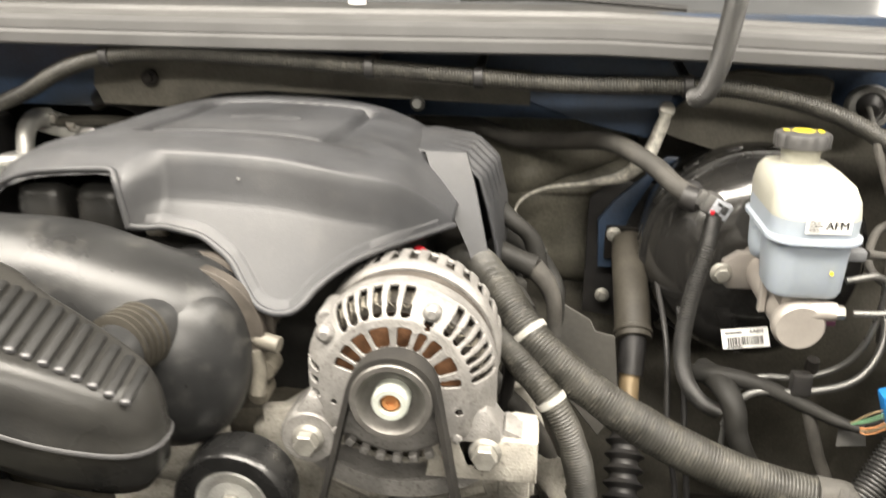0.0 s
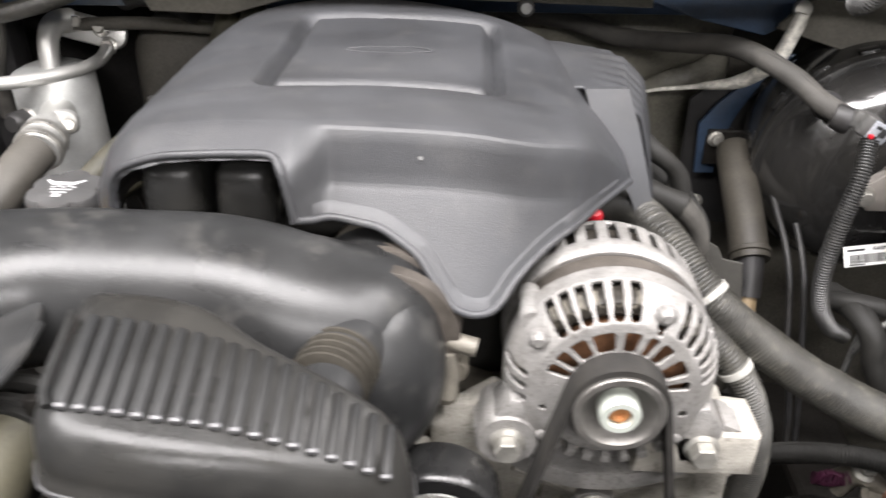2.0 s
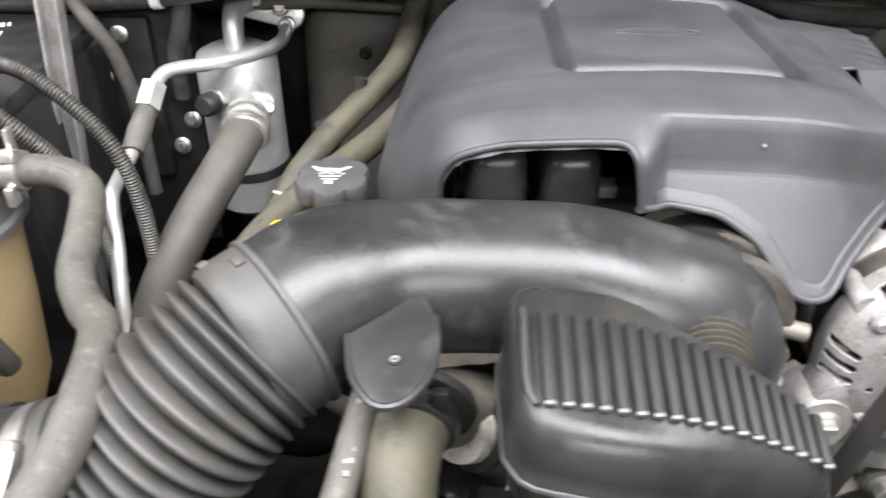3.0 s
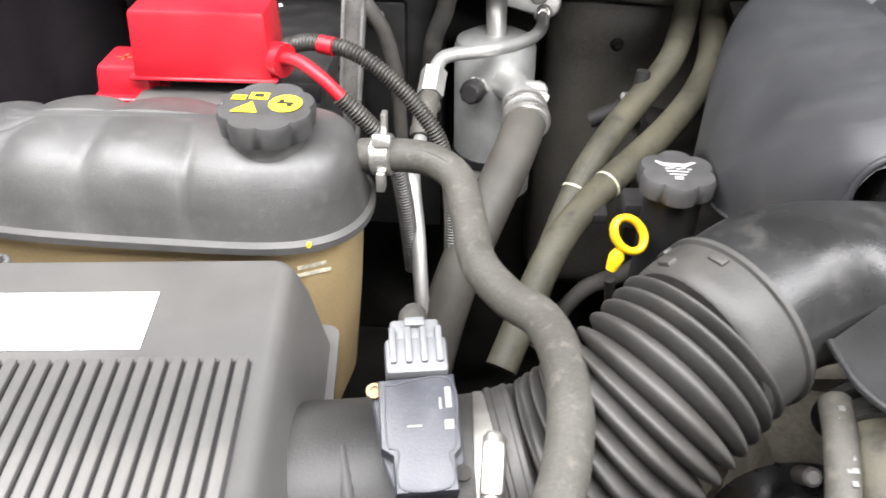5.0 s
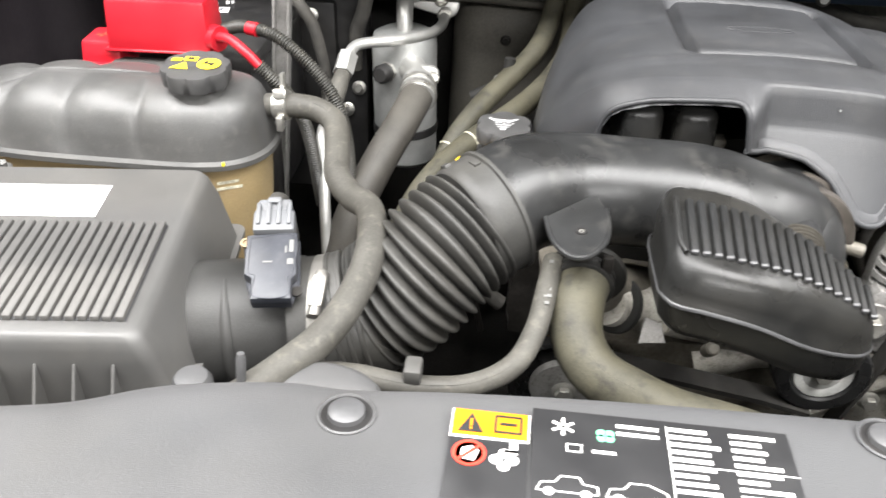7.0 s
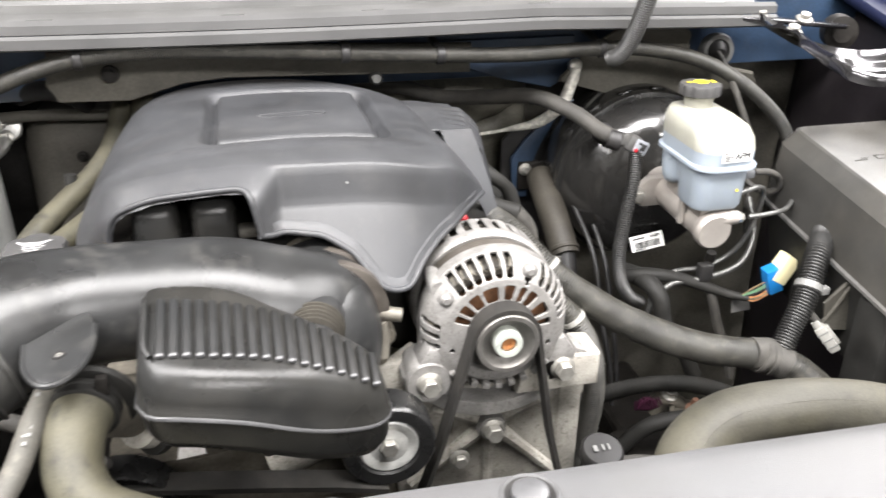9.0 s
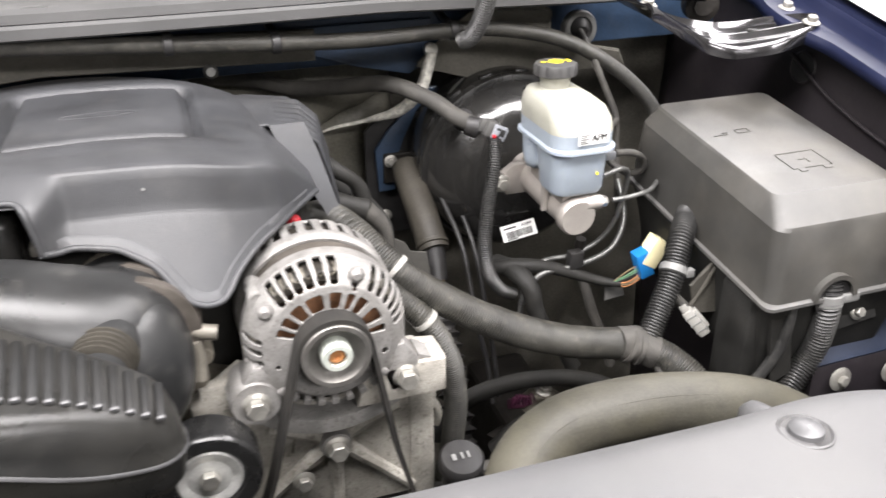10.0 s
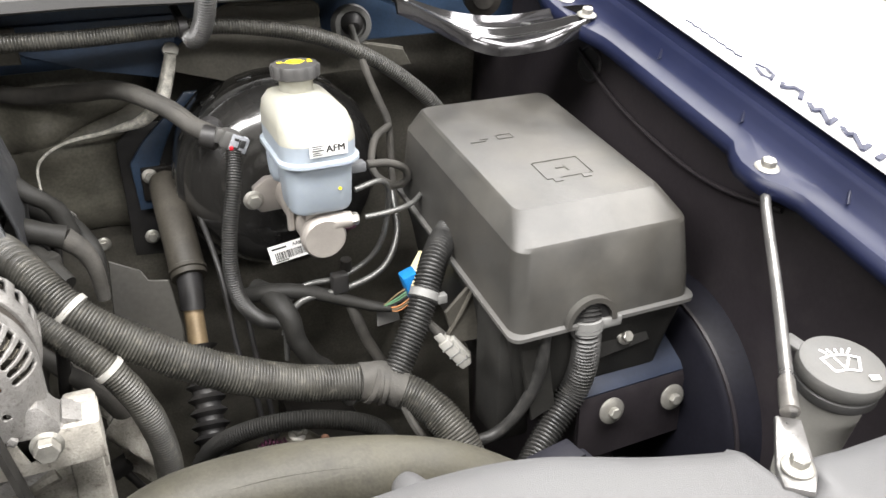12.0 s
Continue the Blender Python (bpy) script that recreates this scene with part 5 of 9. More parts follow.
for dx, dz in ((-0.075, -0.065), (0.07, -0.075), (0.0, -0.10), (-0.055, 0.022), (0.06, 0.020)):
    part("rib", tube([(AX + dx * 0.12, 0.524, 1.053 + dz * 0.12), (AX + dx * 0.5, 0.526, 1.053 + dz * 0.5), (AX + dx, 0.528, 1.053 + dz)], [0.008, 0.006, 0.006], 8), M_CAST_DULL, bracket)
part("side_leg", rbox(0.024, 0.060, 0.15, 0.004, m=Matrix.Translation((-0.016, 0.555, 1.03))), M_CAST_DULL, bracket)
for at in ((-0.160, 0.500, 1.122), (-0.036, 0.503, 1.119), (AX, 0.511, 1.053)):
    hexbolt(at, (0, -1, 0), bracket, 0.0088, 0.0115, height=0.009)
hexbolt((-0.128, 0.514, 1.022), (0, -1, 0), bracket, 0.007, 0.010)

belt = thing("drive_belt", (-0.12, 0.487, 0.95), "black ribbed rubber drive belt", "drive belt")


def ribbon(path, y0, y1, thick, ribs=0):
    """A belt along a path in x and z, between two y."""
    verts, faces = [], []
    n = len(path)
    for i, (x, z) in enumerate(path):
        ax, az = path[min(n - 1, i + 1)][0] - path[max(0, i - 1)][0], path[min(n - 1, i + 1)][1] - path[max(0, i - 1)][1]
        l = math.hypot(ax, az)
        nx, nz = az / l, -ax / l
        for off, y in ((0, y0), (0, y1), (thick, y1), (thick, y0)):
            verts.append((x + nx * off, y, z + nz * off))
    for i in range(n - 1):
        for q in range(4):
            a, b = i * 4 + q, i * 4 + (q + 1) % 4
            faces.append((a, b, b + 4, a + 4))
    faces += [(3, 2, 1, 0), tuple((n - 1) * 4 + q for q in range(4))]
    bm = bm_of(verts, faces)
    bmesh.ops.recalc_face_normals(bm, faces=bm.faces[:])
    return bm


wrap = [(AX + 0.0268 * math.cos(radians(a)), AZ + 0.0268 * math.sin(radians(a))) for a in range(168, 9, -6)]
part("loop", ribbon([(-0.172, 0.995)] + [(-0.150 + 0.0, 1.065)] + wrap + [(-0.052, 1.06), (-0.036, 0.995)], 0.480, 0.4975, -0.004), M_BELT, belt)
part("lower_run", ribbon([(-0.43, 1.096), (-0.33, 1.080), (-0.248, 1.065), (-0.205, 1.054)], 0.452, 0.474, 0.005), M_BELT, belt)
part("inner_run", ribbon([(-0.46, 1.00), (-0.33, 0.99), (-0.20, 0.98)], 0.455, 0.476, 0.005), M_BELT, belt)

idler = thing("belt_idler_pulley", (-0.202, 0.47, 1.05), "glossy black belt idler pulley with a zinc disc", "pulley")
IX, IY, IZ = -0.203, 0.458, 1.094
part("tyre", lathe([(0.0255, 0.000), (0.0275, -0.002), (0.0375, -0.002), (0.0395, 0.000), (0.0400, 0.004), (0.0400, 0.026), (0.038, 0.030), (0.026, 0.030)], (IX, IY, IZ), (0, 1, 0), 56, cap=False), M_IDLER, idler)
part("disc", lathe([(0.0256, 0.001), (0.0240, -0.0005), (0.0165, 0.001), (0.0140, 0.004), (0.0, 0.004)], (IX, IY, IZ), (0, 1, 0), 40), M_IDLER_RIM, idler, "scratched zinc cover disc")
hexbolt((IX, IY + 0.004, IZ), (0, -1, 0), idler, 0.0078, 0.0105, height=0.007)
tens = thing("belt_tensioner", (-0.31, 0.50, 1.0), "grimy aluminium belt tensioner arm", "tensioner")
part("arm", tube([(-0.21, 0.505, 1.09), (-0.25, 0.51, 1.075), (-0.30, 0.51, 1.06)], [0.022, 0.018, 0.024], 16, 0.006), M_CAST_DULL, tens)
pump = thing("water_pump", (-0.38, 0.50, 1.0), "grimy cast aluminium water pump housing", "water pump")
part("housing", lumpy(-0.43, -0.25, 0.495, 0.57, 0.95, 1.085, 0.012, 0.005, 21), M_ENGINE, pump)
part("outlet", tube([(-0.33, 0.540, 1.10), (-0.372, 0.505, 1.13), (-0.402, 0.468, 1.162), (-0.418, 0.435, 1.188)], [0.028, 0.026, 0.0235, 0.022], 20, 0.006, wobble=0.05), M_ENGINE, pump)
part("crossover", tube([(-0.395, 0.460, 1.150), (-0.367, 0.490, 1.128), (-0.32, 0.505, 1.112), (-0.259, 0.510, 1.100), (-0.235, 0.52, 1.09)], [0.019, 0.021, 0.022, 0.024, 0.026], 20, 0.006, wobble=0.06), M_CAST_DULL, pump)
part("crossover_ring", lathe([(0.0205, 0), (0.0245, 0.001), (0.0245, 0.006), (0.0205, 0.007)], (-0.385, 0.468, 1.143), (0.7, 0.5, -0.5), 32), M_BLACK_DUSTY, pump)
part("crossover_flag", prism([(-0.010, -0.008), (0.012, -0.006), (0.008, 0.010), (-0.006, 0.014)], 0.002, 0.0006, 1, Matrix.Translation((-0.357, 0.440, 1.136)) @ Matrix.Rotation(radians(55), 4, "X")), M_CAST, pump)
part("pulley", lathe([(0.02, -0.004), (0.022, 0), (0.044, 0.002), (0.048, -0.004), (0.050, 0.0), (0.050, 0.024), (0.046, 0.026)], (-0.419, 0.458, 1.056), (0, 1, 0), 48), M_IDLER, pump, "black pulley with a dull steel hub")
part("pulley_hub", lathe([(0.031, 0.0), (0.029, -0.006), (0.012, -0.008), (0, -0.008)], (-0.419, 0.458, 1.056), (0, 1, 0), 32), M_CAST, pump)
hexbolt((-0.419, 0.451, 1.056), (0, -1, 0), pump, 0.008, 0.011)
for k, (sx, sz) in enumerate(((-0.345, 1.118), (-0.426, 1.108), (-0.30, 1.10))):
    part("stud", lathe([(0.006, 0), (0.006, 0.02), (0.004, 0.022)], (sx, 0.470, sz), (0, -0.6, 0.6), 12), M_CAST if k == 1 else M_STATOR_PALE, pump)


# ---- hoses and harnesses ----
def hose(name, pts, r, material, label, category="hose", seg=18, **kw):
    return solo(name, tube(pts, r, seg, **kw), material, label, category)


def seamed_hose(name, pts, r, material, label, category="hose", seg=18, main="sleeve", line="seam", side=(0, -0.6, 0.8), thin=0.0003, line_material=None, **kw):
    """A hose with its mould line, or a split conduit with its slit, as parts."""
    th = thing(name, pts[0], label, category)
    part(main, tube(pts, r, seg, **kw), material, th)
    radii = list(r) if isinstance(r, (list, tuple)) else [r] * len(pts)
    d = Vector(side).normalized()
    part(line, tube([Vector(p) + d * q for p, q in zip(pts, radii)][1:-1], thin, 6, 0.008), line_material or material, th)
    return th


seamed_hose("upper_radiator_hose", [(-0.024, 0.225, 1.03), (-0.024, 0.262, 1.09), (-0.020, 0.300, 1.128), (-0.006, 0.332, 1.148), (0.030, 0.350, 1.160), (0.08, 0.348, 1.166), (0.13, 0.346, 1.160), (0.175, 0.343, 1.148), (0.21, 0.338, 1.132), (0.248, 0.326, 1.105), (0.27, 0.31, 1.07)], 0.0235, M_HOSE_RAD, "dusty olive-grey upper radiator hose", seg=28, main="hose", line="mould_line")
seamed_hose("coolant_outlet_hose", [(-0.418, 0.428, 1.195), (-0.424, 0.402, 1.190), (-0.423, 0.378, 1.175), (-0.409, 0.358, 1.162), (-0.384, 0.348, 1.153), (-0.352, 0.341, 1.143), (-0.30, 0.332, 1.136), (-0.24, 0.315, 1.125), (-0.20, 0.295, 1.10)], [0.021, 0.0205, 0.0195, 0.0190, 0.0190, 0.0195, 0.020, 0.020, 0.020], M_HOSE_GREEN, "dusty olive-grey coolant hose bending to the radiator", seg=28, main="hose", line="mould_line", thin=0.0001)
clampo = thing("spring_clamp", (-0.418, 0.43, 1.18), "dull spring clamp on the coolant hose", "hose clamp")
part("band", lathe([(0.0225, 0), (0.0240, 0.001), (0.0240, 0.004), (0.0228, 0.005), (0.0228, 0.008), (0.0240, 0.009), (0.0240, 0.012), (0.0225, 0.013)], (-0.420, 0.418, 1.193), (0.1, 0.9, 0.15), 32), M_BLACK_DUSTY, clampo)
part("ear", lathe([(0.0265, 0), (0.0300, 0.001), (0.0315, 0.004), (0.0300, 0.007), (0.0265, 0.008)], (-0.416, 0.436, 1.190), (0.1, 0.9, 0.15), 36), M_BLACK_DUSTY, clampo)
part("tang", rbox(0.008, 0.006, 0.014, 0.001, m=Matrix.Translation((-0.404, 0.418, 1.216))), M_DEEP, clampo)
seamed_hose("vent_hose", [(-0.443, 0.432, 1.206), (-0.447, 0.405, 1.203), (-0.455, 0.365, 1.19), (-0.470, 0.335, 1.18), (-0.50, 0.320, 1.172), (-0.54, 0.315, 1.172), (-0.58, 0.312, 1.180), (-0.62, 0.298, 1.186), (-0.66, 0.27, 1.18)], 0.0082, M_HOSE, "thin dusty grey vent hose", main="hose", line="mould_line")
vh = bpy.data.objects["vent_hose"]
for k in range(7):
    vy = 0.420 - 0.0066 * k
    part("printed_mark", rbox(0.0030 + 0.0012 * (k % 3), 0.0030, 0.0004, 0, m=Matrix.Translation((-0.4452 - 0.0085 * (0.42 - vy) * 10 * 0.9, vy - 0.0005, 1.2137 - 0.24 * (0.42 - vy))) @ Matrix.Rotation(radians(11), 4, "X")), M_GREYTIE, vh)
hclip = thing("hose_clip", (-0.545, 0.318, 1.18), "small grey plastic hose clip", "clip")
part("clip", rbox(0.012, 0.018, 0.012, 0.002, m=Matrix.Translation((-0.537, 0.3185, 1.183))), M_CAP_GREY, hclip)
seamed_hose("reservoir_hose", [(-0.715, 0.614, 1.236), (-0.695, 0.611, 1.239), (-0.668, 0.612, 1.236), (-0.648, 0.598, 1.230), (-0.638, 0.560, 1.222), (-0.630, 0.522, 1.216), (-0.612, 0.490, 1.216), (-0.592, 0.462, 1.222), (-0.582, 0.420, 1.224), (-0.582, 0.375, 1.216), (-0.596, 0.325, 1.206), (-0.622, 0.285, 1.200), (-0.660, 0.245, 1.19)], 0.0115, M_HOSE, "dusty grey rubber hose from the coolant tank", seg=24, main="hose", line="mould_line")
rclamp = thing("reservoir_clamp", (-0.70, 0.611, 1.225), "bright spring clamp on the tank hose", "hose clamp")
part("band", lathe([(0.0128, 0), (0.0140, 0.001), (0.0140, 0.013), (0.0128, 0.014)], (-0.707, 0.6118, 1.2378), (1, -0.12, 0.1), 28), M_STEEL, rclamp)
part("tang_block", rbox(0.013, 0.012, 0.009, 0.0015, m=Matrix.Translation((-0.700, 0.606, 1.2520)) @ Matrix.Rotation(radians(-20), 4, "X")), M_STEEL, rclamp)
part("tang", rbox(0.004, 0.008, 0.020, 0.001, m=Matrix.Translation((-0.699, 0.612, 1.260))), M_STEEL, rclamp)
part("tang_low", rbox(0.006, 0.010, 0.014, 0.001, m=Matrix.Translation((-0.700, 0.598, 1.226))), M_STEEL, rclamp)
seamed_hose("suction_hose", [(-0.598, 0.822, 1.166), (-0.610, 0.778, 1.150), (-0.632, 0.725, 1.118), (-0.655, 0.68, 1.07), (-0.672, 0.645, 1.0), (-0.68, 0.61, 0.92)], 0.0195, M_HOSE_DARK, "thick dusty grey air-conditioning suction hose", seg=26, main="hose", line="mould_line")
seamed_hose("heater_hose", [(-0.436, 1.000, 1.29), (-0.440, 0.965, 1.255), (-0.4482, 0.930, 1.2225), (-0.464, 0.890, 1.2015), (-0.4983, 0.840, 1.180), (-0.5251, 0.800, 1.1626), (-0.5494, 0.760, 1.1364), (-0.572, 0.720, 1.088), (-0.59, 0.68, 1.03)], 0.0125, M_HOSE_GREEN, "dusty olive heater hose", seg=22, main="hose", line="mould_line")
seamed_hose("heater_hose", [(-0.415, 1.000, 1.29), (-0.4165, 0.955, 1.242), (-0.4205, 0.908, 1.205), (-0.4385, 0.865, 1.1845), (-0.4684, 0.820, 1.168), (-0.5023, 0.775, 1.157), (-0.5380, 0.728, 1.1455), (-0.575, 0.670, 1.122), (-0.61, 0.60, 1.06)], 0.0130, M_HOSE_GREEN, "dusty olive heater hose marked with cream bands", seg=22, main="hose", line="mould_line")
for at, ax in (((-0.5270, 0.7425, 1.1495), (-0.62, -0.76, -0.2)), ((-0.5505, 0.758, 1.1340), (-0.45, -0.8, -0.75))):
    bnd = thing("hose_band", at, "thin cream paint band round the heater hose", "band", "hose bands")
    part("band", lathe([(0.0128, 0), (0.0135, 0.0004), (0.0135, 0.0022), (0.0128, 0.0026)], at, ax, 24), M_BANDPAINT, bnd)

hk = dict(pitch=0.0028, depth=0.0013, wobble=0.05, side=(0, 0.7, -0.7))
seamed_hose("main_wiring_conduit", [(-0.075, 0.72, 1.175), (-0.058, 0.69, 1.188), (-0.036, 0.652, 1.180), (-0.006, 0.622, 1.150), (0.045, 0.604, 1.113), (0.10, 0.592, 1.083), (0.16, 0.584, 1.060), (0.225, 0.576, 1.046), (0.262, 0.556, 1.032), (0.285, 0.525, 1.008), (0.295, 0.50, 0.97)],
     [0.0145, 0.0145, 0.0145, 0.0145, 0.0155, 0.016, 0.016, 0.016, 0.0165, 0.0165, 0.0165], M_CONDUIT, "thick dusty black corrugated wiring conduit", "wiring conduit", 26, **hk, line="slit", line_material=M_BLACK)
hose("branch_conduit", [(0.245, 0.574, 1.046), (0.262, 0.586, 1.068), (0.285, 0.602, 1.100), (0.306, 0.624, 1.130), (0.326, 0.646, 1.140), (0.340, 0.662, 1.142)], 0.0125, M_CONDUIT_DARK, "black corrugated branch conduit to the fuse box", "wiring conduit", 24, pitch=0.0035, depth=0.0022, wobble=0.03)
seamed_hose("alternator_conduit", [(-0.035, 0.625, 1.150), (-0.012, 0.606, 1.132), (0.012, 0.592, 1.108), (0.030, 0.588, 1.07), (0.040, 0.592, 1.02), (0.040, 0.60, 0.96), (0.036, 0.61, 0.90)], 0.0115, M_CONDUIT, "dusty black corrugated conduit beside the alternator", "wiring conduit", 22, pitch=0.0027, depth=0.0010, wobble=0.05, side=(0.5, 0.7, 0), line="slit", line_material=M_BLACK)
for at, ax, r in (((-0.012, 0.627, 1.155), (0.7, -0.5, -0.75), 0.0165), ((0.008, 0.594, 1.113), (0.55, -0.25, -0.75), 0.0130)):
    tie = thing("cable_tie", at, "white tape band round a wiring conduit", "cable tie", "cable ties")
    part("band", lathe([(r - 0.001, 0), (r, 0.0005), (r, 0.0055), (r - 0.001, 0.006)], at, ax, 32), M_TIE, tie)
tie = thing("cable_tie", (0.288, 0.605, 1.104), "grey plastic clamp round the branch conduit", "cable tie", "cable ties")
part("band", lathe([(0.0138, 0), (0.0152, 0.001), (0.0152, 0.008), (0.0138, 0.009)], (0.288, 0.605, 1.104), (0.5, 0.45, 0.75), 28), M_GREYTIE, tie)
part("lock", rbox(0.010, 0.008, 0.009, 0.001, m=Matrix.Translation((0.303, 0.598, 1.106))), M_GREYTIE, tie)
wrapy = thing("tape_wrap", (0.24, 0.575, 1.03), "black tape wrapped round the conduit junction", "tape")
part("wrap", tube([(0.212, 0.578, 1.049), (0.232, 0.576, 1.045), (0.252, 0.565, 1.038)], [0.0172, 0.0186, 0.0174], 24, 0.003, wobble=0.12), M_TAPE, wrapy)
for k in range(3):
    part("tape_turn", tube([(0.222 + 0.010 * k, 0.577 - 0.003 * k, 1.047 - 0.003 * k), (0.226 + 0.010 * k, 0.576 - 0.003 * k, 1.045 - 0.002 * k)], 0.0188 + 0.0004 * (k % 2), 24, 0.002, wobble=0.1), M_TAPE, wrapy)
part("strand", tube([(0.245, 0.556, 1.036), (0.252, 0.545, 1.015), (0.262, 0.54, 0.995)], 0.004, 8), M_TAPE, wrapy)

seamed_hose("upper_wiring_conduit", [(-1.02, 1.00, 1.23), (-0.85, 0.97, 1.238), (-0.704, 0.95, 1.252), (-0.60, 0.905, 1.282), (-0.52, 0.865, 1.318), (-0.459, 0.850, 1.336), (-0.38, 0.846, 1.342), (-0.28, 0.844, 1.338), (-0.18, 0.845, 1.331), (-0.071, 0.848, 1.323), (0.03, 0.856, 1.317), (0.135, 0.866, 1.317), (0.20, 0.870, 1.312), (0.28, 0.876, 1.292), (0.35, 0.880, 1.255), (0.41, 0.882, 1.205), (0.44, 0.88, 1.16)], 0.0085, M_CONDUIT, "black corrugated wiring conduit along the cowl", "wiring conduit", 18, pitch=0.0030, depth=0.0011, line="slit", line_material=M_BLACK)
for cx, cy, cz in ((-0.459, 0.850, 1.336), (-0.18, 0.845, 1.331), (-0.071, 0.848, 1.323), (0.135, 0.866, 1.317)):
    clip = thing("conduit_clip", (cx, cy, cz), "small black clip holding the upper conduit", "clip", "conduit clips")
    part("ring", lathe([(0.0098, 0), (0.0112, 0.001), (0.0112, 0.009), (0.0098, 0.010)], (cx - 0.005, cy, cz), (1, 0, 0), 24), M_BLACK, clip)
    part("stem", rbox(0.008, 0.10, 0.006, 0.001, m=Matrix.Translation((cx, cy + 0.055, cz + 0.010)) @ Matrix.Rotation(radians(6), 4, "X")), M_BLACK, clip)
wt = thing("cable_tie", (-0.704, 0.95, 1.252), "bright white cable tie on the upper conduit", "cable tie", "cable ties")
part("band", lathe([(0.0098, 0), (0.0112, 0.001), (0.0112, 0.010), (0.0098, 0.011)], (-0.709, 0.950, 1.252), (1, -0.1, 0.1), 20), M_WHITE, wt)
part("tail", tube([(-0.704, 0.942, 1.262), (-0.700, 0.938, 1.272), (-0.693, 0.936, 1.278)], 0.006, 8), M_WHITE, wt)
hose("hood_lamp_lead", [(0.140, 0.848, 1.308), (0.147, 0.836, 1.316), (0.153, 0.820, 1.342), (0.156, 0.800, 1.385), (0.158, 0.770, 1.46), (0.16, 0.74, 1.60)], 0.0095, M_CONDUIT_DARK, "black corrugated lead rising to the hood", "wiring conduit", 16, pitch=0.0030, depth=0.0014)
seamed_hose("harness_lead", [(-0.16, 1.02, 1.25), (-0.085, 1.02, 1.240), (-0.035, 1.00, 1.229), (0.02, 0.955, 1.238), (0.065, 0.905, 1.250), (0.105, 0.868, 1.238), (0.130, 0.838, 1.222), (0.150, 0.815, 1.214)], 0.0100, M_TAPE, "dusty taped black wiring lead over the firewall", "wiring lead", 18, wobble=0.05, main="taped_lead", line="tape_edge")
conn = thing("sensor_connector", (0.156, 0.805, 1.205), "clear and white electrical connector with a red lock", "connector")
cm = Matrix.Translation((0.158, 0.803, 1.216)) @ Matrix.Rotation(radians(25), 4, "Y")
part("shell", moved(join(rbox(0.018, 0.018, 0.020, 0.004), rbox(0.022, 0.010, 0.016, 0.003, m=Matrix.Translation((-0.004, 0.003, 0.0)))), cm), M_CAP_GREY, conn, "grey plug body")
shell = part("latch_frame", moved(join(rbox(0.017, 0.004, 0.017, 0.0015, m=Matrix.Translation((0.008, -0.0085, 0.0))), rbox(0.004, 0.014, 0.016, 0.0012, m=Matrix.Translation((0.016, -0.003, -0.001)))), cm), M_CLEAR, conn, "clear latch frame")
part("slot", moved(join(rbox(0.0050, 0.002, 0.0085, 0.0005, m=Matrix.Translation((0.0120, -0.0100, 0.001))), rbox(0.0050, 0.002, 0.0030, 0.0005, m=Matrix.Translation((0.0050, -0.0100, 0.0040))), rbox(0.0060, 0.002, 0.0025, 0.0005, m=Matrix.Translation((0.0055, -0.0100, -0.0050))), rbox(0.0015, 0.002, 0.010, 0.0004, m=Matrix.Translation((0.0085, -0.0101, 0.0)))), cm), M_INK, shell, "dark slots")
part("lock", rbox(0.004, 0.004, 0.004, 0.001, m=Matrix.Translation((0.157, 0.789, 1.211))), M_RED, conn, "red locking tab")
part("collar", lathe([(0.011, 0), (0.0125, 0.003), (0.0115, 0.016)], (0.148, 0.812, 1.214), (-0.8, 0.4, 0.25), 16), M_BLACK, conn)
hose("sensor_conduit", [(0.160, 0.795, 1.205), (0.153, 0.778, 1.175), (0.142, 0.768, 1.13), (0.138, 0.764, 1.085), (0.145, 0.765, 1.048), (0.162, 0.772, 1.020), (0.182, 0.778, 1.005)], 0.0075, M_CONDUIT_DARK, "slim black corrugated conduit hanging before the brake booster", "wiring conduit", 16, pitch=0.0027, depth=0.0014)
hose("harness_stub", [(0.168, 0.80, 1.040), (0.180, 0.765, 1.044), (0.189, 0.742, 1.030), (0.194, 0.736, 1.005), (0.206, 0.735, 0.978), (0.226, 0.735, 0.955), (0.25, 0.735, 0.91)], [0.012, 0.012, 0.0115, 0.0105, 0.010, 0.010, 0.010], M_BLACK_DUSTY, "taped black wiring stub low by the firewall", "wiring lead", wobble=0.08)
hose("harness_stub", [(0.150, 0.79, 1.040), (0.180, 0.77, 1.050), (0.217, 0.752, 1.050), (0.251, 0.738, 1.040), (0.275, 0.728, 1.033), (0.295, 0.712, 1.033)], [0.009, 0.009, 0.008, 0.007, 0.006, 0.004], M_BLACK_DUSTY, "taped black wiring lead to the blue connector", "wiring lead", 12, wobble=0.08)
for k, (a, b) in enumerate((((-0.045, 0.66, 1.10), (0.02, 0.66, 0.95)), ((0.02, 0.56, 0.95), (0.2, 0.54, 0.93)))):
    mid = ((a[0] + b[0]) / 2 + 0.02, (a[1] + b[1]) / 2 - 0.02, (a[2] + b[2]) / 2 + 0.015)
    hose("lower_lead", [a, mid, b], 0.008, M_TAPE, "dark dusty wiring lead low in the bay", "wiring lead", 12, wobble=0.1)


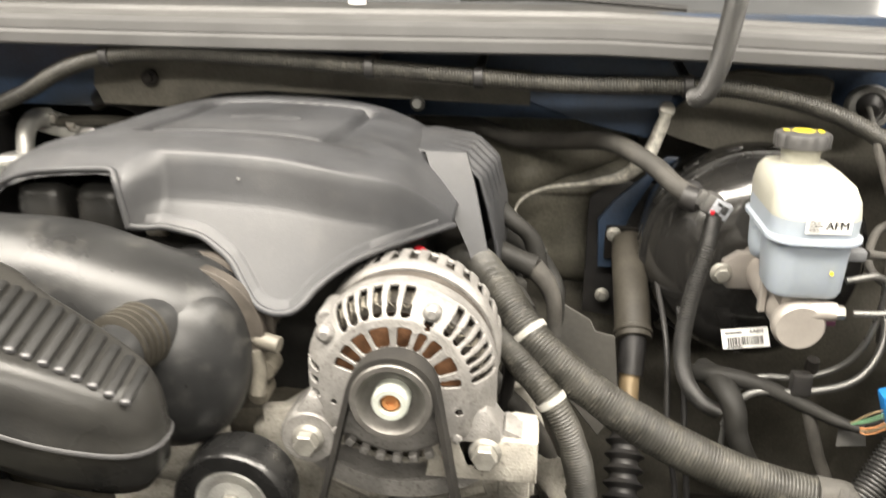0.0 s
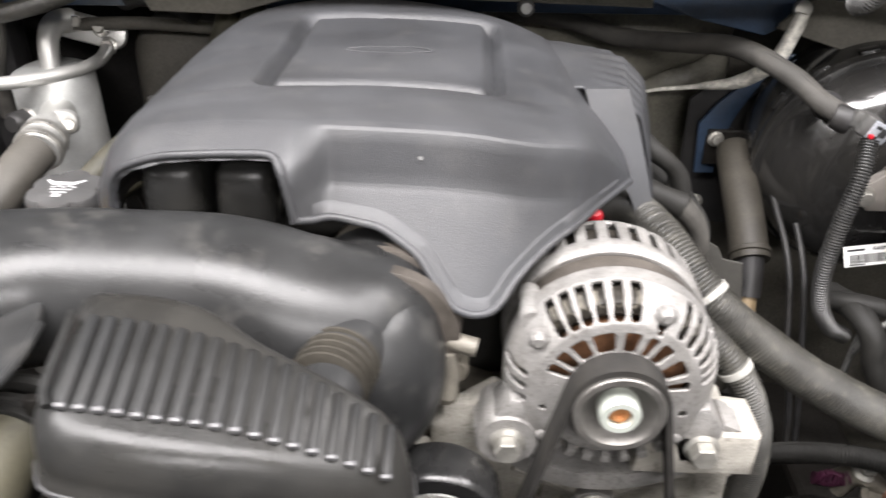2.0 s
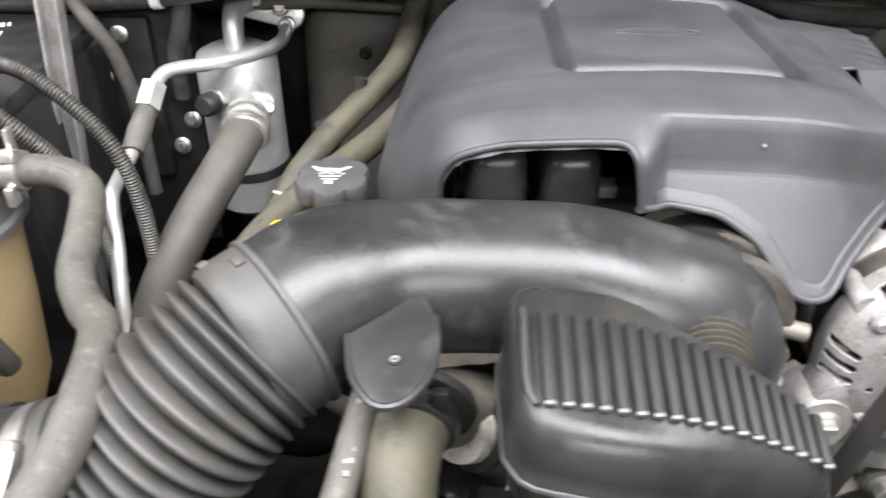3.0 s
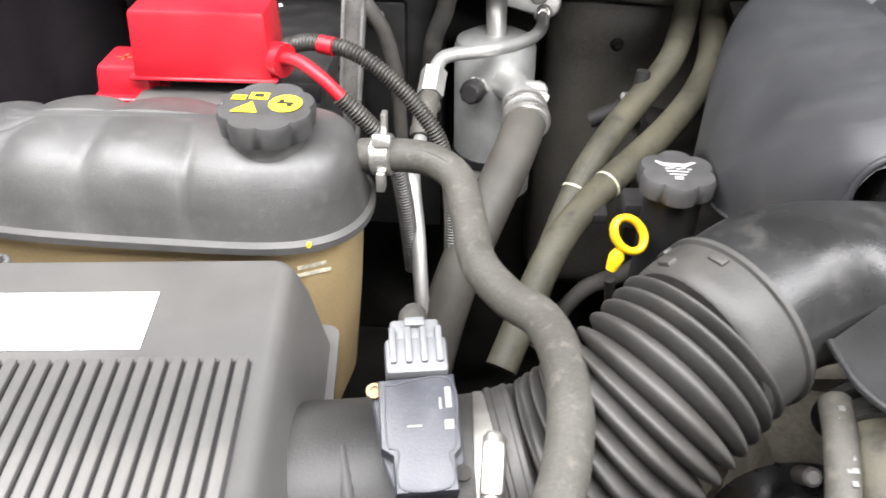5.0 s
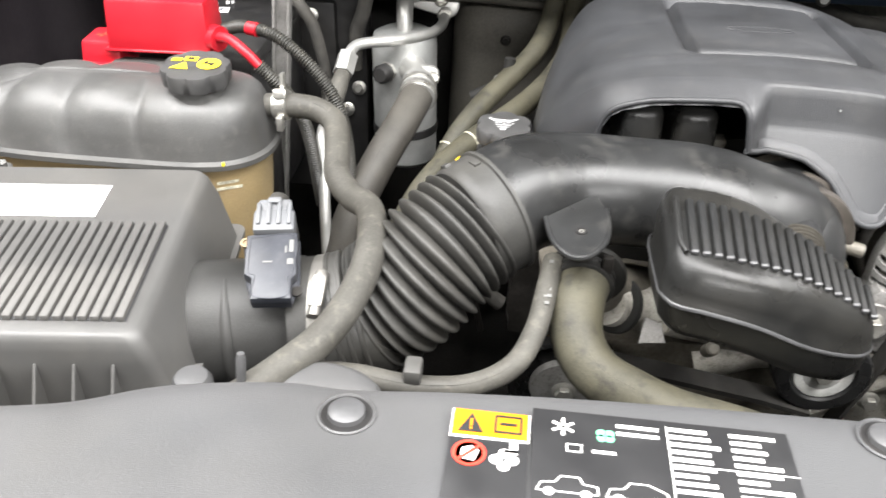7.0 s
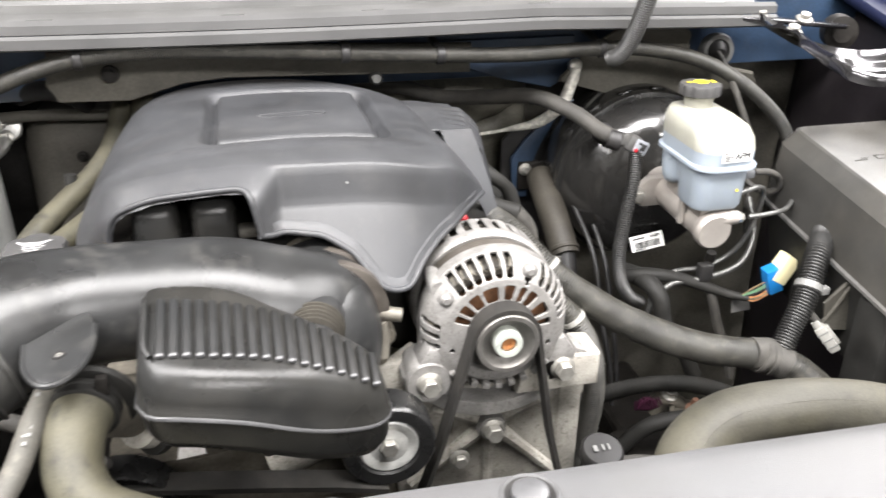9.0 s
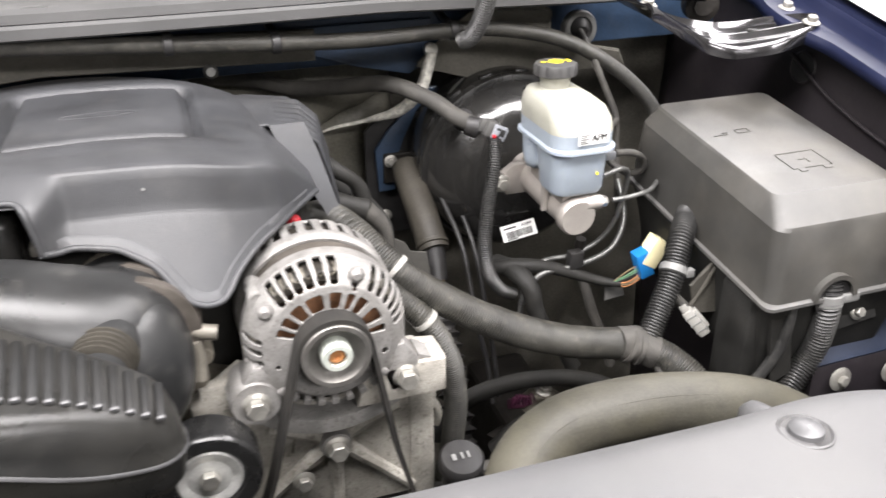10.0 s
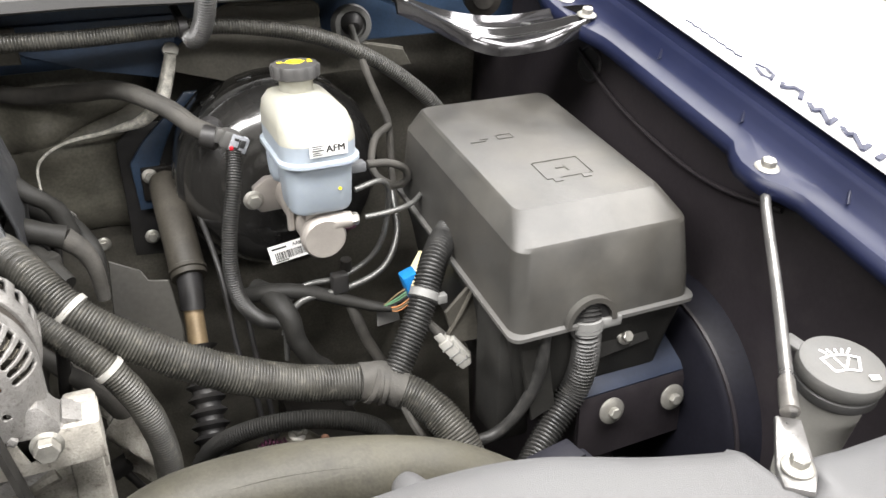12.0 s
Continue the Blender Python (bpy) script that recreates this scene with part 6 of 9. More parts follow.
# ---- brake booster and master cylinder ----
boost = thing("brake_booster", (0.235, 0.92, 0.98), "glossy black round brake booster on the firewall", "brake booster")
BC = (0.232, 0.855, 1.118)
BA = (0.0, 1.0, 0.07)
part("front_shell", lathe([(0.0, -0.004), (0.030, -0.004), (0.040, 0.0), (0.060, 0.003), (0.064, 0.0055), (0.068, 0.006), (0.084, 0.012), (0.096, 0.020), (0.105, 0.030), (0.111, 0.042), (0.1155, 0.056), (0.117, 0.066)], BC, BA, 72), M_BOOSTER, boost)
part("crimp_rim", lathe([(0.117, 0.062), (0.122, 0.064), (0.1235, 0.070), (0.122, 0.077), (0.118, 0.079)], BC, BA, 72), M_BOOSTER, boost)
part("rear_shell", lathe([(0.119, 0.078), (0.121, 0.084), (0.121, 0.12), (0.112, 0.15), (0.08, 0.17), (0.04, 0.18)], BC, BA, 64), M_BOOSTER, boost)
for k in range(16):
    a = radians(22.5 * k + 8)
    mm = axis_matrix(BC, BA)
    part("crimp_tab", moved(rbox(0.018, 0.004, 0.010, 0.001, m=Matrix.Rotation(a, 4, "Z") @ Matrix.Translation((0, 0.1225, 0.082))), mm), M_BOOSTER, boost)
lm = Matrix.Translation((0.219, 0.848, 1.0555)) @ Matrix.Rotation(radians(4), 4, "Z") @ Matrix.Rotation(radians(-6), 4, "Y") @ Matrix.Rotation(radians(62), 4, "X")
lab = part("barcode_label", moved(rbox(0.049, 0.021, 0.0006, 0.0002), lm), M_WHITE, boost, "small white barcode label")
random.seed(5)
rects, x = [], -0.018
while x < 0.018:
    w = random.choice((0.0006, 0.0009, 0.0014))
    rects.append((x, -0.003, w, 0.009))
    x += w + random.choice((0.0006, 0.0010))
rects += [(-0.012, 0.006, 0.018, 0.0022), (-0.012, -0.0088, 0.016, 0.0014)]
part("barcode", bars(rects, lm @ Matrix.Translation((0, 0, 0.0004))), M_INK, lab)
part("letters", text_mesh("AABM", 0.0055, lm @ Matrix.Translation((0.012, 0.006, 0.0006))), M_INK, lab)
part("check_valve", lathe([(0.014, 0), (0.014, 0.006), (0.010, 0.010), (0.010, 0.018)], (0.150, 0.875, 1.205), (-0.1, -1, 0.3), 18), M_BLACK, boost)

mc = thing("brake_master_cylinder", (0.222, 0.75, 1.11), "cast aluminium brake master cylinder with a translucent reservoir", "master cylinder")
part("flange", prism([(-0.044, -0.010), (-0.038, -0.016), (0.038, -0.016), (0.044, -0.010), (0.044, 0.010), (0.030, 0.022), (-0.030, 0.022), (-0.044, 0.012)], 0.012, 0.002, 2, Matrix.Translation((0.222, 0.822, 1.142)) @ Matrix.Rotation(radians(90), 4, "X")), M_MC, mc)
part("bore", tube([(0.222, 0.84, 1.146), (0.222, 0.76, 1.142), (0.223, 0.705, 1.138)], [0.022, 0.0205, 0.019], 28), M_MC, mc)
part("end_cap", lathe([(0.021, 0), (0.0225, 0.002), (0.0225, 0.010), (0.020, 0.014), (0, 0.014)], (0.223, 0.712, 1.138), (0, -1, -0.06), 32), M_MC, mc)
part("saddle", rbox(0.030, 0.090, 0.028, 0.005, m=Matrix.Translation((0.222, 0.755, 1.162))), M_MC, mc)
part("port", tube([(0.230, 0.708, 1.150), (0.242, 0.705, 1.152), (0.252, 0.703, 1.152)], [0.011, 0.009, 0.008], 16), M_MC, mc)
part("fitting", lathe([(0.0065, 0), (0.0065, 0.007), (0.005, 0.009)], (0.250, 0.703, 1.152), (1, -0.05, 0.02), 6), M_STEEL, mc)
hexbolt((0.177, 0.811, 1.142), (0, -1, 0), mc, 0.0078, 0.011, height=0.007)
hexbolt((0.267, 0.811, 1.142), (0, -1, 0), mc, 0.0078, 0.011, height=0.007)
part("web", prism([(0, 0), (0.006, 0), (0.006, 0.035), (0, 0.045)], 0.008, 0.001, 1, Matrix.Translation((0.196, 0.742, 1.135)) @ Matrix.Rotation(radians(90), 4, "X")), M_MC, mc)


def res_loop(z, w, d, cy, r):
    return [Vector((0.2250 + x, cy + y, z)) for x, y in rrect(w * 0.91, d, r * 0.72, 7)]


tank = part("reservoir_lower", loft([res_loop(1.163, 0.056, 0.044, 0.728, 0.018), res_loop(1.1645, 0.064, 0.052, 0.727, 0.022), res_loop(1.169, 0.069, 0.058, 0.727, 0.026), res_loop(1.205, 0.073, 0.066, 0.729, 0.028), res_loop(1.217, 0.076, 0.074, 0.732, 0.030)]), M_RESERVOIR, mc, "bluish translucent plastic full of fluid")
part("reservoir_lobe", tube([(0.213, 0.774, 1.176), (0.212, 0.775, 1.180), (0.211, 0.776, 1.190), (0.211, 0.777, 1.218)], [0.014, 0.019, 0.0212, 0.0222], 28, 0.004), M_RESERVOIR, mc)
part("reservoir_flange", loft([res_loop(1.214, 0.080, 0.112, 0.747, 0.031), res_loop(1.216, 0.087, 0.119, 0.747, 0.033), res_loop(1.2195, 0.087, 0.119, 0.747, 0.033), res_loop(1.221, 0.082, 0.113, 0.747, 0.031)]), M_RESERVOIR, mc)
part("reservoir_mid", loft([res_loop(1.2205, 0.080, 0.111, 0.747, 0.031), res_loop(1.236, 0.081, 0.112, 0.747, 0.031)], cap=False), M_RESERVOIR, mc)
part("reservoir_top", loft([res_loop(1.236, 0.081, 0.112, 0.747, 0.031), res_loop(1.248, 0.080, 0.110, 0.750, 0.031), res_loop(1.258, 0.074, 0.100, 0.756, 0.029), res_loop(1.264, 0.060, 0.074, 0.769, 0.024), res_loop(1.266, 0.036, 0.036, 0.780, 0.014)]), M_RES_CREAM, mc, "cream translucent plastic")
part("neck", lathe([(0.0185, -0.004), (0.0168, 0), (0.0168, 0.014), (0.0176, 0.015), (0.0176, 0.019)], (0.2260, 0.781, 1.2605), (0, 0, 1), 32), M_RES_CREAM, mc)
cap = part("cap", lathe([(0.0208, 0), (0.0232, 0.0015), (0.0236, 0.011), (0.0224, 0.0135), (0.010, 0.0150), (0, 0.0150)], (0.2260, 0.781, 1.278), (0, 0.02, 1), 72, 10, 0.0012, (1, 2, 3)), M_CAP, mc, "black ribbed screw cap with yellow print")
part("print", join(lathe([(0.0085, 0), (0.0085, 0.0004), (0.0060, 0.0004), (0.0060, 0)], (0.2260, 0.781, 1.2931), (0, 0, 1), 28), lathe([(0.0042, 0), (0.0042, 0.0004), (0, 0.0004)], (0.2260, 0.781, 1.2931), (0, 0, 1), 20),
                   bars([(-0.016, 0.002, 0.006, 0.004), (0.016, -0.003, 0.005, 0.006), (0.017, 0.004, 0.004, 0.002), (-0.0102, 0, 0.003, 0.0015), (0.0102, 0, 0.003, 0.0015)], Matrix.Translation((0.2260, 0.781, 1.2931)) @ Matrix.Scale(0.9, 4))), M_YELLOW, cap)
fm = Matrix.Translation((0.2295, 0.6915, 1.2335)) @ Matrix.Rotation(radians(3), 4, "Z") @ Matrix.Rotation(radians(90), 4, "X")
tag = part("tag", moved(rbox(0.037, 0.014, 0.0006, 0.0002), fm @ Matrix.Translation((0, 0, 0.0018))), M_WHITE, mc, "white sticker with black letters")
part("letters", join(*(text_mesh("AFM", 0.0098, fm @ Matrix.Translation((0.0068 + d, 0, 0.0023 + abs(d) * 0.1))) for d in (-0.00025, 0.0, 0.00025))), M_INK, tag)
part("small_print", bars([(-0.0105, 0.0040, 0.012, 0.0009), (-0.0115, 0.0018, 0.009, 0.0007), (-0.0105, -0.0004, 0.012, 0.0009), (-0.0122, -0.0026, 0.008, 0.0007), (-0.0110, -0.0046, 0.010, 0.0007)], fm @ Matrix.Translation((0, 0, 0.0022))), M_INK, tag)
part("level_dot", lathe([(0.0017, 0), (0.0017, 0.0006)], (0.2400, 0.6955, 1.1900), (0, -1, 0), 14), M_YELLOW, mc)
part("level_plug", rbox(0.018, 0.014, 0.010, 0.002, m=Matrix.Translation((0.265, 0.722, 1.199))), M_GREY, mc, "grey fluid level plug")

hose("level_sensor_lead", [(0.276, 0.722, 1.199), (0.300, 0.728, 1.195), (0.322, 0.738, 1.182), (0.326, 0.742, 1.166), (0.312, 0.752, 1.160), (0.300, 0.775, 1.17), (0.315, 0.81, 1.19), (0.342, 0.836, 1.195)], 0.0042, M_TAPE, "thin taped black lead looping from the reservoir", "wiring lead", 10, wobble=0.1)
hose("grommet_lead", [(0.332, 0.930, 1.288), (0.327, 0.895, 1.275), (0.327, 0.864, 1.252), (0.335, 0.845, 1.22), (0.342, 0.838, 1.195), (0.338, 0.82, 1.14), (0.335, 0.80, 1.08)], 0.0042, M_TAPE, "taped black lead dropping from the grommet", "wiring lead", 10, wobble=0.1)
grom = thing("firewall_grommet", (0.330, 0.95, 1.29), "grey round rubber firewall grommet", "grommet")
part("ring", lathe([(0.0235, 0.012), (0.0245, 0.002), (0.022, -0.003), (0.0165, -0.002), (0.0155, 0.003)], (0.336, 0.936, 1.288), (0, 1, -0.1), 36), M_GREYTIE, grom)
part("boot", lathe([(0.0155, 0.006), (0.011, -0.004), (0.007, -0.008), (0, -0.008)], (0.336, 0.936, 1.288), (0.1, 1, 0.2), 24), M_BLACK, grom)
hose("brake_pipe", [(0.266, 0.702, 1.152), (0.29, 0.700, 1.154), (0.315, 0.705, 1.156), (0.335, 0.72, 1.16)], 0.0028, M_PIPE, "thin bright steel brake pipe", "brake pipe", 10)
hose("brake_pipe", [(0.262, 0.72, 1.175), (0.290, 0.725, 1.178), (0.303, 0.735, 1.160), (0.300, 0.745, 1.11), (0.285, 0.752, 1.078), (0.250, 0.752, 1.062), (0.215, 0.757, 1.058), (0.198, 0.760, 1.045), (0.190, 0.765, 1.02), (0.188, 0.77, 0.96)], 0.0030, M_PIPE, "thin bent steel brake pipe", "brake pipe", 10)
hose("brake_pipe", [(0.330, 0.80, 1.13), (0.322, 0.765, 1.095), (0.296, 0.745, 1.066), (0.250, 0.742, 1.052), (0.210, 0.748, 1.046), (0.192, 0.752, 1.028), (0.186, 0.76, 1.0)], 0.0036, M_PIPE, "dull bent brake pipe below the booster", "brake pipe", 10)
pc = thing("pipe_clip", (0.247, 0.74, 1.05), "black plastic brake pipe clip", "clip")
part("clip", rbox(0.018, 0.014, 0.022, 0.002, m=Matrix.Translation((0.247, 0.744, 1.060))), M_BLACK, pc)
part("stud", lathe([(0.006, 0), (0.007, 0.004), (0.006, 0.014)], (0.258, 0.755, 1.068), (0, -0.2, 1), 12), M_DEEP, pc)
pk = thing("magenta_plug", (0.262, 0.75, 1.12), "small dark plug with a magenta lock", "connector")
part("plug", rbox(0.016, 0.012, 0.012, 0.002, m=Matrix.Translation((0.262, 0.752, 1.125))), M_PINK, pk)

# steering shaft, firewall plate, straps
sh = thing("steering_shaft", (0.10, 0.78, 0.8), "dusty black steering shaft with a ribbed boot", "steering shaft")
part("column_tube", tube([(0.101, 0.965, 1.118), (0.101, 0.946, 1.108), (0.102, 0.891, 1.076), (0.103, 0.850, 1.044)], [0.018, 0.0195, 0.020, 0.0200], 24), M_COLUMN, sh)
part("tube_rim", lathe([(0.0200, 0), (0.0215, 0.001), (0.0215, 0.005), (0.0200, 0.006)], (0.1028, 0.854, 1.048), (0, 0.8, 0.6), 28), M_COLUMN, sh)
part("collar", tube([(0.103, 0.853, 1.047), (0.102, 0.842, 1.030), (0.100, 0.832, 1.012)], [0.0145, 0.0140, 0.0140], 20), M_BLACK, sh)
part("sleeve", tube([(0.100, 0.834, 1.014), (0.099, 0.822, 0.993), (0.098, 0.81, 0.972)], [0.0110, 0.0112, 0.0112], 18), M_BRASS, sh, "tan sleeve")
part("boot", tube([(0.098, 0.812, 0.975), (0.096, 0.785, 0.945), (0.093, 0.75, 0.905), (0.088, 0.71, 0.86), (0.08, 0.68, 0.80)], 0.017, 22, pitch=0.014, depth=0.007), M_BLACK, sh)
fp = thing("firewall_plate", (0.08, 1.0, 1.03), "black pressed steel plate behind the steering column", "plate")
part("plate", prism([(-0.045, -0.075), (0.05, -0.085), (0.062, -0.06), (0.062, 0.075), (0.045, 0.095), (-0.02, 0.098), (-0.045, 0.075)], 0.006, 0.002, 2, Matrix.Translation((0.10, 1.005, 1.085)) @ Matrix.Rotation(radians(90), 4, "X")), M_BLACK, fp)
for at in ((0.086, 0.983, 1.120), (0.078, 0.991, 1.037)):
    hexbolt(at, (0, -1, 0.1), fp, 0.006, 0.009, height=0.006)
part("stud_plate", rbox(0.03, 0.01, 0.02, 0.002, m=Matrix.Translation((0.092, 0.99, 1.120))), M_DEEP, fp)
strap = thing("ground_strap", (0.11, 0.92, 1.20), "braided metal ground strap on the firewall", "ground strap")
part("lug", lathe([(0.0085, -0.003), (0.0085, 0.004), (0.005, 0.005)], (0.125, 0.922, 1.283), (0.1, -1, 0.2), 18), M_STEEL, strap)
part("braid", tube([(0.124, 0.914, 1.281), (0.119, 0.914, 1.262), (0.108, 0.917, 1.232), (0.085, 0.94, 1.203), (0.045, 0.97, 1.185), (0.0, 0.98, 1.175), (-0.03, 0.98, 1.155), (-0.035, 0.98, 1.12)], [0.0060, 0.0072, 0.0078, 0.0072, 0.0026, 0.0018, 0.0017, 0.0017], 10, 0.004, wobble=0.12), M_BRAID, strap)
pad = thing("insulation_pad", (0.0, 1.0, 1.15), "dusty brown-black bulging insulation pad on the firewall", "insulation")


def pad_fn(u, v):
    x, z = -0.17 + 0.275 * u, 1.03 + 0.270 * v
    edge = min(1.0, 6 * min(u, 1 - u)) * min(1.0, 7 * min(v, 1 - v))
    y = 1.082 - 0.030 * edge ** 0.5 - 0.022 * math.exp(-((x + 0.01) / 0.045) ** 2 - ((z - 1.215) / 0.035) ** 2) - 0.026 * math.exp(-((x + 0.020) / 0.030) ** 2 - ((z - 1.158) / 0.034) ** 2)
    y += 0.006 * noise.noise((x * 26, z * 22, 4.0)) + 0.012 * math.exp(-((z - 1.165 - 0.3 * x) / 0.010) ** 2)
    return (x, y, z)


solid(part("mat", sheet(pad_fn, 48, 48), M_PAD, pad, smooth=60), 0.01, 1)
part("clip", lathe([(0.010, 0), (0.009, 0.003), (0.004, 0.005)], (-0.03, 1.042, 1.245), (0, -1, 0.1), 18), M_BLACK, pad)
bluep = thing("blue_body_strut", (0.09, 0.99, 1.15), "dark blue painted curved body flange beside the booster", "body panel")
part("flange", prism([(0.070, 1.075), (0.0665, 1.136), (0.0835, 1.160), (0.115, 1.190), (0.140, 1.216), (0.156, 1.216), (0.1265, 1.186), (0.108, 1.150), (0.098, 1.126), (0.092, 1.075)], 0.006, 0.002, 2, Matrix(((1, 0, 0, 0), (0, 0, -1, 0.994), (0, 1, 0, 0), (0, 0, 0, 1)))), M_STRIP, bluep)
part("stud_tab", prism([(0.076, 1.088), (0.076, 1.122), (0.090, 1.128), (0.120, 1.130), (0.120, 1.088)], 0.004, 0.001, 1, Matrix(((1, 0, 0, 0), (0, 0, -1, 0.988), (0, 1, 0, 0), (0, 0, 0, 1)))), M_DEEP, bluep, "dark bolted tab")
shield = thing("cowl_bracket", (-0.26, 0.90, 1.28), "dusty khaki-grey sheet bracket under the cowl", "bracket")
sm = Matrix.Translation((-0.26, 0.908, 1.30)) @ Matrix.Rotation(radians(82), 4, "X")
part("sheet", prism([(-0.245, 0.018), (-0.247, -0.004), (-0.236, -0.024), (-0.16, -0.026), (-0.10, -0.010), (-0.05, -0.006), (0.24, -0.014), (0.24, 0.022), (0.0, 0.026), (-0.22, 0.030)], 0.004, 0.001, 1, sm), M_KHAKI, shield)
part("fold", tube([(-0.50, 0.902, 1.330), (-0.3, 0.902, 1.328), (-0.02, 0.905, 1.318)], 0.005, 8), M_KHAKI, shield)
part("nut", moved(join(lathe([(0.010, 0), (0.009, 0.003), (0.006, 0.003)], seg=18), lathe([(0.0055, 0), (0.0055, 0.008), (0.003, 0.008)], seg=6)), axis_matrix((-0.437, 0.898, 1.307), (0, -1, 0.12))), M_DEEP, shield)
part("stud", lathe([(0.008, 0), (0.008, 0.004), (0.005, 0.008)], (-0.139, 0.895, 1.287), (0, -1, 0.2), 14), M_PIPE, shield)
shield2 = thing("booster_bracket", (0.21, 0.95, 1.28), "dusty khaki-grey panel behind the booster", "bracket")
part("sheet", prism([(-0.10, -0.03), (-0.07, -0.004), (-0.02, 0.034), (0.085, 0.028), (0.088, -0.01), (0.19, -0.035), (0.20, -0.055), (0.10, -0.055), (0.0, -0.06)], 0.004, 0.001, 1, Matrix.Translation((0.215, 0.955, 1.285)) @ Matrix.Rotation(radians(88), 4, "X")), M_KHAKI, shield2)
part("folded_edge", tube([(0.118, 0.951, 1.258), (0.145, 0.951, 1.283), (0.195, 0.951, 1.319), (0.25, 0.952, 1.317), (0.298, 0.953, 1.312), (0.303, 0.953, 1.276), (0.405, 0.954, 1.250)], 0.0026, 8), M_KHAKI, shield2)

# ---- fuse box ----
fuse = thing("fuse_box", (0.42, 0.64, 1.02), "large dark grey plastic underhood fuse box with a closed lid", "fuse box")


def fuse_ring(z, w, d, dy=0.0, r=0.010):
    return [Vector((0.423 + x, 0.640 + dy + y, z + 0.13 * (y + dy))) for x, y in rrect(w, d, r, 5)]


part("lid", loft([fuse_ring(1.128, 0.186, 0.272, 0.0, 0.014), fuse_ring(1.150, 0.184, 0.270, 0.0, 0.014), fuse_ring(1.200, 0.176, 0.258, 0.002, 0.014), fuse_ring(1.2035, 0.172, 0.254, 0.002, 0.014), fuse_ring(1.2185, 0.152, 0.224, 0.012, 0.012), fuse_ring(1.2205, 0.146, 0.216, 0.013, 0.010)]), M_FUSE, fuse, smooth=19.5)
part("lid_rim", loft([fuse_ring(1.1225, 0.190, 0.276), fuse_ring(1.1240, 0.194, 0.280), fuse_ring(1.1275, 0.194, 0.280), fuse_ring(1.1285, 0.188, 0.274)]), M_AIRBOX, fuse, "pale worn lid edge")
part("base", loft([fuse_ring(1.02, 0.150, 0.230), fuse_ring(1.09, 0.170, 0.255), fuse_ring(1.121, 0.182, 0.268)]), M_BLACK_DUSTY, fuse)
part("cable_arch", moved(loft([[Vector(((0.021 + dr) * math.cos(radians(a)), dy, (0.021 + dr) * math.sin(radians(a)))) for dr, dy in ((0, -0.006), (0.005, -0.006), (0.005, 0.008), (0, 0.008))] for a in range(0, 181, 12)]), Matrix.Translation((0.405, 0.504, 1.109))), M_FUSE, fuse)
# black disc under the arch: the opening's shade put into a colour
part("arch_shade", lathe([(0.0205, 0), (0.0205, 0.004)], (0.405, 0.5025, 1.109), (0, 1, 0), 28), M_BLACK, fuse)
gl = Matrix.Translation((0.423, 0.652, 1.2222)) @ Matrix.Rotation(radians(7.4), 4, "X")
part("moulded_mark", bars([(0.0, 0.017, 0.048, 0.0008), (0.0, -0.015, 0.048, 0.0006), (-0.024, 0.001, 0.0008, 0.032), (0.024, 0.001, 0.0008, 0.032), (-0.015, -0.0185, 0.008, 0.006), (0.015, -0.0185, 0.008, 0.006), (0.0, 0.002, 0.012, 0.0016), (0.004, 0.0, 0.0016, 0.010)], gl @ Matrix.Translation((0.004, -0.052, 0)), 0.0006), M_FUSE, fuse, "faint moulded battery outline")
part("moulded_arrow", bars([(-0.02, 0, 0.016, 0.0014), (-0.013, 0.004, 0.008, 0.0014), (0.010, 0.0, 0.016, 0.0012), (0.010, 0.008, 0.016, 0.0012), (0.002, 0.004, 0.0012, 0.008), (0.018, 0.004, 0.0012, 0.008)], gl @ Matrix.Translation((-0.028, 0.02, 0)), 0.0006), M_FUSE, fuse, "faint moulded arrow")
part("side_web", prism([(0, 0), (0.03, -0.02), (0.045, -0.10), (0.02, -0.11)], 0.006, 0.001, 1, Matrix.Translation((0.335, 0.515, 1.12)) @ Matrix.Rotation(radians(90), 4, "X")), M_BLACK_DUSTY, fuse)
part("stay", prism([(0.306, 1.090), (0.330, 1.113), (0.350, 1.096), (0.346, 1.050), (0.316, 1.054)], 0.004, 0.001, 1, Matrix(((1, 0, 0, 0), (0, 0, -1, 0.600), (0, 1, 0, 0), (0, 0, 0, 1)))), M_HOUSING, fuse, "dusty grey plastic stay")
part("stay_rib", tube([(0.308, 0.597, 1.062), (0.322, 0.596, 1.085), (0.334, 0.596, 1.108)], 0.0025, 8), M_HOUSING, fuse)
part("side_leg", rbox(0.035, 0.05, 0.13, 0.005, m=Matrix.Translation((0.345, 0.55, 1.045))), M_BLACK_DUSTY, fuse)
part("foot", prism([(0.412, 1.055), (0.482, 1.064), (0.463, 1.118), (0.432, 1.118)], 0.016, 0.002, 1, Matrix(((1, 0, 0, 0), (0, 0, -1, 0.528), (0, 1, 0, 0), (0, 0, 0, 1)))), M_OUTLET, fuse)
hexbolt((0.4511, 0.512, 1.077), (0, -0.9, 0.4), fuse, 0.0055, 0.0085)
hose("fuse_box_conduit", [(0.405, 0.512, 1.122), (0.404, 0.506, 1.098), (0.407, 0.510, 1.062), (0.400, 0.512, 1.03), (0.378, 0.505, 1.005), (0.350, 0.49, 0.985), (0.325, 0.47, 0.97), (0.31, 0.45, 0.95)], 0.0125, M_CONDUIT_DARK, "black corrugated conduit leaving the fuse box", "wiring conduit", 22, pitch=0.0041, depth=0.0025, wobble=0.03)
fcl = thing("conduit_collar", (0.405, 0.505, 1.10), "grey plastic conduit collar at the fuse box", "clip")
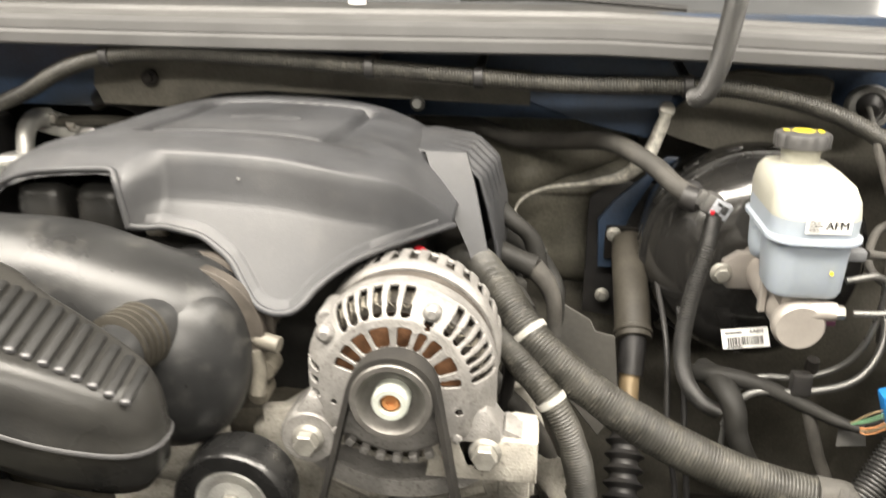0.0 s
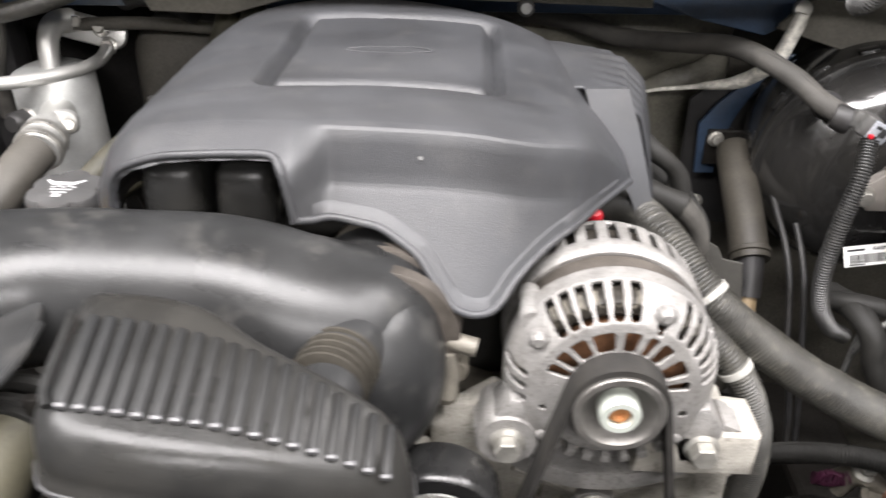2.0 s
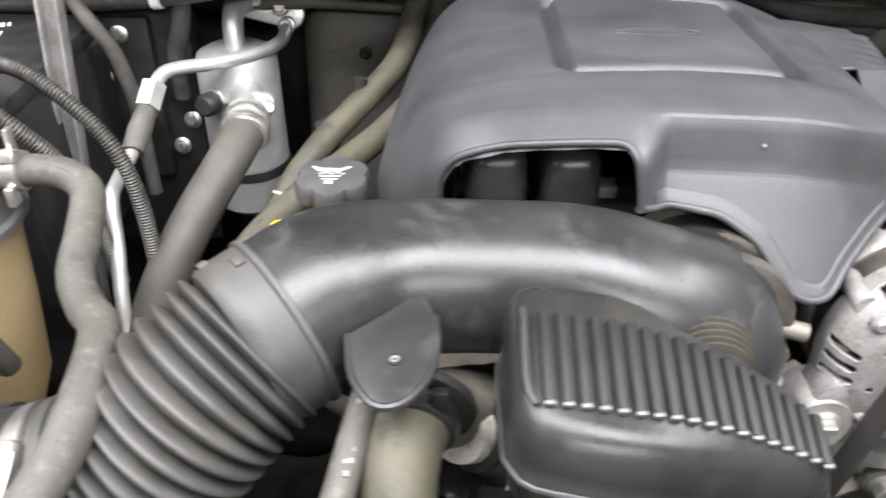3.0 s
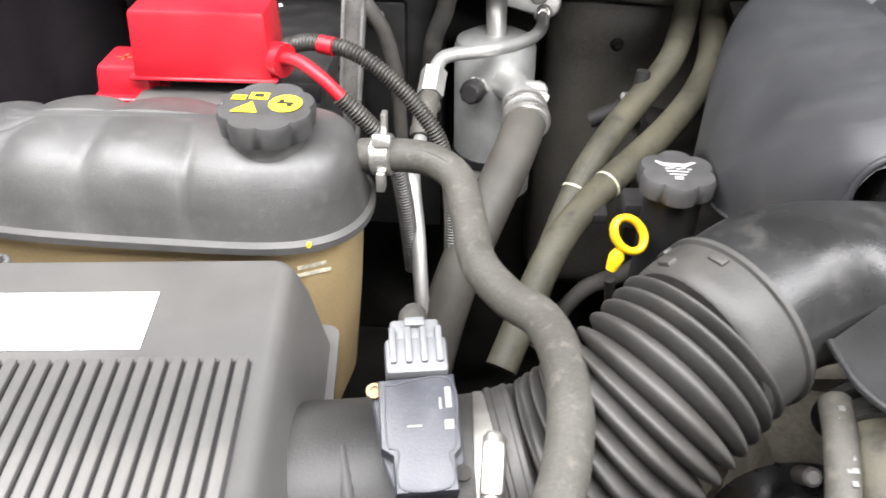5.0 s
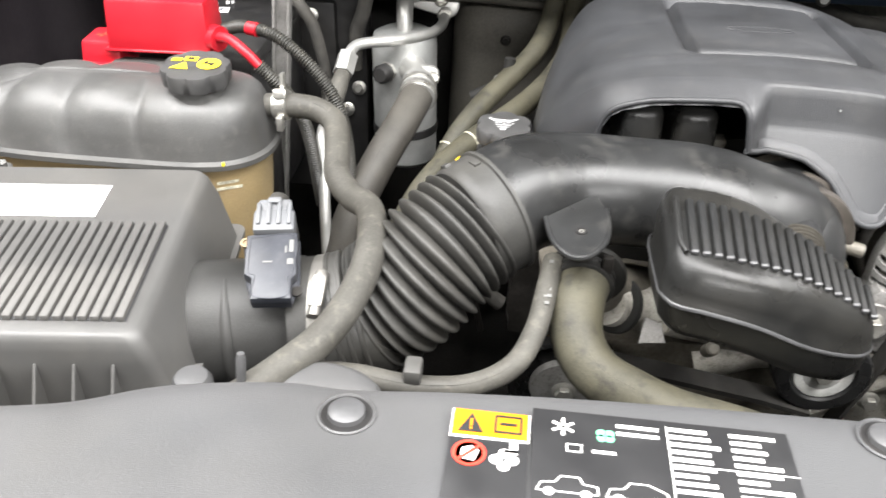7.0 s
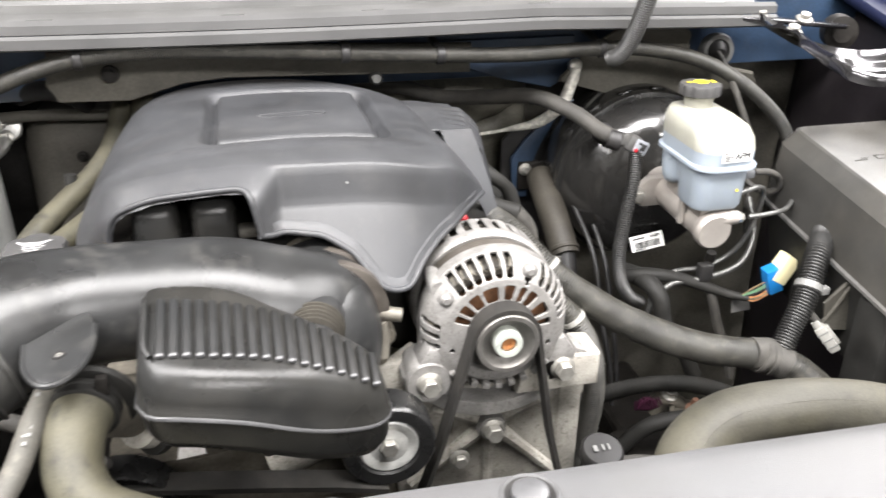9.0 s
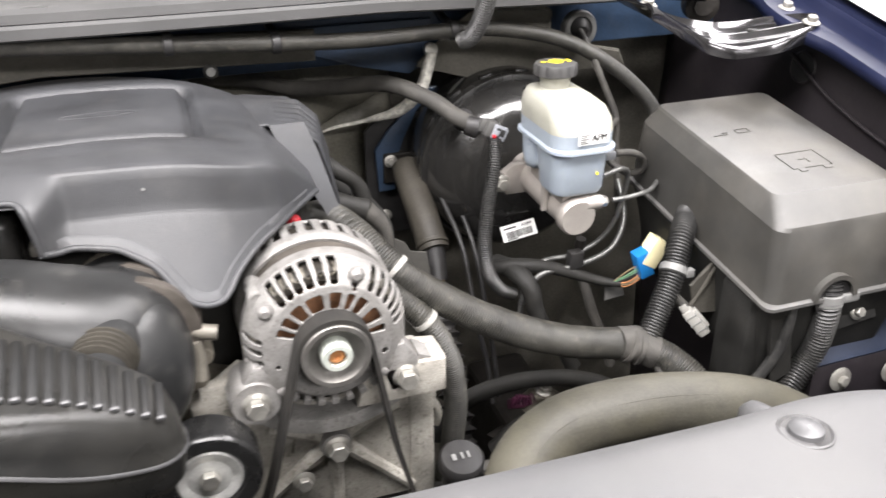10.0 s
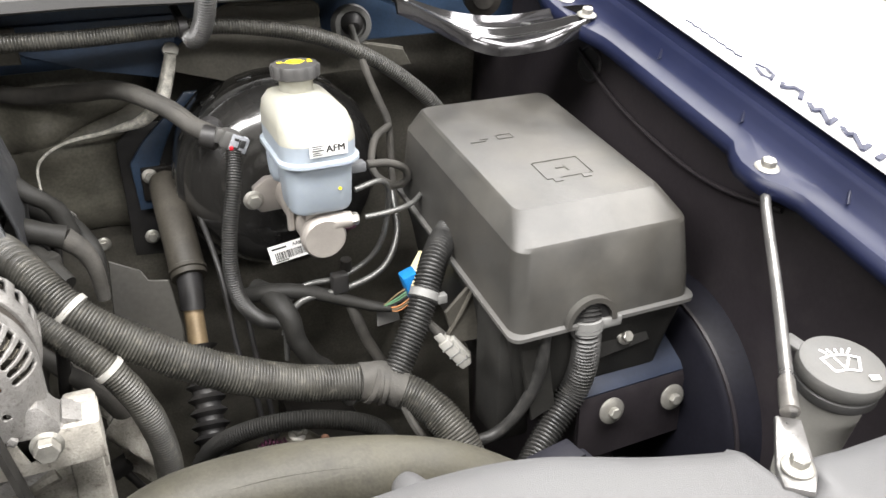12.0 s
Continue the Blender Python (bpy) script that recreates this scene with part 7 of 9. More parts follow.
part("collar", lathe([(0.0135, 0), (0.0155, 0.001), (0.0155, 0.012), (0.0135, 0.013)], (0.4045, 0.508, 1.098), (0, 0.1, 1), 24), M_GREYTIE, fcl)
part("tail", rbox(0.022, 0.008, 0.010, 0.0015, m=Matrix.Translation((0.426, 0.503, 1.105))), M_GREYTIE, fcl)
hose("fuse_box_lead", [(0.365, 0.512, 1.125), (0.362, 0.508, 1.08), (0.352, 0.51, 1.04), (0.33, 0.52, 1.0), (0.30, 0.53, 0.985)], 0.0058, M_CONDUIT_DARK, "taped black lead below the fuse box", "wiring lead", 12, wobble=0.1)
bc = thing("blue_connector", (0.318, 0.71, 1.06), "open blue and cream wiring connector with loose orange wires", "connector")
part("blue_half", rbox(0.018, 0.018, 0.034, 0.002, m=Matrix.Translation((0.316, 0.705, 1.062)) @ Matrix.Rotation(radians(-18), 4, "Y")), M_BLUE, bc, "bright blue half")
part("cream_half", rbox(0.022, 0.020, 0.036, 0.002, m=Matrix.Translation((0.328, 0.705, 1.076)) @ Matrix.Rotation(radians(30), 4, "Y")), M_CREAM, bc, "cream half")
for k in range(7):
    part("wire", tube([(0.287, 0.716, 1.032 + 0.0008 * k), (0.300, 0.708 - 0.001 * (k % 3), 1.031 + 0.0036 * k), (0.314, 0.703, 1.042 + 0.0034 * k)], 0.0008, 6), (M_COPPERWIRE, M_BRASS, M_COPPERWIRE, M_BLACK, M_GREENWIRE, M_GREENWIRE, M_BRASS)[k], bc)
part("tape_flag", prism([(-0.013, -0.012), (0.014, -0.010), (0.012, 0.009), (-0.011, 0.011)], 0.0012, 0.0004, 1, Matrix.Translation((0.294, 0.728, 1.018)) @ Matrix.Rotation(radians(70), 4, "X")), M_CAP_GREY, bc, "loose flap of grey tape")
wc = thing("white_connector", (0.311, 0.592, 1.045), "dusty white taped connector", "connector")
wcm = look((0.300, 0.597, 1.067), (0.331, 0.583, 1.028))
part("plug", moved(join(rbox(0.017, 0.012, 0.036, 0.002, m=Matrix.Translation((0, 0, -0.024))), rbox(0.012, 0.009, 0.012, 0.002, m=Matrix.Translation((0, 0, -0.003))), rbox(0.008, 0.004, 0.026, 0.001, m=Matrix.Translation((0, 0.007, -0.024)))), wcm), M_TIE, wc)
for k in range(3):
    part("groove", moved(rbox(0.0180, 0.0130, 0.0016, 0.0003, m=Matrix.Translation((0, 0, -0.014 - 0.010 * k))), wcm), M_GREYTIE, wc)
part("lead", tube([(0.302, 0.596, 1.066), (0.292, 0.602, 1.078), (0.286, 0.612, 1.082)], [0.0055, 0.0045, 0.004], 10), M_TAPE, wc)

# ---- fender, rail, hinge, rod, washer filler ----
def rail_z(y):
    return 1.150 + 0.217 * y


fender = thing("front_fender", (0.62, 0.5, 1.1), "dark blue painted front fender with its inner flange", "fender")
YS = [-0.05 + 1.10 * k / 80 for k in range(81)]


def rail_inner(y):
    bolt = 0.016 * math.exp(-((y - 0.462) / 0.030) ** 4) + 0.012 * math.exp(-((y - 0.775) / 0.055) ** 4)
    return 0.532 - bolt


rows = []
for y in YS:
    z = rail_z(y)
    xi = rail_inner(y)
    rows.append([(xi - 0.001, y, z - 0.012), (xi, y, z - 0.003), (xi + 0.003, y, z), (xi + 0.020, y, z + 0.001), (0.557, y, z + 0.003), (0.563, y, z + 0.009), (0.566, y, z + 0.016), (0.568, y, z + 0.019), (0.571, y, z + 0.020), (0.573, y, z + 0.024), (0.577, y, z + 0.025), (0.73, y, z - 0.006), (0.79, y, z - 0.04), (0.82, y, z - 0.12), (0.83, y, z - 0.4)])
n = len(rows[0])
bm = bm_of([p for r in rows for p in r], [(i * n + j, (i + 1) * n + j, (i + 1) * n + j + 1, i * n + j + 1) for i in range(len(rows) - 1) for j in range(n - 1)])
solid(part("skin", bm, M_FENDER, fender), 0.0015, -1)
for y in (0.644, 0.520, 0.395):
    part("flange_tab", prism([(-0.008, 0), (0.008, 0), (0.006, 0.014)], 0.002, 0.0004, 1, Matrix.Translation((0.560, y, rail_z(y) + 0.004)) @ Matrix.Rotation(radians(60), 4, "X") @ Matrix.Rotation(radians(20), 4, "Y")), M_PAINT, fender)
for at in ((0.543, 0.800, 1.325), (0.537, 0.748, 1.3185), (0.533, 0.458, 1.2505)):
    hexbolt(at, (0, -0.2, 1), fender, 0.0062, 0.0105)
west = thing("front_fender", (-1.12, 0.5, 1.1), "dark blue painted front fender beside the battery", "fender")
part("skin", sheet(lambda u, v: (-1.06 - 0.20 * u, -0.05 + 1.1 * v, 1.19 + 0.18 * v + 0.03 * math.sin(u * 3) - 0.1 * max(0, u - 0.7)), 10, 20), M_PAINT, west)
fab = thing("fender_cover", (0.78, 0.5, 1.2), "white fender cover sheet with dark printed letters draped over the fender", "fender cover")


def fab_z(x, y):
    u = (x - 0.572) / 0.60
    return rail_z(y) + 0.037 - 0.062 * u - 0.75 * max(0.0, u - 0.62) ** 1.5


def fab_fn(u, v):
    y = -0.3 + 1.6 * v
    x = 0.572 + 0.60 * u
    return (x, y, fab_z(x, y) + 0.002 * u * noise.noise((x * 8, y * 6, 0)))


solid(part("sheet", sheet(fab_fn, 30, 60), M_FABRIC, fab), 0.002, -1)


def print_stroke(pts, w):
    """A printed line over the cover through points of x and y."""
    out = []
    for (ax, ay), (bx, by) in zip(pts, pts[1:]):
        l = math.hypot(bx - ax, by - ay)
        nx, ny = -(by - ay) / l * w / 2, (bx - ax) / l * w / 2
        ex, ey = (bx - ax) / l * w / 3, (by - ay) / l * w / 3
        ring = [(ax - ex + nx, ay - ey + ny), (bx + ex + nx, by + ey + ny), (bx + ex - nx, by + ey - ny), (ax - ex - nx, ay - ey - ny)]
        out.append(loft([[Vector((x, y, fab_z(x, y) + h)) for x, y in ring] for h in (0.0016, 0.0032)]))
    return join(*out)


PRINTS = [([(0.5875 + 0.0028 * (k % 2), 0.648 - 0.0062 * k) for k in range(14)], 0.0018), ([(0.595, 0.553), (0.600, 0.545), (0.597, 0.532), (0.587, 0.524), (0.584, 0.532), (0.589, 0.546)], 0.0030),
          ([(0.594, 0.517), (0.587, 0.510), (0.600, 0.508), (0.601, 0.500), (0.588, 0.489)], 0.0045), ([(0.590, 0.480), (0.584, 0.469), (0.594, 0.470), (0.580, 0.448), (0.594, 0.454)], 0.0045),
          ([(0.588, 0.440), (0.583, 0.430), (0.590, 0.430), (0.576, 0.408), (0.589, 0.413)], 0.0045), ([(0.578, 0.394), (0.589, 0.398)], 0.0050), ([(0.586, 0.386), (0.578, 0.376), (0.586, 0.368)], 0.0045)]
for pts, w in PRINTS:
    part("print_mark", print_stroke(pts, w), M_PRINT, fab, "dark printed mark")


def hinge_section(rows):
    """The hinge arm swept along its bend from rows of (offset across, height)."""
    mid = [(0.308, 0.770, 1.356), (0.345, 0.788, 1.338), (0.382, 0.800, 1.320), (0.420, 0.803, 1.305), (0.458, 0.793, 1.299), (0.495, 0.772, 1.306), (0.528, 0.752, 1.315), (0.540, 0.744, 1.3175)]
    ps, _, _ = catmull(mid, [0] * len(mid), 48)
    out = []
    for k, p in enumerate(ps):
        t = (ps[min(47, k + 1)] - ps[max(0, k - 1)])
        nrm = Vector((-t.y, t.x, 0)).normalized()
        w = (1.0 + 0.35 * math.exp(-((k - 36) / 9) ** 2)) * (1 - 0.75 * max(0.0, (k - 38) / 9) ** 2)
        out.append([p - nrm * a * w + Vector((0, 0, h)) for a, h in rows])
    return loft(out)


hinge = part("hinge", hinge_section([(-0.027, 0.010), (-0.024, 0.011), (-0.021, 0.006), (-0.016, 0.000), (-0.010, -0.001), (-0.005, 0.002), (0.000, 0.005), (0.005, 0.004), (0.010, -0.001), (0.016, -0.002), (0.021, 0.000), (0.026, -0.002), (0.029, -0.008), (0.030, -0.018), (0.028, -0.018), (0.026, -0.008), (0.020, -0.004), (0.0, -0.002), (-0.020, -0.003), (-0.026, 0.004)]), M_HINGE, hood, "glossy dark plated steel hinge arm", smooth=60)
part("slot", rbox(0.018, 0.008, 0.002, 0.0008, m=Matrix.Translation((0.485, 0.779, 1.3075)) @ Matrix.Rotation(radians(-40), 4, "Z")), M_INK, hinge, "dark oval slot")
part("pivot", lathe([(0.022, 0), (0.022, 0.02), (0.012, 0.022), (0.012, 0.026)], (0.485, 0.90, 1.318), (-0.3, -1, 0), 28), M_DEEP, hinge)
part("upper_arm", rbox(0.17, 0.026, 0.006, 0.002, m=Matrix.Translation((0.385, 0.872, 1.339)) @ Matrix.Rotation(radians(6), 4, "Y")), M_HINGE, hinge)
for at in ((0.348, 0.872, 1.347), (0.410, 0.868, 1.341), (0.338, 0.786, 1.345)):
    hexbolt(at, (0, -0.3, 1), hinge, 0.007, 0.011)

rod = thing("support_rod", (0.44, 0.32, 1.19), "bright steel brace rod from the fender flange to the radiator support", "brace rod")
part("rod", tube([(0.527, 0.446, 1.238), (0.514, 0.434, 1.232), (0.445, 0.343, 1.215), (0.376, 0.254, 1.197)], [0.0046, 0.0041, 0.0040, 0.0044], 16), M_ROD, rod)
part("rod_sleeve", tube([(0.392, 0.275, 1.201), (0.384, 0.265, 1.199), (0.376, 0.254, 1.197)], [0.0052, 0.0056, 0.0060], 14), M_PULLEY, rod, "dull dark rod end")
part("upper_end", rbox(0.022, 0.022, 0.008, 0.002, m=Matrix.Translation((0.529, 0.449, 1.239))), M_PAINT, rod)
part("lower_end", prism([(-0.008, -0.034), (0.008, -0.034), (0.0108, -0.018), (0.0075, 0.028), (-0.0075, 0.028), (-0.0108, -0.018)], 0.006, 0.002, 2, Matrix.Translation((0.357, 0.231, 1.189)) @ Matrix.Rotation(radians(-38), 4, "Z")), M_ROD, rod)
hexbolt((0.346, 0.217, 1.196), (0, -0.1, 1), rod, 0.0054, 0.0092)
wash = thing("washer_filler", (0.47, 0.28, 1.05), "washer fluid filler neck with a flat grey cap", "washer filler")
WC = (0.449, 0.284, 1.184)
part("neck", lathe([(0.016, -0.10), (0.021, -0.05), (0.0235, -0.006), (0.025, -0.004)], WC, (0, -0.15, 1), 32), M_TIE, wash, "white filler neck")
part("collar", lathe([(0.0262, -0.012), (0.0275, -0.010), (0.0275, -0.004), (0.0262, -0.003)], WC, (0, -0.15, 1), 40), M_CAP, wash)
wcap = part("cap", lathe([(0.0275, -0.002), (0.0285, 0.0), (0.0285, 0.006), (0.0272, 0.0085), (0.0250, 0.0092), (0.0, 0.0096)], WC, (0, -0.15, 1), 48), M_CAP_GREY, wash, "flat grey filler cap with white print")
part("finger_tab", rbox(0.012, 0.022, 0.004, 0.0018, m=Matrix.Translation((0.437, 0.312, 1.193))), M_CAP_GREY, wash)
wm = Matrix.Translation((0.448, 0.2825, 1.1938)) @ Matrix.Rotation(radians(-20), 4, "Z") @ Matrix.Rotation(radians(8.5), 4, "X")
def stroke(a, b, w=0.0013):
    l = math.hypot(b[0] - a[0], b[1] - a[1])
    return moved(rbox(l + w * 0.6, w, 0.0004, 0, m=Matrix.Rotation(math.atan2(b[1] - a[1], b[0] - a[0]), 4, "Z")), wm @ Matrix.Translation(((a[0] + b[0]) / 2, (a[1] + b[1]) / 2, 0)))


SCREEN = [(-0.008, -0.008), (-0.0125, 0.004), (-0.006, 0.0065), (0.0, 0.0072), (0.006, 0.0065), (0.0125, 0.004), (0.008, -0.008), (0.0, -0.0065), (-0.008, -0.008)]
marks = [stroke(a, b) for a, b in zip(SCREEN, SCREEN[1:])] + [stroke((0.0, -0.006), (0.0055, 0.0035)), stroke((0.0, -0.006), (-0.0035, 0.0045), 0.0010)]
marks += [stroke((q * 0.0035, 0.0088), (q * 0.0050, 0.0125), 0.0012) for q in (-2, -1, 0, 1, 2)]
part("print", join(*marks), M_WHITE, wcap)
part("book_mark", join(stroke((0.012, -0.013), (0.017, -0.013)), stroke((0.012, -0.016), (0.017, -0.016)), stroke((0.012, -0.013), (0.012, -0.016)), stroke((0.017, -0.013), (0.017, -0.016)), stroke((0.0145, -0.013), (0.0145, -0.016), 0.0008)), M_WHITE, wcap)
rail = thing("core_support", (0.48, 0.49, 0.95), "dark blue painted support plate with two washered bolts", "support plate")
part("plate", loft([[Vector((x, y + 0.02 * (x - 0.46), z)) for y, z in ((0.580, 1.056), (0.580, 1.062), (0.513, 1.027), (0.508, 1.021), (0.509, 1.017), (0.517, 1.021))] for x in (0.403, 0.406, 0.44, 0.50, 0.532, 0.536)]), M_PAINT_DULL, rail, "blue sloping top", smooth=30)
# face and side in black: their shade below the lit top, put into the colour
part("face", loft([[Vector((x, y + 0.02 * (x - 0.46), z)) for y, z in ((0.5075, 1.020), (0.504, 1.012), (0.502, 0.950), (0.507, 0.950), (0.509, 1.016))] for x in (0.403, 0.406, 0.44, 0.50, 0.532, 0.536)]), M_LINER, rail, smooth=30)
part("side_return", prism([(0.0, 0.0), (0.075, 0.03), (0.075, -0.08), (0.0, -0.08)], 0.003, 0.0006, 1, Matrix(((0, 0, 1, 0.402), (1, 0, 0, 0.505), (0, 1, 0, 1.025), (0, 0, 0, 1)))), M_LINER, rail)
for at in ((0.434, 0.496, 1.007), (0.508, 0.500, 0.998)):
    hexbolt(at, (0, -1, 0.15), rail, 0.0058, 0.0135)
arch = thing("wheel_arch", (0.56, 0.62, 0.9), "dark blue painted wheel arch bulge", "wheel arch")
part("bulge", lathe([(0.150, 0), (0.142, 0.020), (0.135, 0.044), (0.131, 0.050), (0.122, 0.054), (0, 0.058)], (0.580, 0.560, 0.950), (-1, 0, 0), 64), M_ARCH, arch)
part("rim_lip", lathe([(0.1345, 0.0), (0.1365, 0.0015), (0.1355, 0.004), (0.133, 0.004)], (0.534, 0.560, 0.950), (-1, 0, 0), 64, cap=False), M_LINER, arch)
low = thing("radiator_side_bracket", (0.31, 0.30, 0.75), "dark steel bracket with a pale clip beside the radiator", "bracket")
part("post", rbox(0.022, 0.030, 0.36, 0.003, m=Matrix.Translation((0.322, 0.385, 0.870))), M_ARCH, low)
part("bar", rbox(0.058, 0.024, 0.014, 0.002, m=Matrix.Translation((0.306, 0.378, 1.070)) @ Matrix.Rotation(radians(8), 4, "Z")), M_ARCH, low)
part("lid", rbox(0.040, 0.022, 0.005, 0.001, m=Matrix.Translation((0.304, 0.386, 1.082)) @ Matrix.Rotation(radians(10), 4, "Z")), M_ARCH, low)
part("pin", tube([(0.286, 0.368, 1.078), (0.298, 0.370, 1.081), (0.316, 0.372, 1.085)], 0.0010, 8), M_PIPE, low, "dull steel pin")
for k, (hy, hz, hr) in enumerate(((0.780, 1.255, 0.017), (0.330, 1.075, 0.008), (0.300, 1.165, 0.005), (0.62, 1.16, 0.006))):
    hole = thing("drain_hole", (0.575, hy, hz), "round hole in the inner fender panel, its shade drawn as a black disc", "hole", "fender holes")
    part("rim", lathe([(hr * 1.25, 0.0), (hr * 1.1, 0.0016), (hr, 0.0008)], (0.5665, hy, hz), (-1, -0.1, 0.1), 24, cap=False), M_LINER, hole)
    # solid black disc in place of an opening, for the dark inside it
    part("void", lathe([(hr * 1.02, 0.0), (hr, 0.0010), (0, 0.0010)], (0.5665, hy, hz), (-1, -0.1, 0.1), 24), M_INK, hole)
cr = thing("fender_seam", (0.565, 0.5, 1.2), "pressed seam bead along the inner fender", "seam")
part("bead", tube([(0.563, 0.80, 1.268), (0.561, 0.72, 1.232), (0.560, 0.62, 1.206), (0.560, 0.54, 1.198), (0.562, 0.46, 1.206)], 0.0026, 10), M_LINER, cr)

# ---- front shroud ----
shroud = thing("radiator_shroud", (-0.25, 0.15, 1.18), "satin dark grey plastic radiator cover with push pins and labels", "radiator cover")


def shroud_z(x):
    return spline([(-1.1, 1.20), (-0.85, 1.225), (-0.6, 1.240), (-0.25, 1.240), (-0.16, 1.236), (0.128, 1.216), (0.36, 1.188), (0.6, 1.165)], x)


def shroud_back(x):
    return spline([(-1.1, 0.205), (-0.85, 0.205), (-0.78, 0.207), (-0.72, 0.214), (-0.67, 0.231), (-0.60, 0.240), (-0.565, 0.238), (-0.50, 0.243), (-0.40, 0.248), (-0.2, 0.253), (0.0, 0.262), (0.10, 0.268), (0.17, 0.276), (0.22, 0.274), (0.28, 0.258), (0.325, 0.250), (0.334, 0.248), (0.339, 0.216), (0.350, 0.206), (0.359, 0.214), (0.365, 0.228), (0.40, 0.231), (0.43, 0.233), (0.6, 0.245)], x)


def shroud_fn(u, v):
    x = -1.1 + 1.7 * u
    yb = shroud_back(x)
    if v < 0.06:
        return (x, yb - 0.0015 * (1 - v / 0.06), shroud_z(x) - 0.020 * (1 - v / 0.06) - 0.003)
    w = (v - 0.06) / 0.94
    y = yb - w * (yb + 0.03)
    edge = 0.003 * math.exp(-w * 30)
    dome = 0.006 * math.sin(min(1, w * 1.2) * math.pi) - 0.05 * max(0.0, w - 0.75) ** 1.5
    return (x, y, shroud_z(x) - edge + dome * 0.5)


solid(part("panel", sheet(shroud_fn, 440, 36), M_SHROUD, shroud, smooth=45), 0.003, 1)
for px, py in ((-0.560, 0.213), (-0.270, 0.232), (-0.164, 0.232), (0.129, 0.240)):
    pz = shroud_z(px) + 0.0005
    pin = part("push_pin", lathe([(0.0158, 0.0006), (0.0162, 0.0016), (0.0150, 0.0022), (0.0138, 0.0008)], (px, py, pz), (0, 0.02, 1), 40), M_SHROUD, shroud, "round push pin seat")
    # flat black disc: shade of the pin's recess put into the colour
    part("recess", lathe([(0.0140, 0.0), (0.0140, 0.0010), (0, 0.0010)], (px, py, pz), (0, 0.02, 1), 36), M_BLACK, pin, "black disc standing for the shaded gap round the pin")
    part("head", lathe([(0.0096, 0), (0.0104, 0.001), (0.0100, 0.0040), (0.0072, 0.0056), (0, 0.0060)], (px, py, pz), (0, 0.02, 1), 28), M_PIN, pin)
hs = thing("hose_stand", (0.155, 0.283, 1.16), "grey plastic radiator tank top", "radiator tank")
part("dome", lathe([(0.05, 0), (0.048, 0.010), (0.040, 0.018), (0.022, 0.023), (0, 0.024)], (0.160, 0.287, 1.156), (0, 0, 1), 32, squash=(0.85, 0.30)), M_SHROUD, hs)
tl = thing("radiator_tank_edge", (-0.62, 0.27, 1.15), "grey plastic edge of the radiator tank behind the cover", "radiator tank")
part("edge", lathe([(0.046, -0.03), (0.045, -0.006), (0.040, 0.000), (0.028, 0.0045), (0.010, 0.006), (0, 0.006)], (-0.598, 0.283, 1.1965), (0, -0.05, 1), 40, squash=(1.0, 0.5)), M_SHROUD, tl)
part("end_knob", lathe([(0.013, -0.03), (0.0125, -0.004), (0.010, 0.0005), (0.005, 0.002), (0, 0.002)], (-0.6665, 0.259, 1.2150), (0, -0.05, 1), 28), M_SHROUD, tl)
part("clip_post", lathe([(0.0032, -0.03), (0.0032, 0.016), (0.0022, 0.020), (0.0010, 0.020)], (-0.6388, 0.2685, 1.2075), (0.05, 0.1, 1), 12), M_SHROUD, tl)

LM = Matrix.Translation((-0.4825, 0.2020, 1.2437)) @ Matrix.Rotation(radians(-1.0), 4, "Z")
SZ = 0.0022
warn = thing("warning_label", (-0.4825, 0.2065, 1.243), "orange and black warning label stuck to the radiator cover", "label")
part("film", moved(rbox(0.041, 0.070, 0.0008, 0.0003, m=Matrix.Translation((0, -0.018, 0.0))), LM @ Matrix.Translation((0, 0, SZ))), M_LABELBLACK, warn)
part("border", bars([(0, 0.008, 0.0415, 0.0205)], LM @ Matrix.Translation((0, 0, SZ + 0.0006))), M_WHITE, warn)
part("orange_field", bars([(0, 0.0085, 0.040, 0.0185)], LM @ Matrix.Translation((0, 0, SZ + 0.0011))), M_LABELORANGE, warn)
part("triangle", prism([(-0.0165, 0.0015), (-0.0035, 0.0015), (-0.010, 0.0150)], 0.0004, 0, m=LM @ Matrix.Translation((0, 0, SZ + 0.0016))), M_INK, warn)
part("exclamation", bars([(-0.010, 0.0075, 0.0014, 0.0055), (-0.010, 0.0033, 0.0014, 0.0014)], LM @ Matrix.Translation((0, 0, SZ + 0.0021))), M_LABELORANGE, warn)
part("book_outline", bars([(0.0095, 0.0145, 0.014, 0.0012), (0.0095, 0.0030, 0.014, 0.0012), (0.0028, 0.0088, 0.0012, 0.0115), (0.0162, 0.0088, 0.0012, 0.0115), (0.0095, 0.0090, 0.009, 0.0016)], LM @ Matrix.Translation((0, 0, SZ + 0.0016))), M_INK, warn)
part("ban_ring", moved(lathe([(0.0088, 0), (0.0088, 0.0004), (0.0070, 0.0004), (0.0070, 0)], seg=32), LM @ Matrix.Translation((-0.0095, -0.0125, SZ + 0.0006))), M_LABELRED, warn)
part("ban_mark", moved(prism([(-0.004, -0.004), (0.003, -0.005), (0.005, 0.002), (0.001, 0.005), (-0.004, 0.003)], 0.0004, 0), LM @ Matrix.Translation((-0.0095, -0.0125, SZ + 0.0006))), M_WHITE, warn)
part("ban_bar", moved(rbox(0.0145, 0.0018, 0.0004, 0, m=Matrix.Rotation(radians(45), 4, "Z")), LM @ Matrix.Translation((-0.0095, -0.0125, SZ + 0.0012))), M_LABELRED, warn)
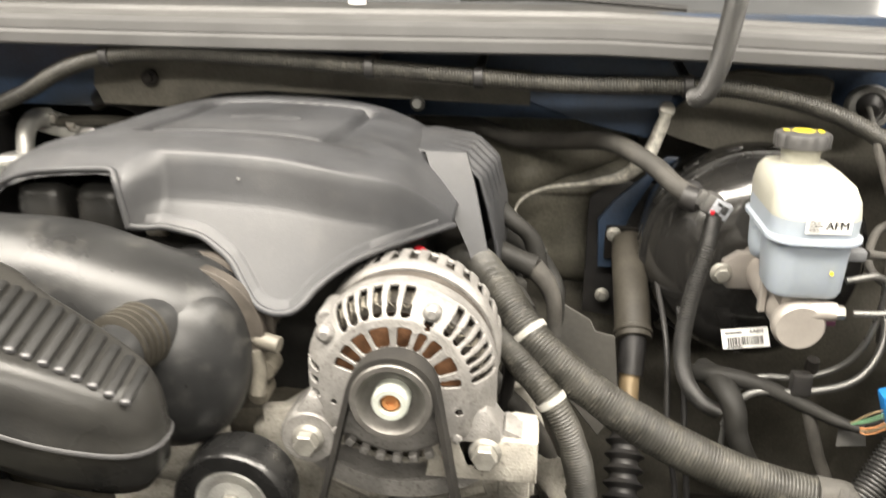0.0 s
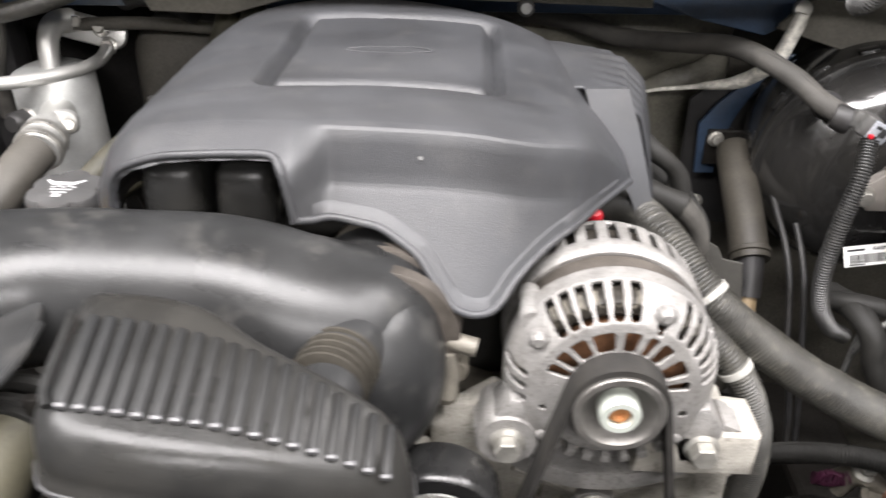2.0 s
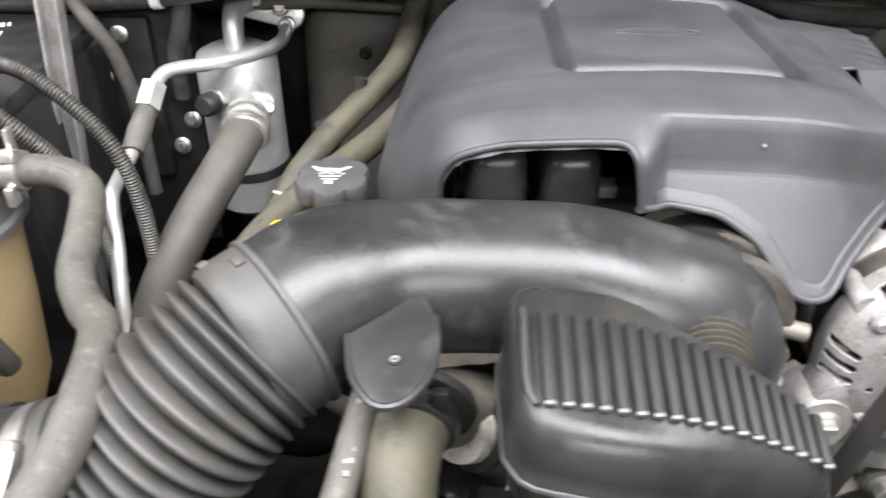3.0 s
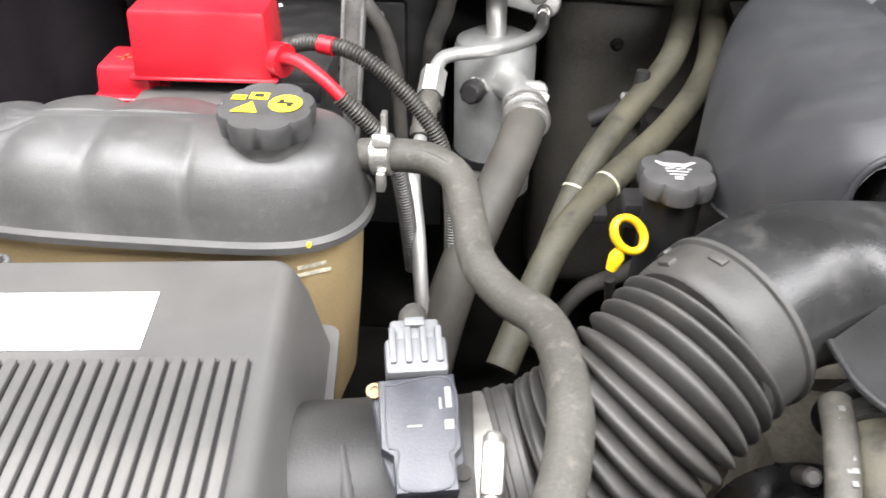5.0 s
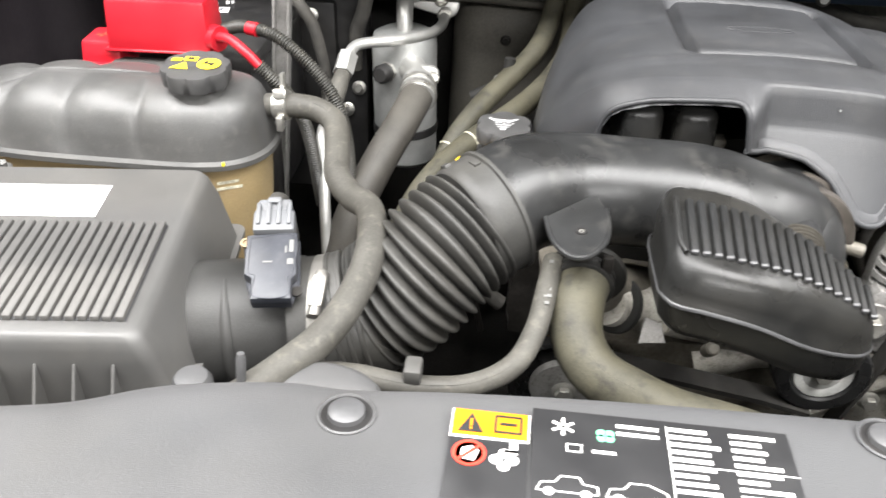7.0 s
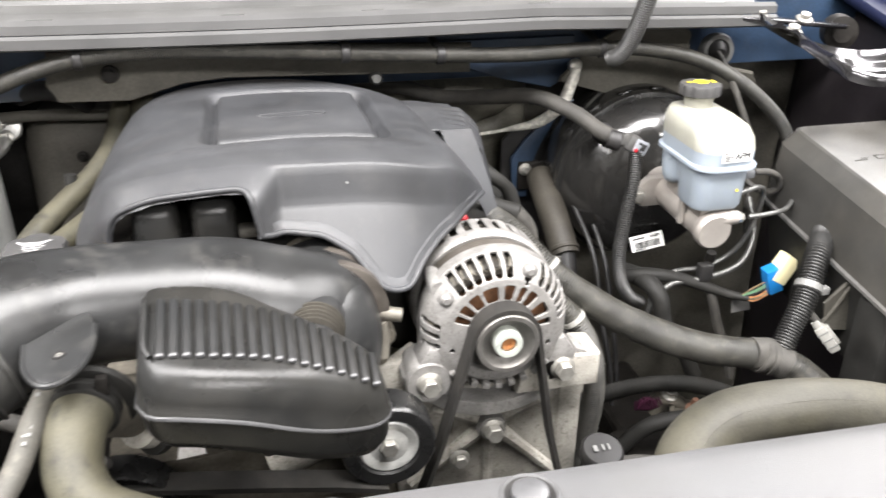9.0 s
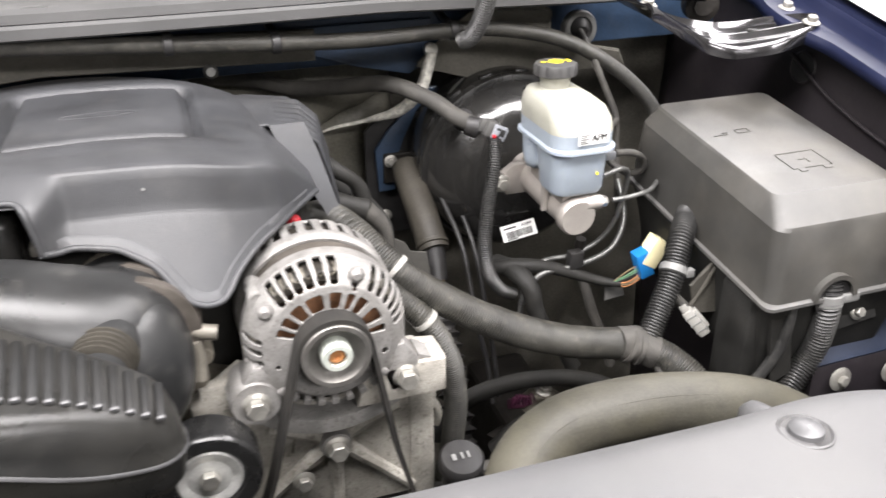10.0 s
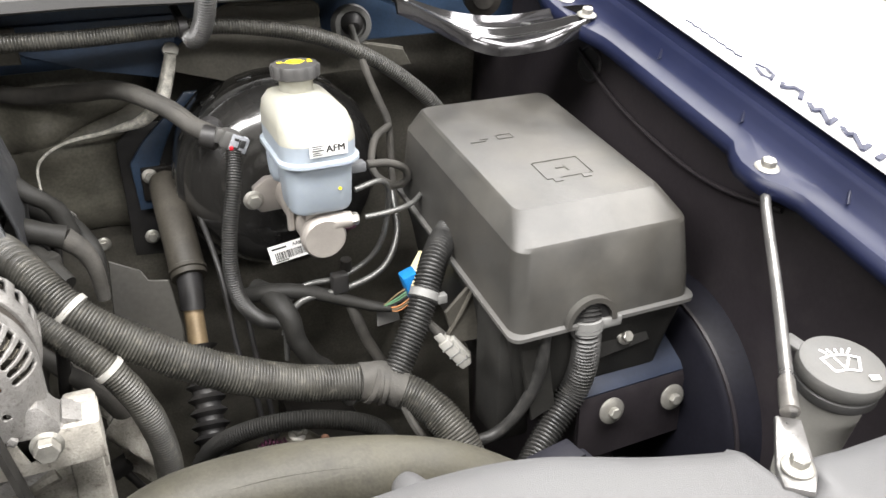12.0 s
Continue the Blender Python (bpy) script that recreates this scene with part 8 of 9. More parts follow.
part("fan_mark", join(*[moved(lathe([(0.0032, 0), (0.0032, 0.0004)], seg=16), LM @ Matrix.Translation((0.0085 + 0.0042 * math.cos(radians(90 * k)), -0.0150 + 0.0042 * math.sin(radians(90 * k)), SZ + 0.0006))) for k in range(4)], bars([(0.013, -0.007, 0.004, 0.008), (0.0115, -0.009, 0.007, 0.002)], LM @ Matrix.Translation((0, 0, SZ + 0.0006)))), M_WHITE, warn)
info = thing("service_label", (-0.393, 0.2, 1.243), "black service label with white print stuck to the radiator cover", "label")
IM = Matrix.Translation((-0.3935, 0.186, 1.2430)) @ Matrix.Rotation(radians(-1.0), 4, "Z")
part("film", moved(rbox(0.134, 0.085, 0.0008, 0.0003, m=Matrix.Translation((0, -0.002, 0))), IM @ Matrix.Translation((0, 0, SZ))), M_LABELBLACK, info)
random.seed(11)
rects = []
for col, x0, w in ((0, 0.004, 0.027), (1, 0.036, 0.026)):
    for r in range(9):
        k = w * random.uniform(0.55, 1.0)
        rects.append((x0 + k / 2, 0.034 - 0.0052 * r, k, 0.0026))
rects += [(0.036, 0.0095, 0.062, 0.0006), (0.0035, 0.012, 0.0005, 0.048)]
for r in range(2):
    rects.append((-0.012, 0.0325 - 0.0055 * r, 0.022, 0.0024))
rects += [(-0.046 + 0.001, 0.016, 0.008, 0.0007), (-0.046 + 0.001, 0.011, 0.008, 0.0007), (-0.049, 0.0135, 0.0007, 0.005), (-0.0415, 0.0135, 0.0007, 0.005), (-0.030, 0.0125, 0.012, 0.002)]
part("small_print", bars(rects, IM @ Matrix.Translation((0, 0, SZ + 0.0006))), M_WHITE, info, "rows of small white print")
part("snowflake", join(*[moved(rbox(0.0125, 0.0016, 0.0004, 0, m=Matrix.Rotation(radians(60 * k + 30), 4, "Z")), IM @ Matrix.Translation((-0.051, 0.028, SZ + 0.0008))) for k in range(3)]), M_WHITE, info)
part("green_mark", join(*[moved(lathe([(0.0026, 0), (0.0026, 0.0004)], seg=14), IM @ Matrix.Translation((-0.031 + 0.0042 * (k % 2), 0.0225 + 0.0035 * (k // 2), SZ + 0.0006))) for k in range(4)]), M_LABELGREEN, info)
for k, ox in enumerate((-0.049, -0.015)):
    pts = [(-0.015, -0.004), (-0.013, 0.001), (-0.006, 0.002), (-0.003, 0.006), (0.006, 0.006), (0.008 + 0.006 * k, 0.002), (0.015, 0.001), (0.015, -0.004), (-0.015, -0.004)]
    segs = []
    for (ax, ay), (bx, by) in zip(pts, pts[1:]):
        l = math.hypot(bx - ax, by - ay)
        segs.append(moved(rbox(l + 0.0006, 0.0007, 0.0004, 0, m=Matrix.Rotation(math.atan2(by - ay, bx - ax), 4, "Z")), IM @ Matrix.Translation((ox + (ax + bx) / 2, -0.012 + (ay + by) / 2, SZ + 0.0006))))
    for wx in (-0.009, 0.009):
        segs.append(moved(lathe([(0.0026, 0), (0.0026, 0.0004), (0.0016, 0.0004)], seg=16), IM @ Matrix.Translation((ox + wx, -0.0165, SZ + 0.0006))))
    part("vehicle_outline", join(*segs), M_WHITE, info)

# ---- coolant tank, battery, drier ----
ct = thing("coolant_tank", (-0.85, 0.60, 1.0), "black-topped translucent amber coolant tank", "coolant tank")


CREASES = (-0.165, -0.100, -0.040, 0.028)


def tank_bulge(x):
    """1 on a bulge's crown, falling to 0 in the creases between the bulges."""
    if x >= CREASES[-1]:
        return min(1.0, (x - CREASES[-1]) / 0.030) ** 0.4
    for a, b in zip(CREASES, CREASES[1:]):
        if a <= x <= b:
            return max(0.0, math.sin(math.pi * (x - a) / (b - a))) ** 0.45
    return 0.0


def tank_ring(z, sx, sy, lob=0.0, drop=0.0):
    """Outline at a level; lob deepens the creases between the bulges, drop lowers the far end."""
    out, n = [], 110
    for k in range(2 * n):
        s = -1 + 2 * (k % n + 0.5) / n
        q = math.sin(s * math.pi / 2) * (1 if k < n else -1)
        x = q * (0.188 if q < 0 else 0.138) * sx
        y = (1 - abs(q) ** 5) ** 0.45 * 0.062 * sy * (-1 if k < n else 1)
        far = max(0.0, -x - 0.02) / 0.16
        waist = 1 - 0.55 * (1 - tank_bulge(x))
        out.append(Vector((-0.848 + x, 0.605 + y * (1 + lob * (waist - 1)) * (1 - 0.16 * far * far), z + lob * 0.075 * (waist - 1) - drop * far * far)))
    return out


part("upper_half", loft([tank_ring(1.204, 1.0, 1.0), tank_ring(1.212, 0.985, 0.98, 0.06), tank_ring(1.226, 0.975, 0.96, 0.12, 0.002), tank_ring(1.240, 0.96, 0.91, 0.16, 0.006), tank_ring(1.250, 0.935, 0.82, 0.18, 0.010), tank_ring(1.257, 0.90, 0.68, 0.18, 0.014), tank_ring(1.261, 0.84, 0.50, 0.16, 0.017), tank_ring(1.263, 0.74, 0.28, 0.12, 0.018), tank_ring(1.2635, 0.62, 0.10, 0.06, 0.018)]), M_TANK, ct, smooth=60)
part("seam", loft([tank_ring(1.196, 1.0, 1.0), tank_ring(1.198, 1.025, 1.05), tank_ring(1.203, 1.025, 1.05), tank_ring(1.206, 1.0, 1.0)], cap=False), M_CAP_GREY, ct, "dusty moulded seam")
part("lower_half", loft([tank_ring(1.02, 0.80, 0.75), tank_ring(1.05, 0.88, 0.85), tank_ring(1.12, 0.93, 0.92), tank_ring(1.196, 0.965, 0.96)]), M_TANK_LOW, ct, "translucent amber lower half")
part("moulded_print", bars([(0, 0.006, 0.020, 0.003), (0.001, 0.0, 0.024, 0.003)], Matrix.Translation((-0.742, 0.556, 1.176)) @ Matrix.Rotation(radians(28), 4, "Z") @ Matrix.Rotation(radians(90), 4, "X")), M_BANDPAINT, ct)
part("spout", lathe([(0.024, 0), (0.026, 0.004), (0.024, 0.012)], (-0.770, 0.588, 1.253), (0, -0.08, 1), 32), M_TANK, ct)
ccap = part("cap", lathe([(0.0268, 0.005), (0.0290, 0.0065), (0.0302, 0.018), (0.0290, 0.0215), (0.012, 0.0225), (0, 0.0225)], (-0.770, 0.587, 1.262), (0, -0.08, 1), 96, 8, 0.0015, (1, 2, 3)), M_CAP, ct, "black ribbed pressure cap with yellow warning print")
pm = Matrix.Translation((-0.770, 0.5853, 1.2848)) @ Matrix.Rotation(radians(4.6), 4, "X")
part("print", join(moved(lathe([(0.0105, 0), (0.0105, 0.0004), (0, 0.0004)], seg=28), pm @ Matrix.Translation((0.0125, 0.0005, 0))), moved(prism([(-0.020, -0.012), (-0.003, -0.012), (-0.009, 0.001)], 0.0004, 0), pm), bars([(-0.006, 0.0085, 0.012, 0.008), (-0.0185, 0.004, 0.009, 0.002), (-0.0185, 0.0075, 0.009, 0.002)], pm)), M_YELLOW, ccap)
part("print_dark", bars([(0.0125, 0.0005, 0.011, 0.0022), (0.010, 0.003, 0.003, 0.003), (0.0155, -0.002, 0.003, 0.003), (-0.006, 0.0085, 0.006, 0.004)], pm @ Matrix.Translation((0, 0, 0.0005))), M_INK, ccap)
part("nipple", tube([(-0.722, 0.615, 1.236), (-0.708, 0.6125, 1.238)], 0.0095, 14), M_TANK, ct)
part("paint_dab", rbox(0.0028, 0.003, 0.004, 0.001, m=Matrix.Translation((-0.739, 0.5420, 1.208))), M_YELLOW, ct)

bat = thing("battery", (-0.90, 0.82, 1.0), "black vehicle battery with a white label on top", "battery")
part("case", rbox(0.176, 0.22, 0.20, 0.006, m=Matrix.Translation((-0.858, 0.85, 1.115))), M_BLACK, bat)
part("lid", rbox(0.178, 0.222, 0.02, 0.005, m=Matrix.Translation((-0.858, 0.85, 1.222))), M_BLACK, bat)
part("front_ledge", rbox(0.120, 0.030, 0.05, 0.004, m=Matrix.Translation((-0.838, 0.6835, 1.218))), M_CAP_GREY, bat)
part("ledge_label", rbox(0.030, 0.016, 0.0008, 0.0002, m=Matrix.Translation((-0.814, 0.6755, 1.2436))), M_WHITE, bat, "white label strip")
part("label", rbox(0.046, 0.019, 0.0008, 0.0002, m=Matrix.Translation((-0.864, 0.886, 1.2335)) @ Matrix.Rotation(radians(10), 4, "Z")), M_WHITE, bat, "white barcode label")
part("label_ink", bars([(0.0016 * k - 0.016, 0, 0.0007 + 0.0004 * (k % 3 == 0), 0.009) for k in range(21)], Matrix.Translation((-0.864, 0.886, 1.2341)) @ Matrix.Rotation(radians(10), 4, "Z")), M_PRINT, bat)
part("warning_print", bars([(-0.006, 0, 0.020, 0.003), (-0.006, 0.005, 0.014, 0.003), (0.016, 0.004, 0.004, 0.012), (0.022, 0.004, 0.003, 0.010)], Matrix.Translation((-0.866, 0.910, 1.2331)) @ Matrix.Rotation(radians(20), 4, "Z")), M_WHITE, bat)
red = thing("battery_terminal_cover", (-0.85, 0.71, 1.25), "bright red plastic battery terminal cover", "terminal cover")
part("body", rbox(0.106, 0.056, 0.054, 0.004, 2, Matrix.Translation((-0.848, 0.712, 1.279)) @ Matrix.Rotation(radians(3), 4, "Z"), (0.95, 0.9)), M_RED, red)
part("lid_edge", rbox(0.113, 0.059, 0.003, 0.001, 1, Matrix.Translation((-0.848, 0.712, 1.2545)) @ Matrix.Rotation(radians(3), 4, "Z")), M_RED, red)
part("step", rbox(0.044, 0.052, 0.034, 0.004, 2, Matrix.Translation((-0.912, 0.710, 1.2435)) @ Matrix.Rotation(radians(3), 4, "Z"), (0.9, 0.85)), M_RED, red)
part("step_lip", rbox(0.048, 0.058, 0.006, 0.0014, 1, Matrix.Translation((-0.911, 0.706, 1.2360)) @ Matrix.Rotation(radians(3), 4, "Z")), M_RED, red)
part("spout", tube([(-0.795, 0.700, 1.268), (-0.785, 0.695, 1.268)], 0.013, 16), M_RED, red)
part("cross_mark", bars([(0, 0, 0.014, 0.003), (0, 0, 0.003, 0.014)], Matrix.Translation((-0.914, 0.706, 1.2606))), M_LABELRED, red)
hose("red_battery_cable", [(-0.795, 0.698, 1.268), (-0.775, 0.688, 1.272), (-0.755, 0.676, 1.265), (-0.738, 0.672, 1.250)], 0.0050, M_RED, "bright red battery cable", "cable", 14)
seamed_hose("battery_cable_loom", [(-0.740, 0.672, 1.252), (-0.726, 0.674, 1.236), (-0.710, 0.680, 1.212), (-0.698, 0.69, 1.17), (-0.69, 0.70, 1.08)], 0.0064, M_CONDUIT, "black corrugated battery cable loom", "wiring conduit", 16, pitch=0.0028, depth=0.0012)
seamed_hose("battery_cable_loom", [(-0.80, 0.735, 1.262), (-0.770, 0.725, 1.272), (-0.735, 0.716, 1.268), (-0.704, 0.709, 1.248), (-0.682, 0.706, 1.224), (-0.668, 0.704, 1.200), (-0.660, 0.703, 1.165), (-0.657, 0.702, 1.12), (-0.657, 0.70, 1.04)], 0.0062, M_CONDUIT, "black corrugated battery cable loom with a red band", "wiring conduit", 16, pitch=0.0028, depth=0.0012)
rb = thing("cable_band", (-0.76, 0.722, 1.27), "red tape band on the battery cable", "band")
part("band", tube([(-0.764, 0.7235, 1.2715), (-0.752, 0.719, 1.2712)], 0.0074, 14), M_RED, rb)
prop = thing("hood_prop_bar", (-0.76, 0.82, 1.2), "grey steel hood brace bar", "brace bar")
pbm = Matrix.Translation((-0.765, 0.83, 1.15)) @ Matrix.Rotation(radians(5), 4, "Y")
part("bar", rbox(0.017, 0.008, 0.50, 0.002, m=pbm), M_CAST, prop)
for sx in (-0.0085, 0.0085):
    part("flange", rbox(0.003, 0.016, 0.50, 0.001, m=pbm @ Matrix.Translation((sx, -0.006, 0))), M_CAST, prop)
hose("battery_side_lead", [(-0.778, 0.92, 1.262), (-0.757, 0.90, 1.246), (-0.740, 0.90, 1.218), (-0.731, 0.90, 1.183), (-0.727, 0.90, 1.150), (-0.722, 0.89, 1.06)], 0.0075, M_TAPE, "dusty black taped lead by the battery", "wiring lead", 14)

dr = thing("receiver_drier", (-0.628, 0.945, 1.03), "brushed aluminium air-conditioning receiver drier", "receiver drier")
DC = (-0.628, 0.945, 1.035)
part("can", lathe([(0.036, -0.014), (0.042, -0.008), (0.0425, 0.03), (0.0425, 0.155), (0.040, 0.163), (0.030, 0.168), (0, 0.169)], (DC[0], DC[1], DC[2]), (-0.02, 0.02, 1), 48), M_DRIER, dr)
part("band", lathe([(0.0432, 0), (0.0442, 0.001), (0.0442, 0.011), (0.0432, 0.012)], (-0.6285, 0.946, 1.064), (-0.02, 0.02, 1), 48), M_BLACK, dr, "black strap")
part("port_block", tube([(-0.615, 0.91, 1.165), (-0.605, 0.875, 1.170), (-0.600, 0.845, 1.168)], [0.018, 0.0155, 0.015], 18), M_ALU, dr)
part("port_plate", prism([(x + 0.002, y) for x, y in rrect(0.038, 0.024, 0.010, 5)], 0.010, 0.003, 2, Matrix.Translation((-0.598, 0.878, 1.172)) @ Matrix.Rotation(radians(82), 4, "X")), M_ALU, dr)
part("crimp", tube([(-0.601, 0.852, 1.170), (-0.597, 0.818, 1.164)], 0.0205, 24), M_ALU, dr)
part("crimp_ring", lathe([(0.0215, 0), (0.0232, 0.001), (0.0232, 0.006), (0.0215, 0.007)], (-0.5975, 0.822, 1.1645), (-0.1, 1, 0.18), 28), M_STEEL, dr)
part("crimp_ring", lathe([(0.0205, 0), (0.0222, 0.001), (0.0222, 0.006), (0.0205, 0.007)], (-0.599, 0.838, 1.1675), (-0.1, 1, 0.18), 28), M_STEEL, dr)
hexbolt((-0.584, 0.864, 1.172), (0.4, -0.8, 0.5), dr, 0.006, 0.008)
part("service_port", lathe([(0.013, 0), (0.013, 0.006), (0.010, 0.010)], (-0.646, 0.912, 1.159), (-0.3, -1, 0.15), 6), M_STEEL, dr)
part("service_cap", lathe([(0.010, 0), (0.0125, 0.003), (0.0125, 0.016), (0.009, 0.021)], (-0.648, 0.905, 1.160), (-0.3, -1, 0.15), 8), M_BLACK, dr, "black service port cap")
part("outlet_pipe", tube([(-0.630, 0.945, 1.195), (-0.631, 0.950, 1.214), (-0.632, 0.960, 1.231), (-0.630, 0.976, 1.240), (-0.622, 0.995, 1.238)], [0.0105, 0.0105, 0.011, 0.0125, 0.013], 16), M_ALU, dr)
part("liquid_pipe", tube([(-0.584, 0.998, 1.216), (-0.583, 0.986, 1.211), (-0.585, 0.962, 1.205), (-0.600, 0.930, 1.204), (-0.635, 0.895, 1.206), (-0.668, 0.878, 1.207), (-0.682, 0.865, 1.205), (-0.686, 0.845, 1.196)], 0.0068, 14), M_ALU, dr)
part("union_nut", tube([(-0.686, 0.850, 1.200), (-0.688, 0.826, 1.186)], 0.0125, 6), M_ALU, dr)
part("lower_pipe", tube([(-0.688, 0.828, 1.187), (-0.692, 0.79, 1.165), (-0.694, 0.745, 1.155), (-0.692, 0.722, 1.15), (-0.686, 0.70, 1.12), (-0.681, 0.675, 1.085), (-0.675, 0.65, 1.03)], 0.0062, 14), M_ALU, dr)
part("hose_sleeve", tube([(-0.688, 0.826, 1.186), (-0.6905, 0.805, 1.174), (-0.692, 0.785, 1.163)], [0.0095, 0.011, 0.010], 16), M_HOSE, dr, "tan rubber sleeve")
part("flange_plate", prism([(x, y) for x, y in rrect(0.082, 0.030, 0.0135, 6)], 0.010, 0.003, 2, Matrix.Translation((-0.605, 1.002, 1.226)) @ Matrix.Rotation(radians(14), 4, "Y") @ Matrix.Rotation(radians(70), 4, "X")), M_ALU, dr)
for bx, bz in ((-0.612, 1.238), (-0.588, 1.232), (-0.583, 1.212)):
    hexbolt((bx, 0.990, bz), (0, -1, 0.35), dr, 0.0065, 0.010, material=M_STEEL)
ev = thing("evaporator_box", (-0.52, 1.02, 1.1), "dusty black plastic evaporator housing on the firewall", "housing")
part("box", rbox(0.22, 0.14, 0.40, 0.045, 5, Matrix.Translation((-0.472, 1.065, 1.035)), (0.92, 0.95)), M_HOUSING, ev)
part("lip", tube([(-0.62, 0.99, 1.235), (-0.54, 0.988, 1.238), (-0.44, 0.99, 1.232)], 0.007, 10), M_HOUSING, ev)
for bx, bz in ((-0.47, 1.09), (-0.50, 1.18)):
    hexbolt((bx, 0.995, bz), (0, -1, 0.1), ev, 0.0045, 0.007, material=M_DEEP)
bulk = thing("relay_panel", (-0.70, 1.0, 1.1), "black panel with bright round studs beside the battery", "panel")
part("panel", rbox(0.13, 0.04, 0.30, 0.006, m=Matrix.Translation((-0.752, 1.002, 1.09))), M_BLACK, bulk)
part("panel_step", rbox(0.075, 0.03, 0.19, 0.006, m=Matrix.Translation((-0.764, 0.985, 1.13))), M_BLACK, bulk)
for at in ((-0.759, 0.970, 1.207), (-0.785, 0.970, 1.159), (-0.699, 0.980, 1.104), (-0.716, 0.980, 1.071)):
    hexbolt(at, (0, -1, 0.2), bulk, 0.006, 0.010, material=M_STEEL)
hose("heater_valve_lead", [(-0.56, 1.0, 1.26), (-0.53, 0.975, 1.272), (-0.50, 0.97, 1.268), (-0.48, 0.985, 1.25)], 0.012, M_BLACK, "short black moulded hose by the firewall", "hose", 14)
hose("firewall_vacuum_hose", [(-0.672, 0.945, 1.275), (-0.679, 0.95, 1.250), (-0.685, 0.95, 1.222), (-0.696, 0.955, 1.19), (-0.70, 0.965, 1.14)], 0.0095, M_TAPE, "dusty grey hose dropping by the relay panel", "hose", 14)

oil = thing("oil_filler", (-0.491, 0.66, 1.12), "black oil filler neck with a ribbed cap", "oil filler")
part("neck", lathe([(0.0215, 0), (0.0215, 0.084), (0.0225, 0.087)], (-0.490, 0.662, 1.112), (0, -0.05, 1), 28), M_BLACK, oil)
ocap = part("cap", lathe([(0.0240, 0), (0.0265, 0.002), (0.0270, 0.013), (0.0252, 0.0165), (0.010, 0.0175), (0, 0.0175)], (-0.4905, 0.658, 1.197), (0, -0.05, 1), 84, 6, 0.0022, (1, 2, 3)), M_CAP, oil, "black ribbed cap with a white oil can mark")
om = Matrix.Translation((-0.4905, 0.657, 1.2148)) @ Matrix.Rotation(radians(2.9), 4, "X")
part("print", join(moved(prism([(-0.010, 0.002), (0.006, 0.002), (0.014, 0.0085), (0.012, 0.0095), (0.005, 0.006), (-0.002, 0.0065), (-0.010, 0.0065), (-0.015, 0.0095), (-0.016, 0.008)], 0.0004, 0), om), bars([(-0.008 + 0.004 * k, -0.0010 + 0.0012 * (k % 2), 0.003, 0.0014) for k in range(5)] + [(-0.001, -0.0045, 0.016, 0.0013), (-0.001, -0.0085, 0.012, 0.0013), (-0.001, -0.013, 0.006, 0.004)], om)), M_PRINTGREY, ocap)
dip = thing("oil_dipstick", (-0.527, 0.625, 1.1), "bright yellow oil dipstick handle", "dipstick")
ring = [(-0.5235 + 0.0115 * math.cos(radians(a)), 0.627 + 0.007 * math.sin(radians(a)), 1.1745 + 0.0095 * math.sin(radians(a)) - 0.004 * math.cos(radians(a))) for a in range(0, 361, 20)]
part("ring", tube(ring, 0.0030, 12, 0.003, flat=(1.0, 1.6)), M_DIP, dip)
part("stem", tube([(-0.529, 0.622, 1.164), (-0.531, 0.621, 1.158), (-0.534, 0.619, 1.148)], [0.004, 0.0062, 0.004], 12), M_DIP, dip)
part("tube", tube([(-0.534, 0.618, 1.14), (-0.525, 0.63, 1.08), (-0.50, 0.66, 0.95)], 0.004, 10), M_DEEP, dip)
tee = thing("hose_tee", (-0.51, 0.86, 1.16), "dusty black plastic hose tee with a grey ring", "connector")
part("body", tube([(-0.534, 0.862, 1.152), (-0.5117, 0.860, 1.165), (-0.4937, 0.858, 1.183), (-0.491, 0.860, 1.206)], [0.008, 0.0085, 0.0080, 0.0065], 14, wobble=0.06), M_BLACK_DUSTY, tee)
part("collar", lathe([(0.0092, 0), (0.0100, 0.001), (0.0100, 0.004), (0.0092, 0.005)], (-0.5030, 0.859, 1.1735), (0.7, -0.1, 0.7), 20), M_GREYTIE, tee, "pale ring")
part("stub", tube([(-0.5117, 0.860, 1.165), (-0.516, 0.850, 1.150), (-0.528, 0.840, 1.128), (-0.545, 0.84, 1.09)], [0.008, 0.0075, 0.007, 0.007], 12), M_BLACK_DUSTY, tee)
hc = thing("hose_connector", (-0.50, 0.72, 1.13), "black plastic heater hose connector", "connector")
part("body", rbox(0.022, 0.03, 0.024, 0.004, m=Matrix.Translation((-0.508, 0.705, 1.150))), M_BLACK, hc)
part("finger", rbox(0.012, 0.03, 0.01, 0.002, m=Matrix.Translation((-0.535, 0.715, 1.14))), M_BLACK, hc)
for k, pts in enumerate(([(-0.58, 0.70, 1.0), (-0.54, 0.72, 1.05), (-0.50, 0.74, 1.06), (-0.46, 0.76, 1.08)], [(-0.60, 0.62, 1.0), (-0.56, 0.60, 1.07), (-0.52, 0.58, 1.08), (-0.48, 0.58, 1.05)], [(-0.50, 0.83, 1.10), (-0.50, 0.80, 1.14), (-0.53, 0.77, 1.13), (-0.56, 0.78, 1.08)])):
    hose("lower_lead", pts, 0.008, M_TAPE, "dark dusty wiring lead beside the engine", "wiring lead", 12, wobble=0.1)


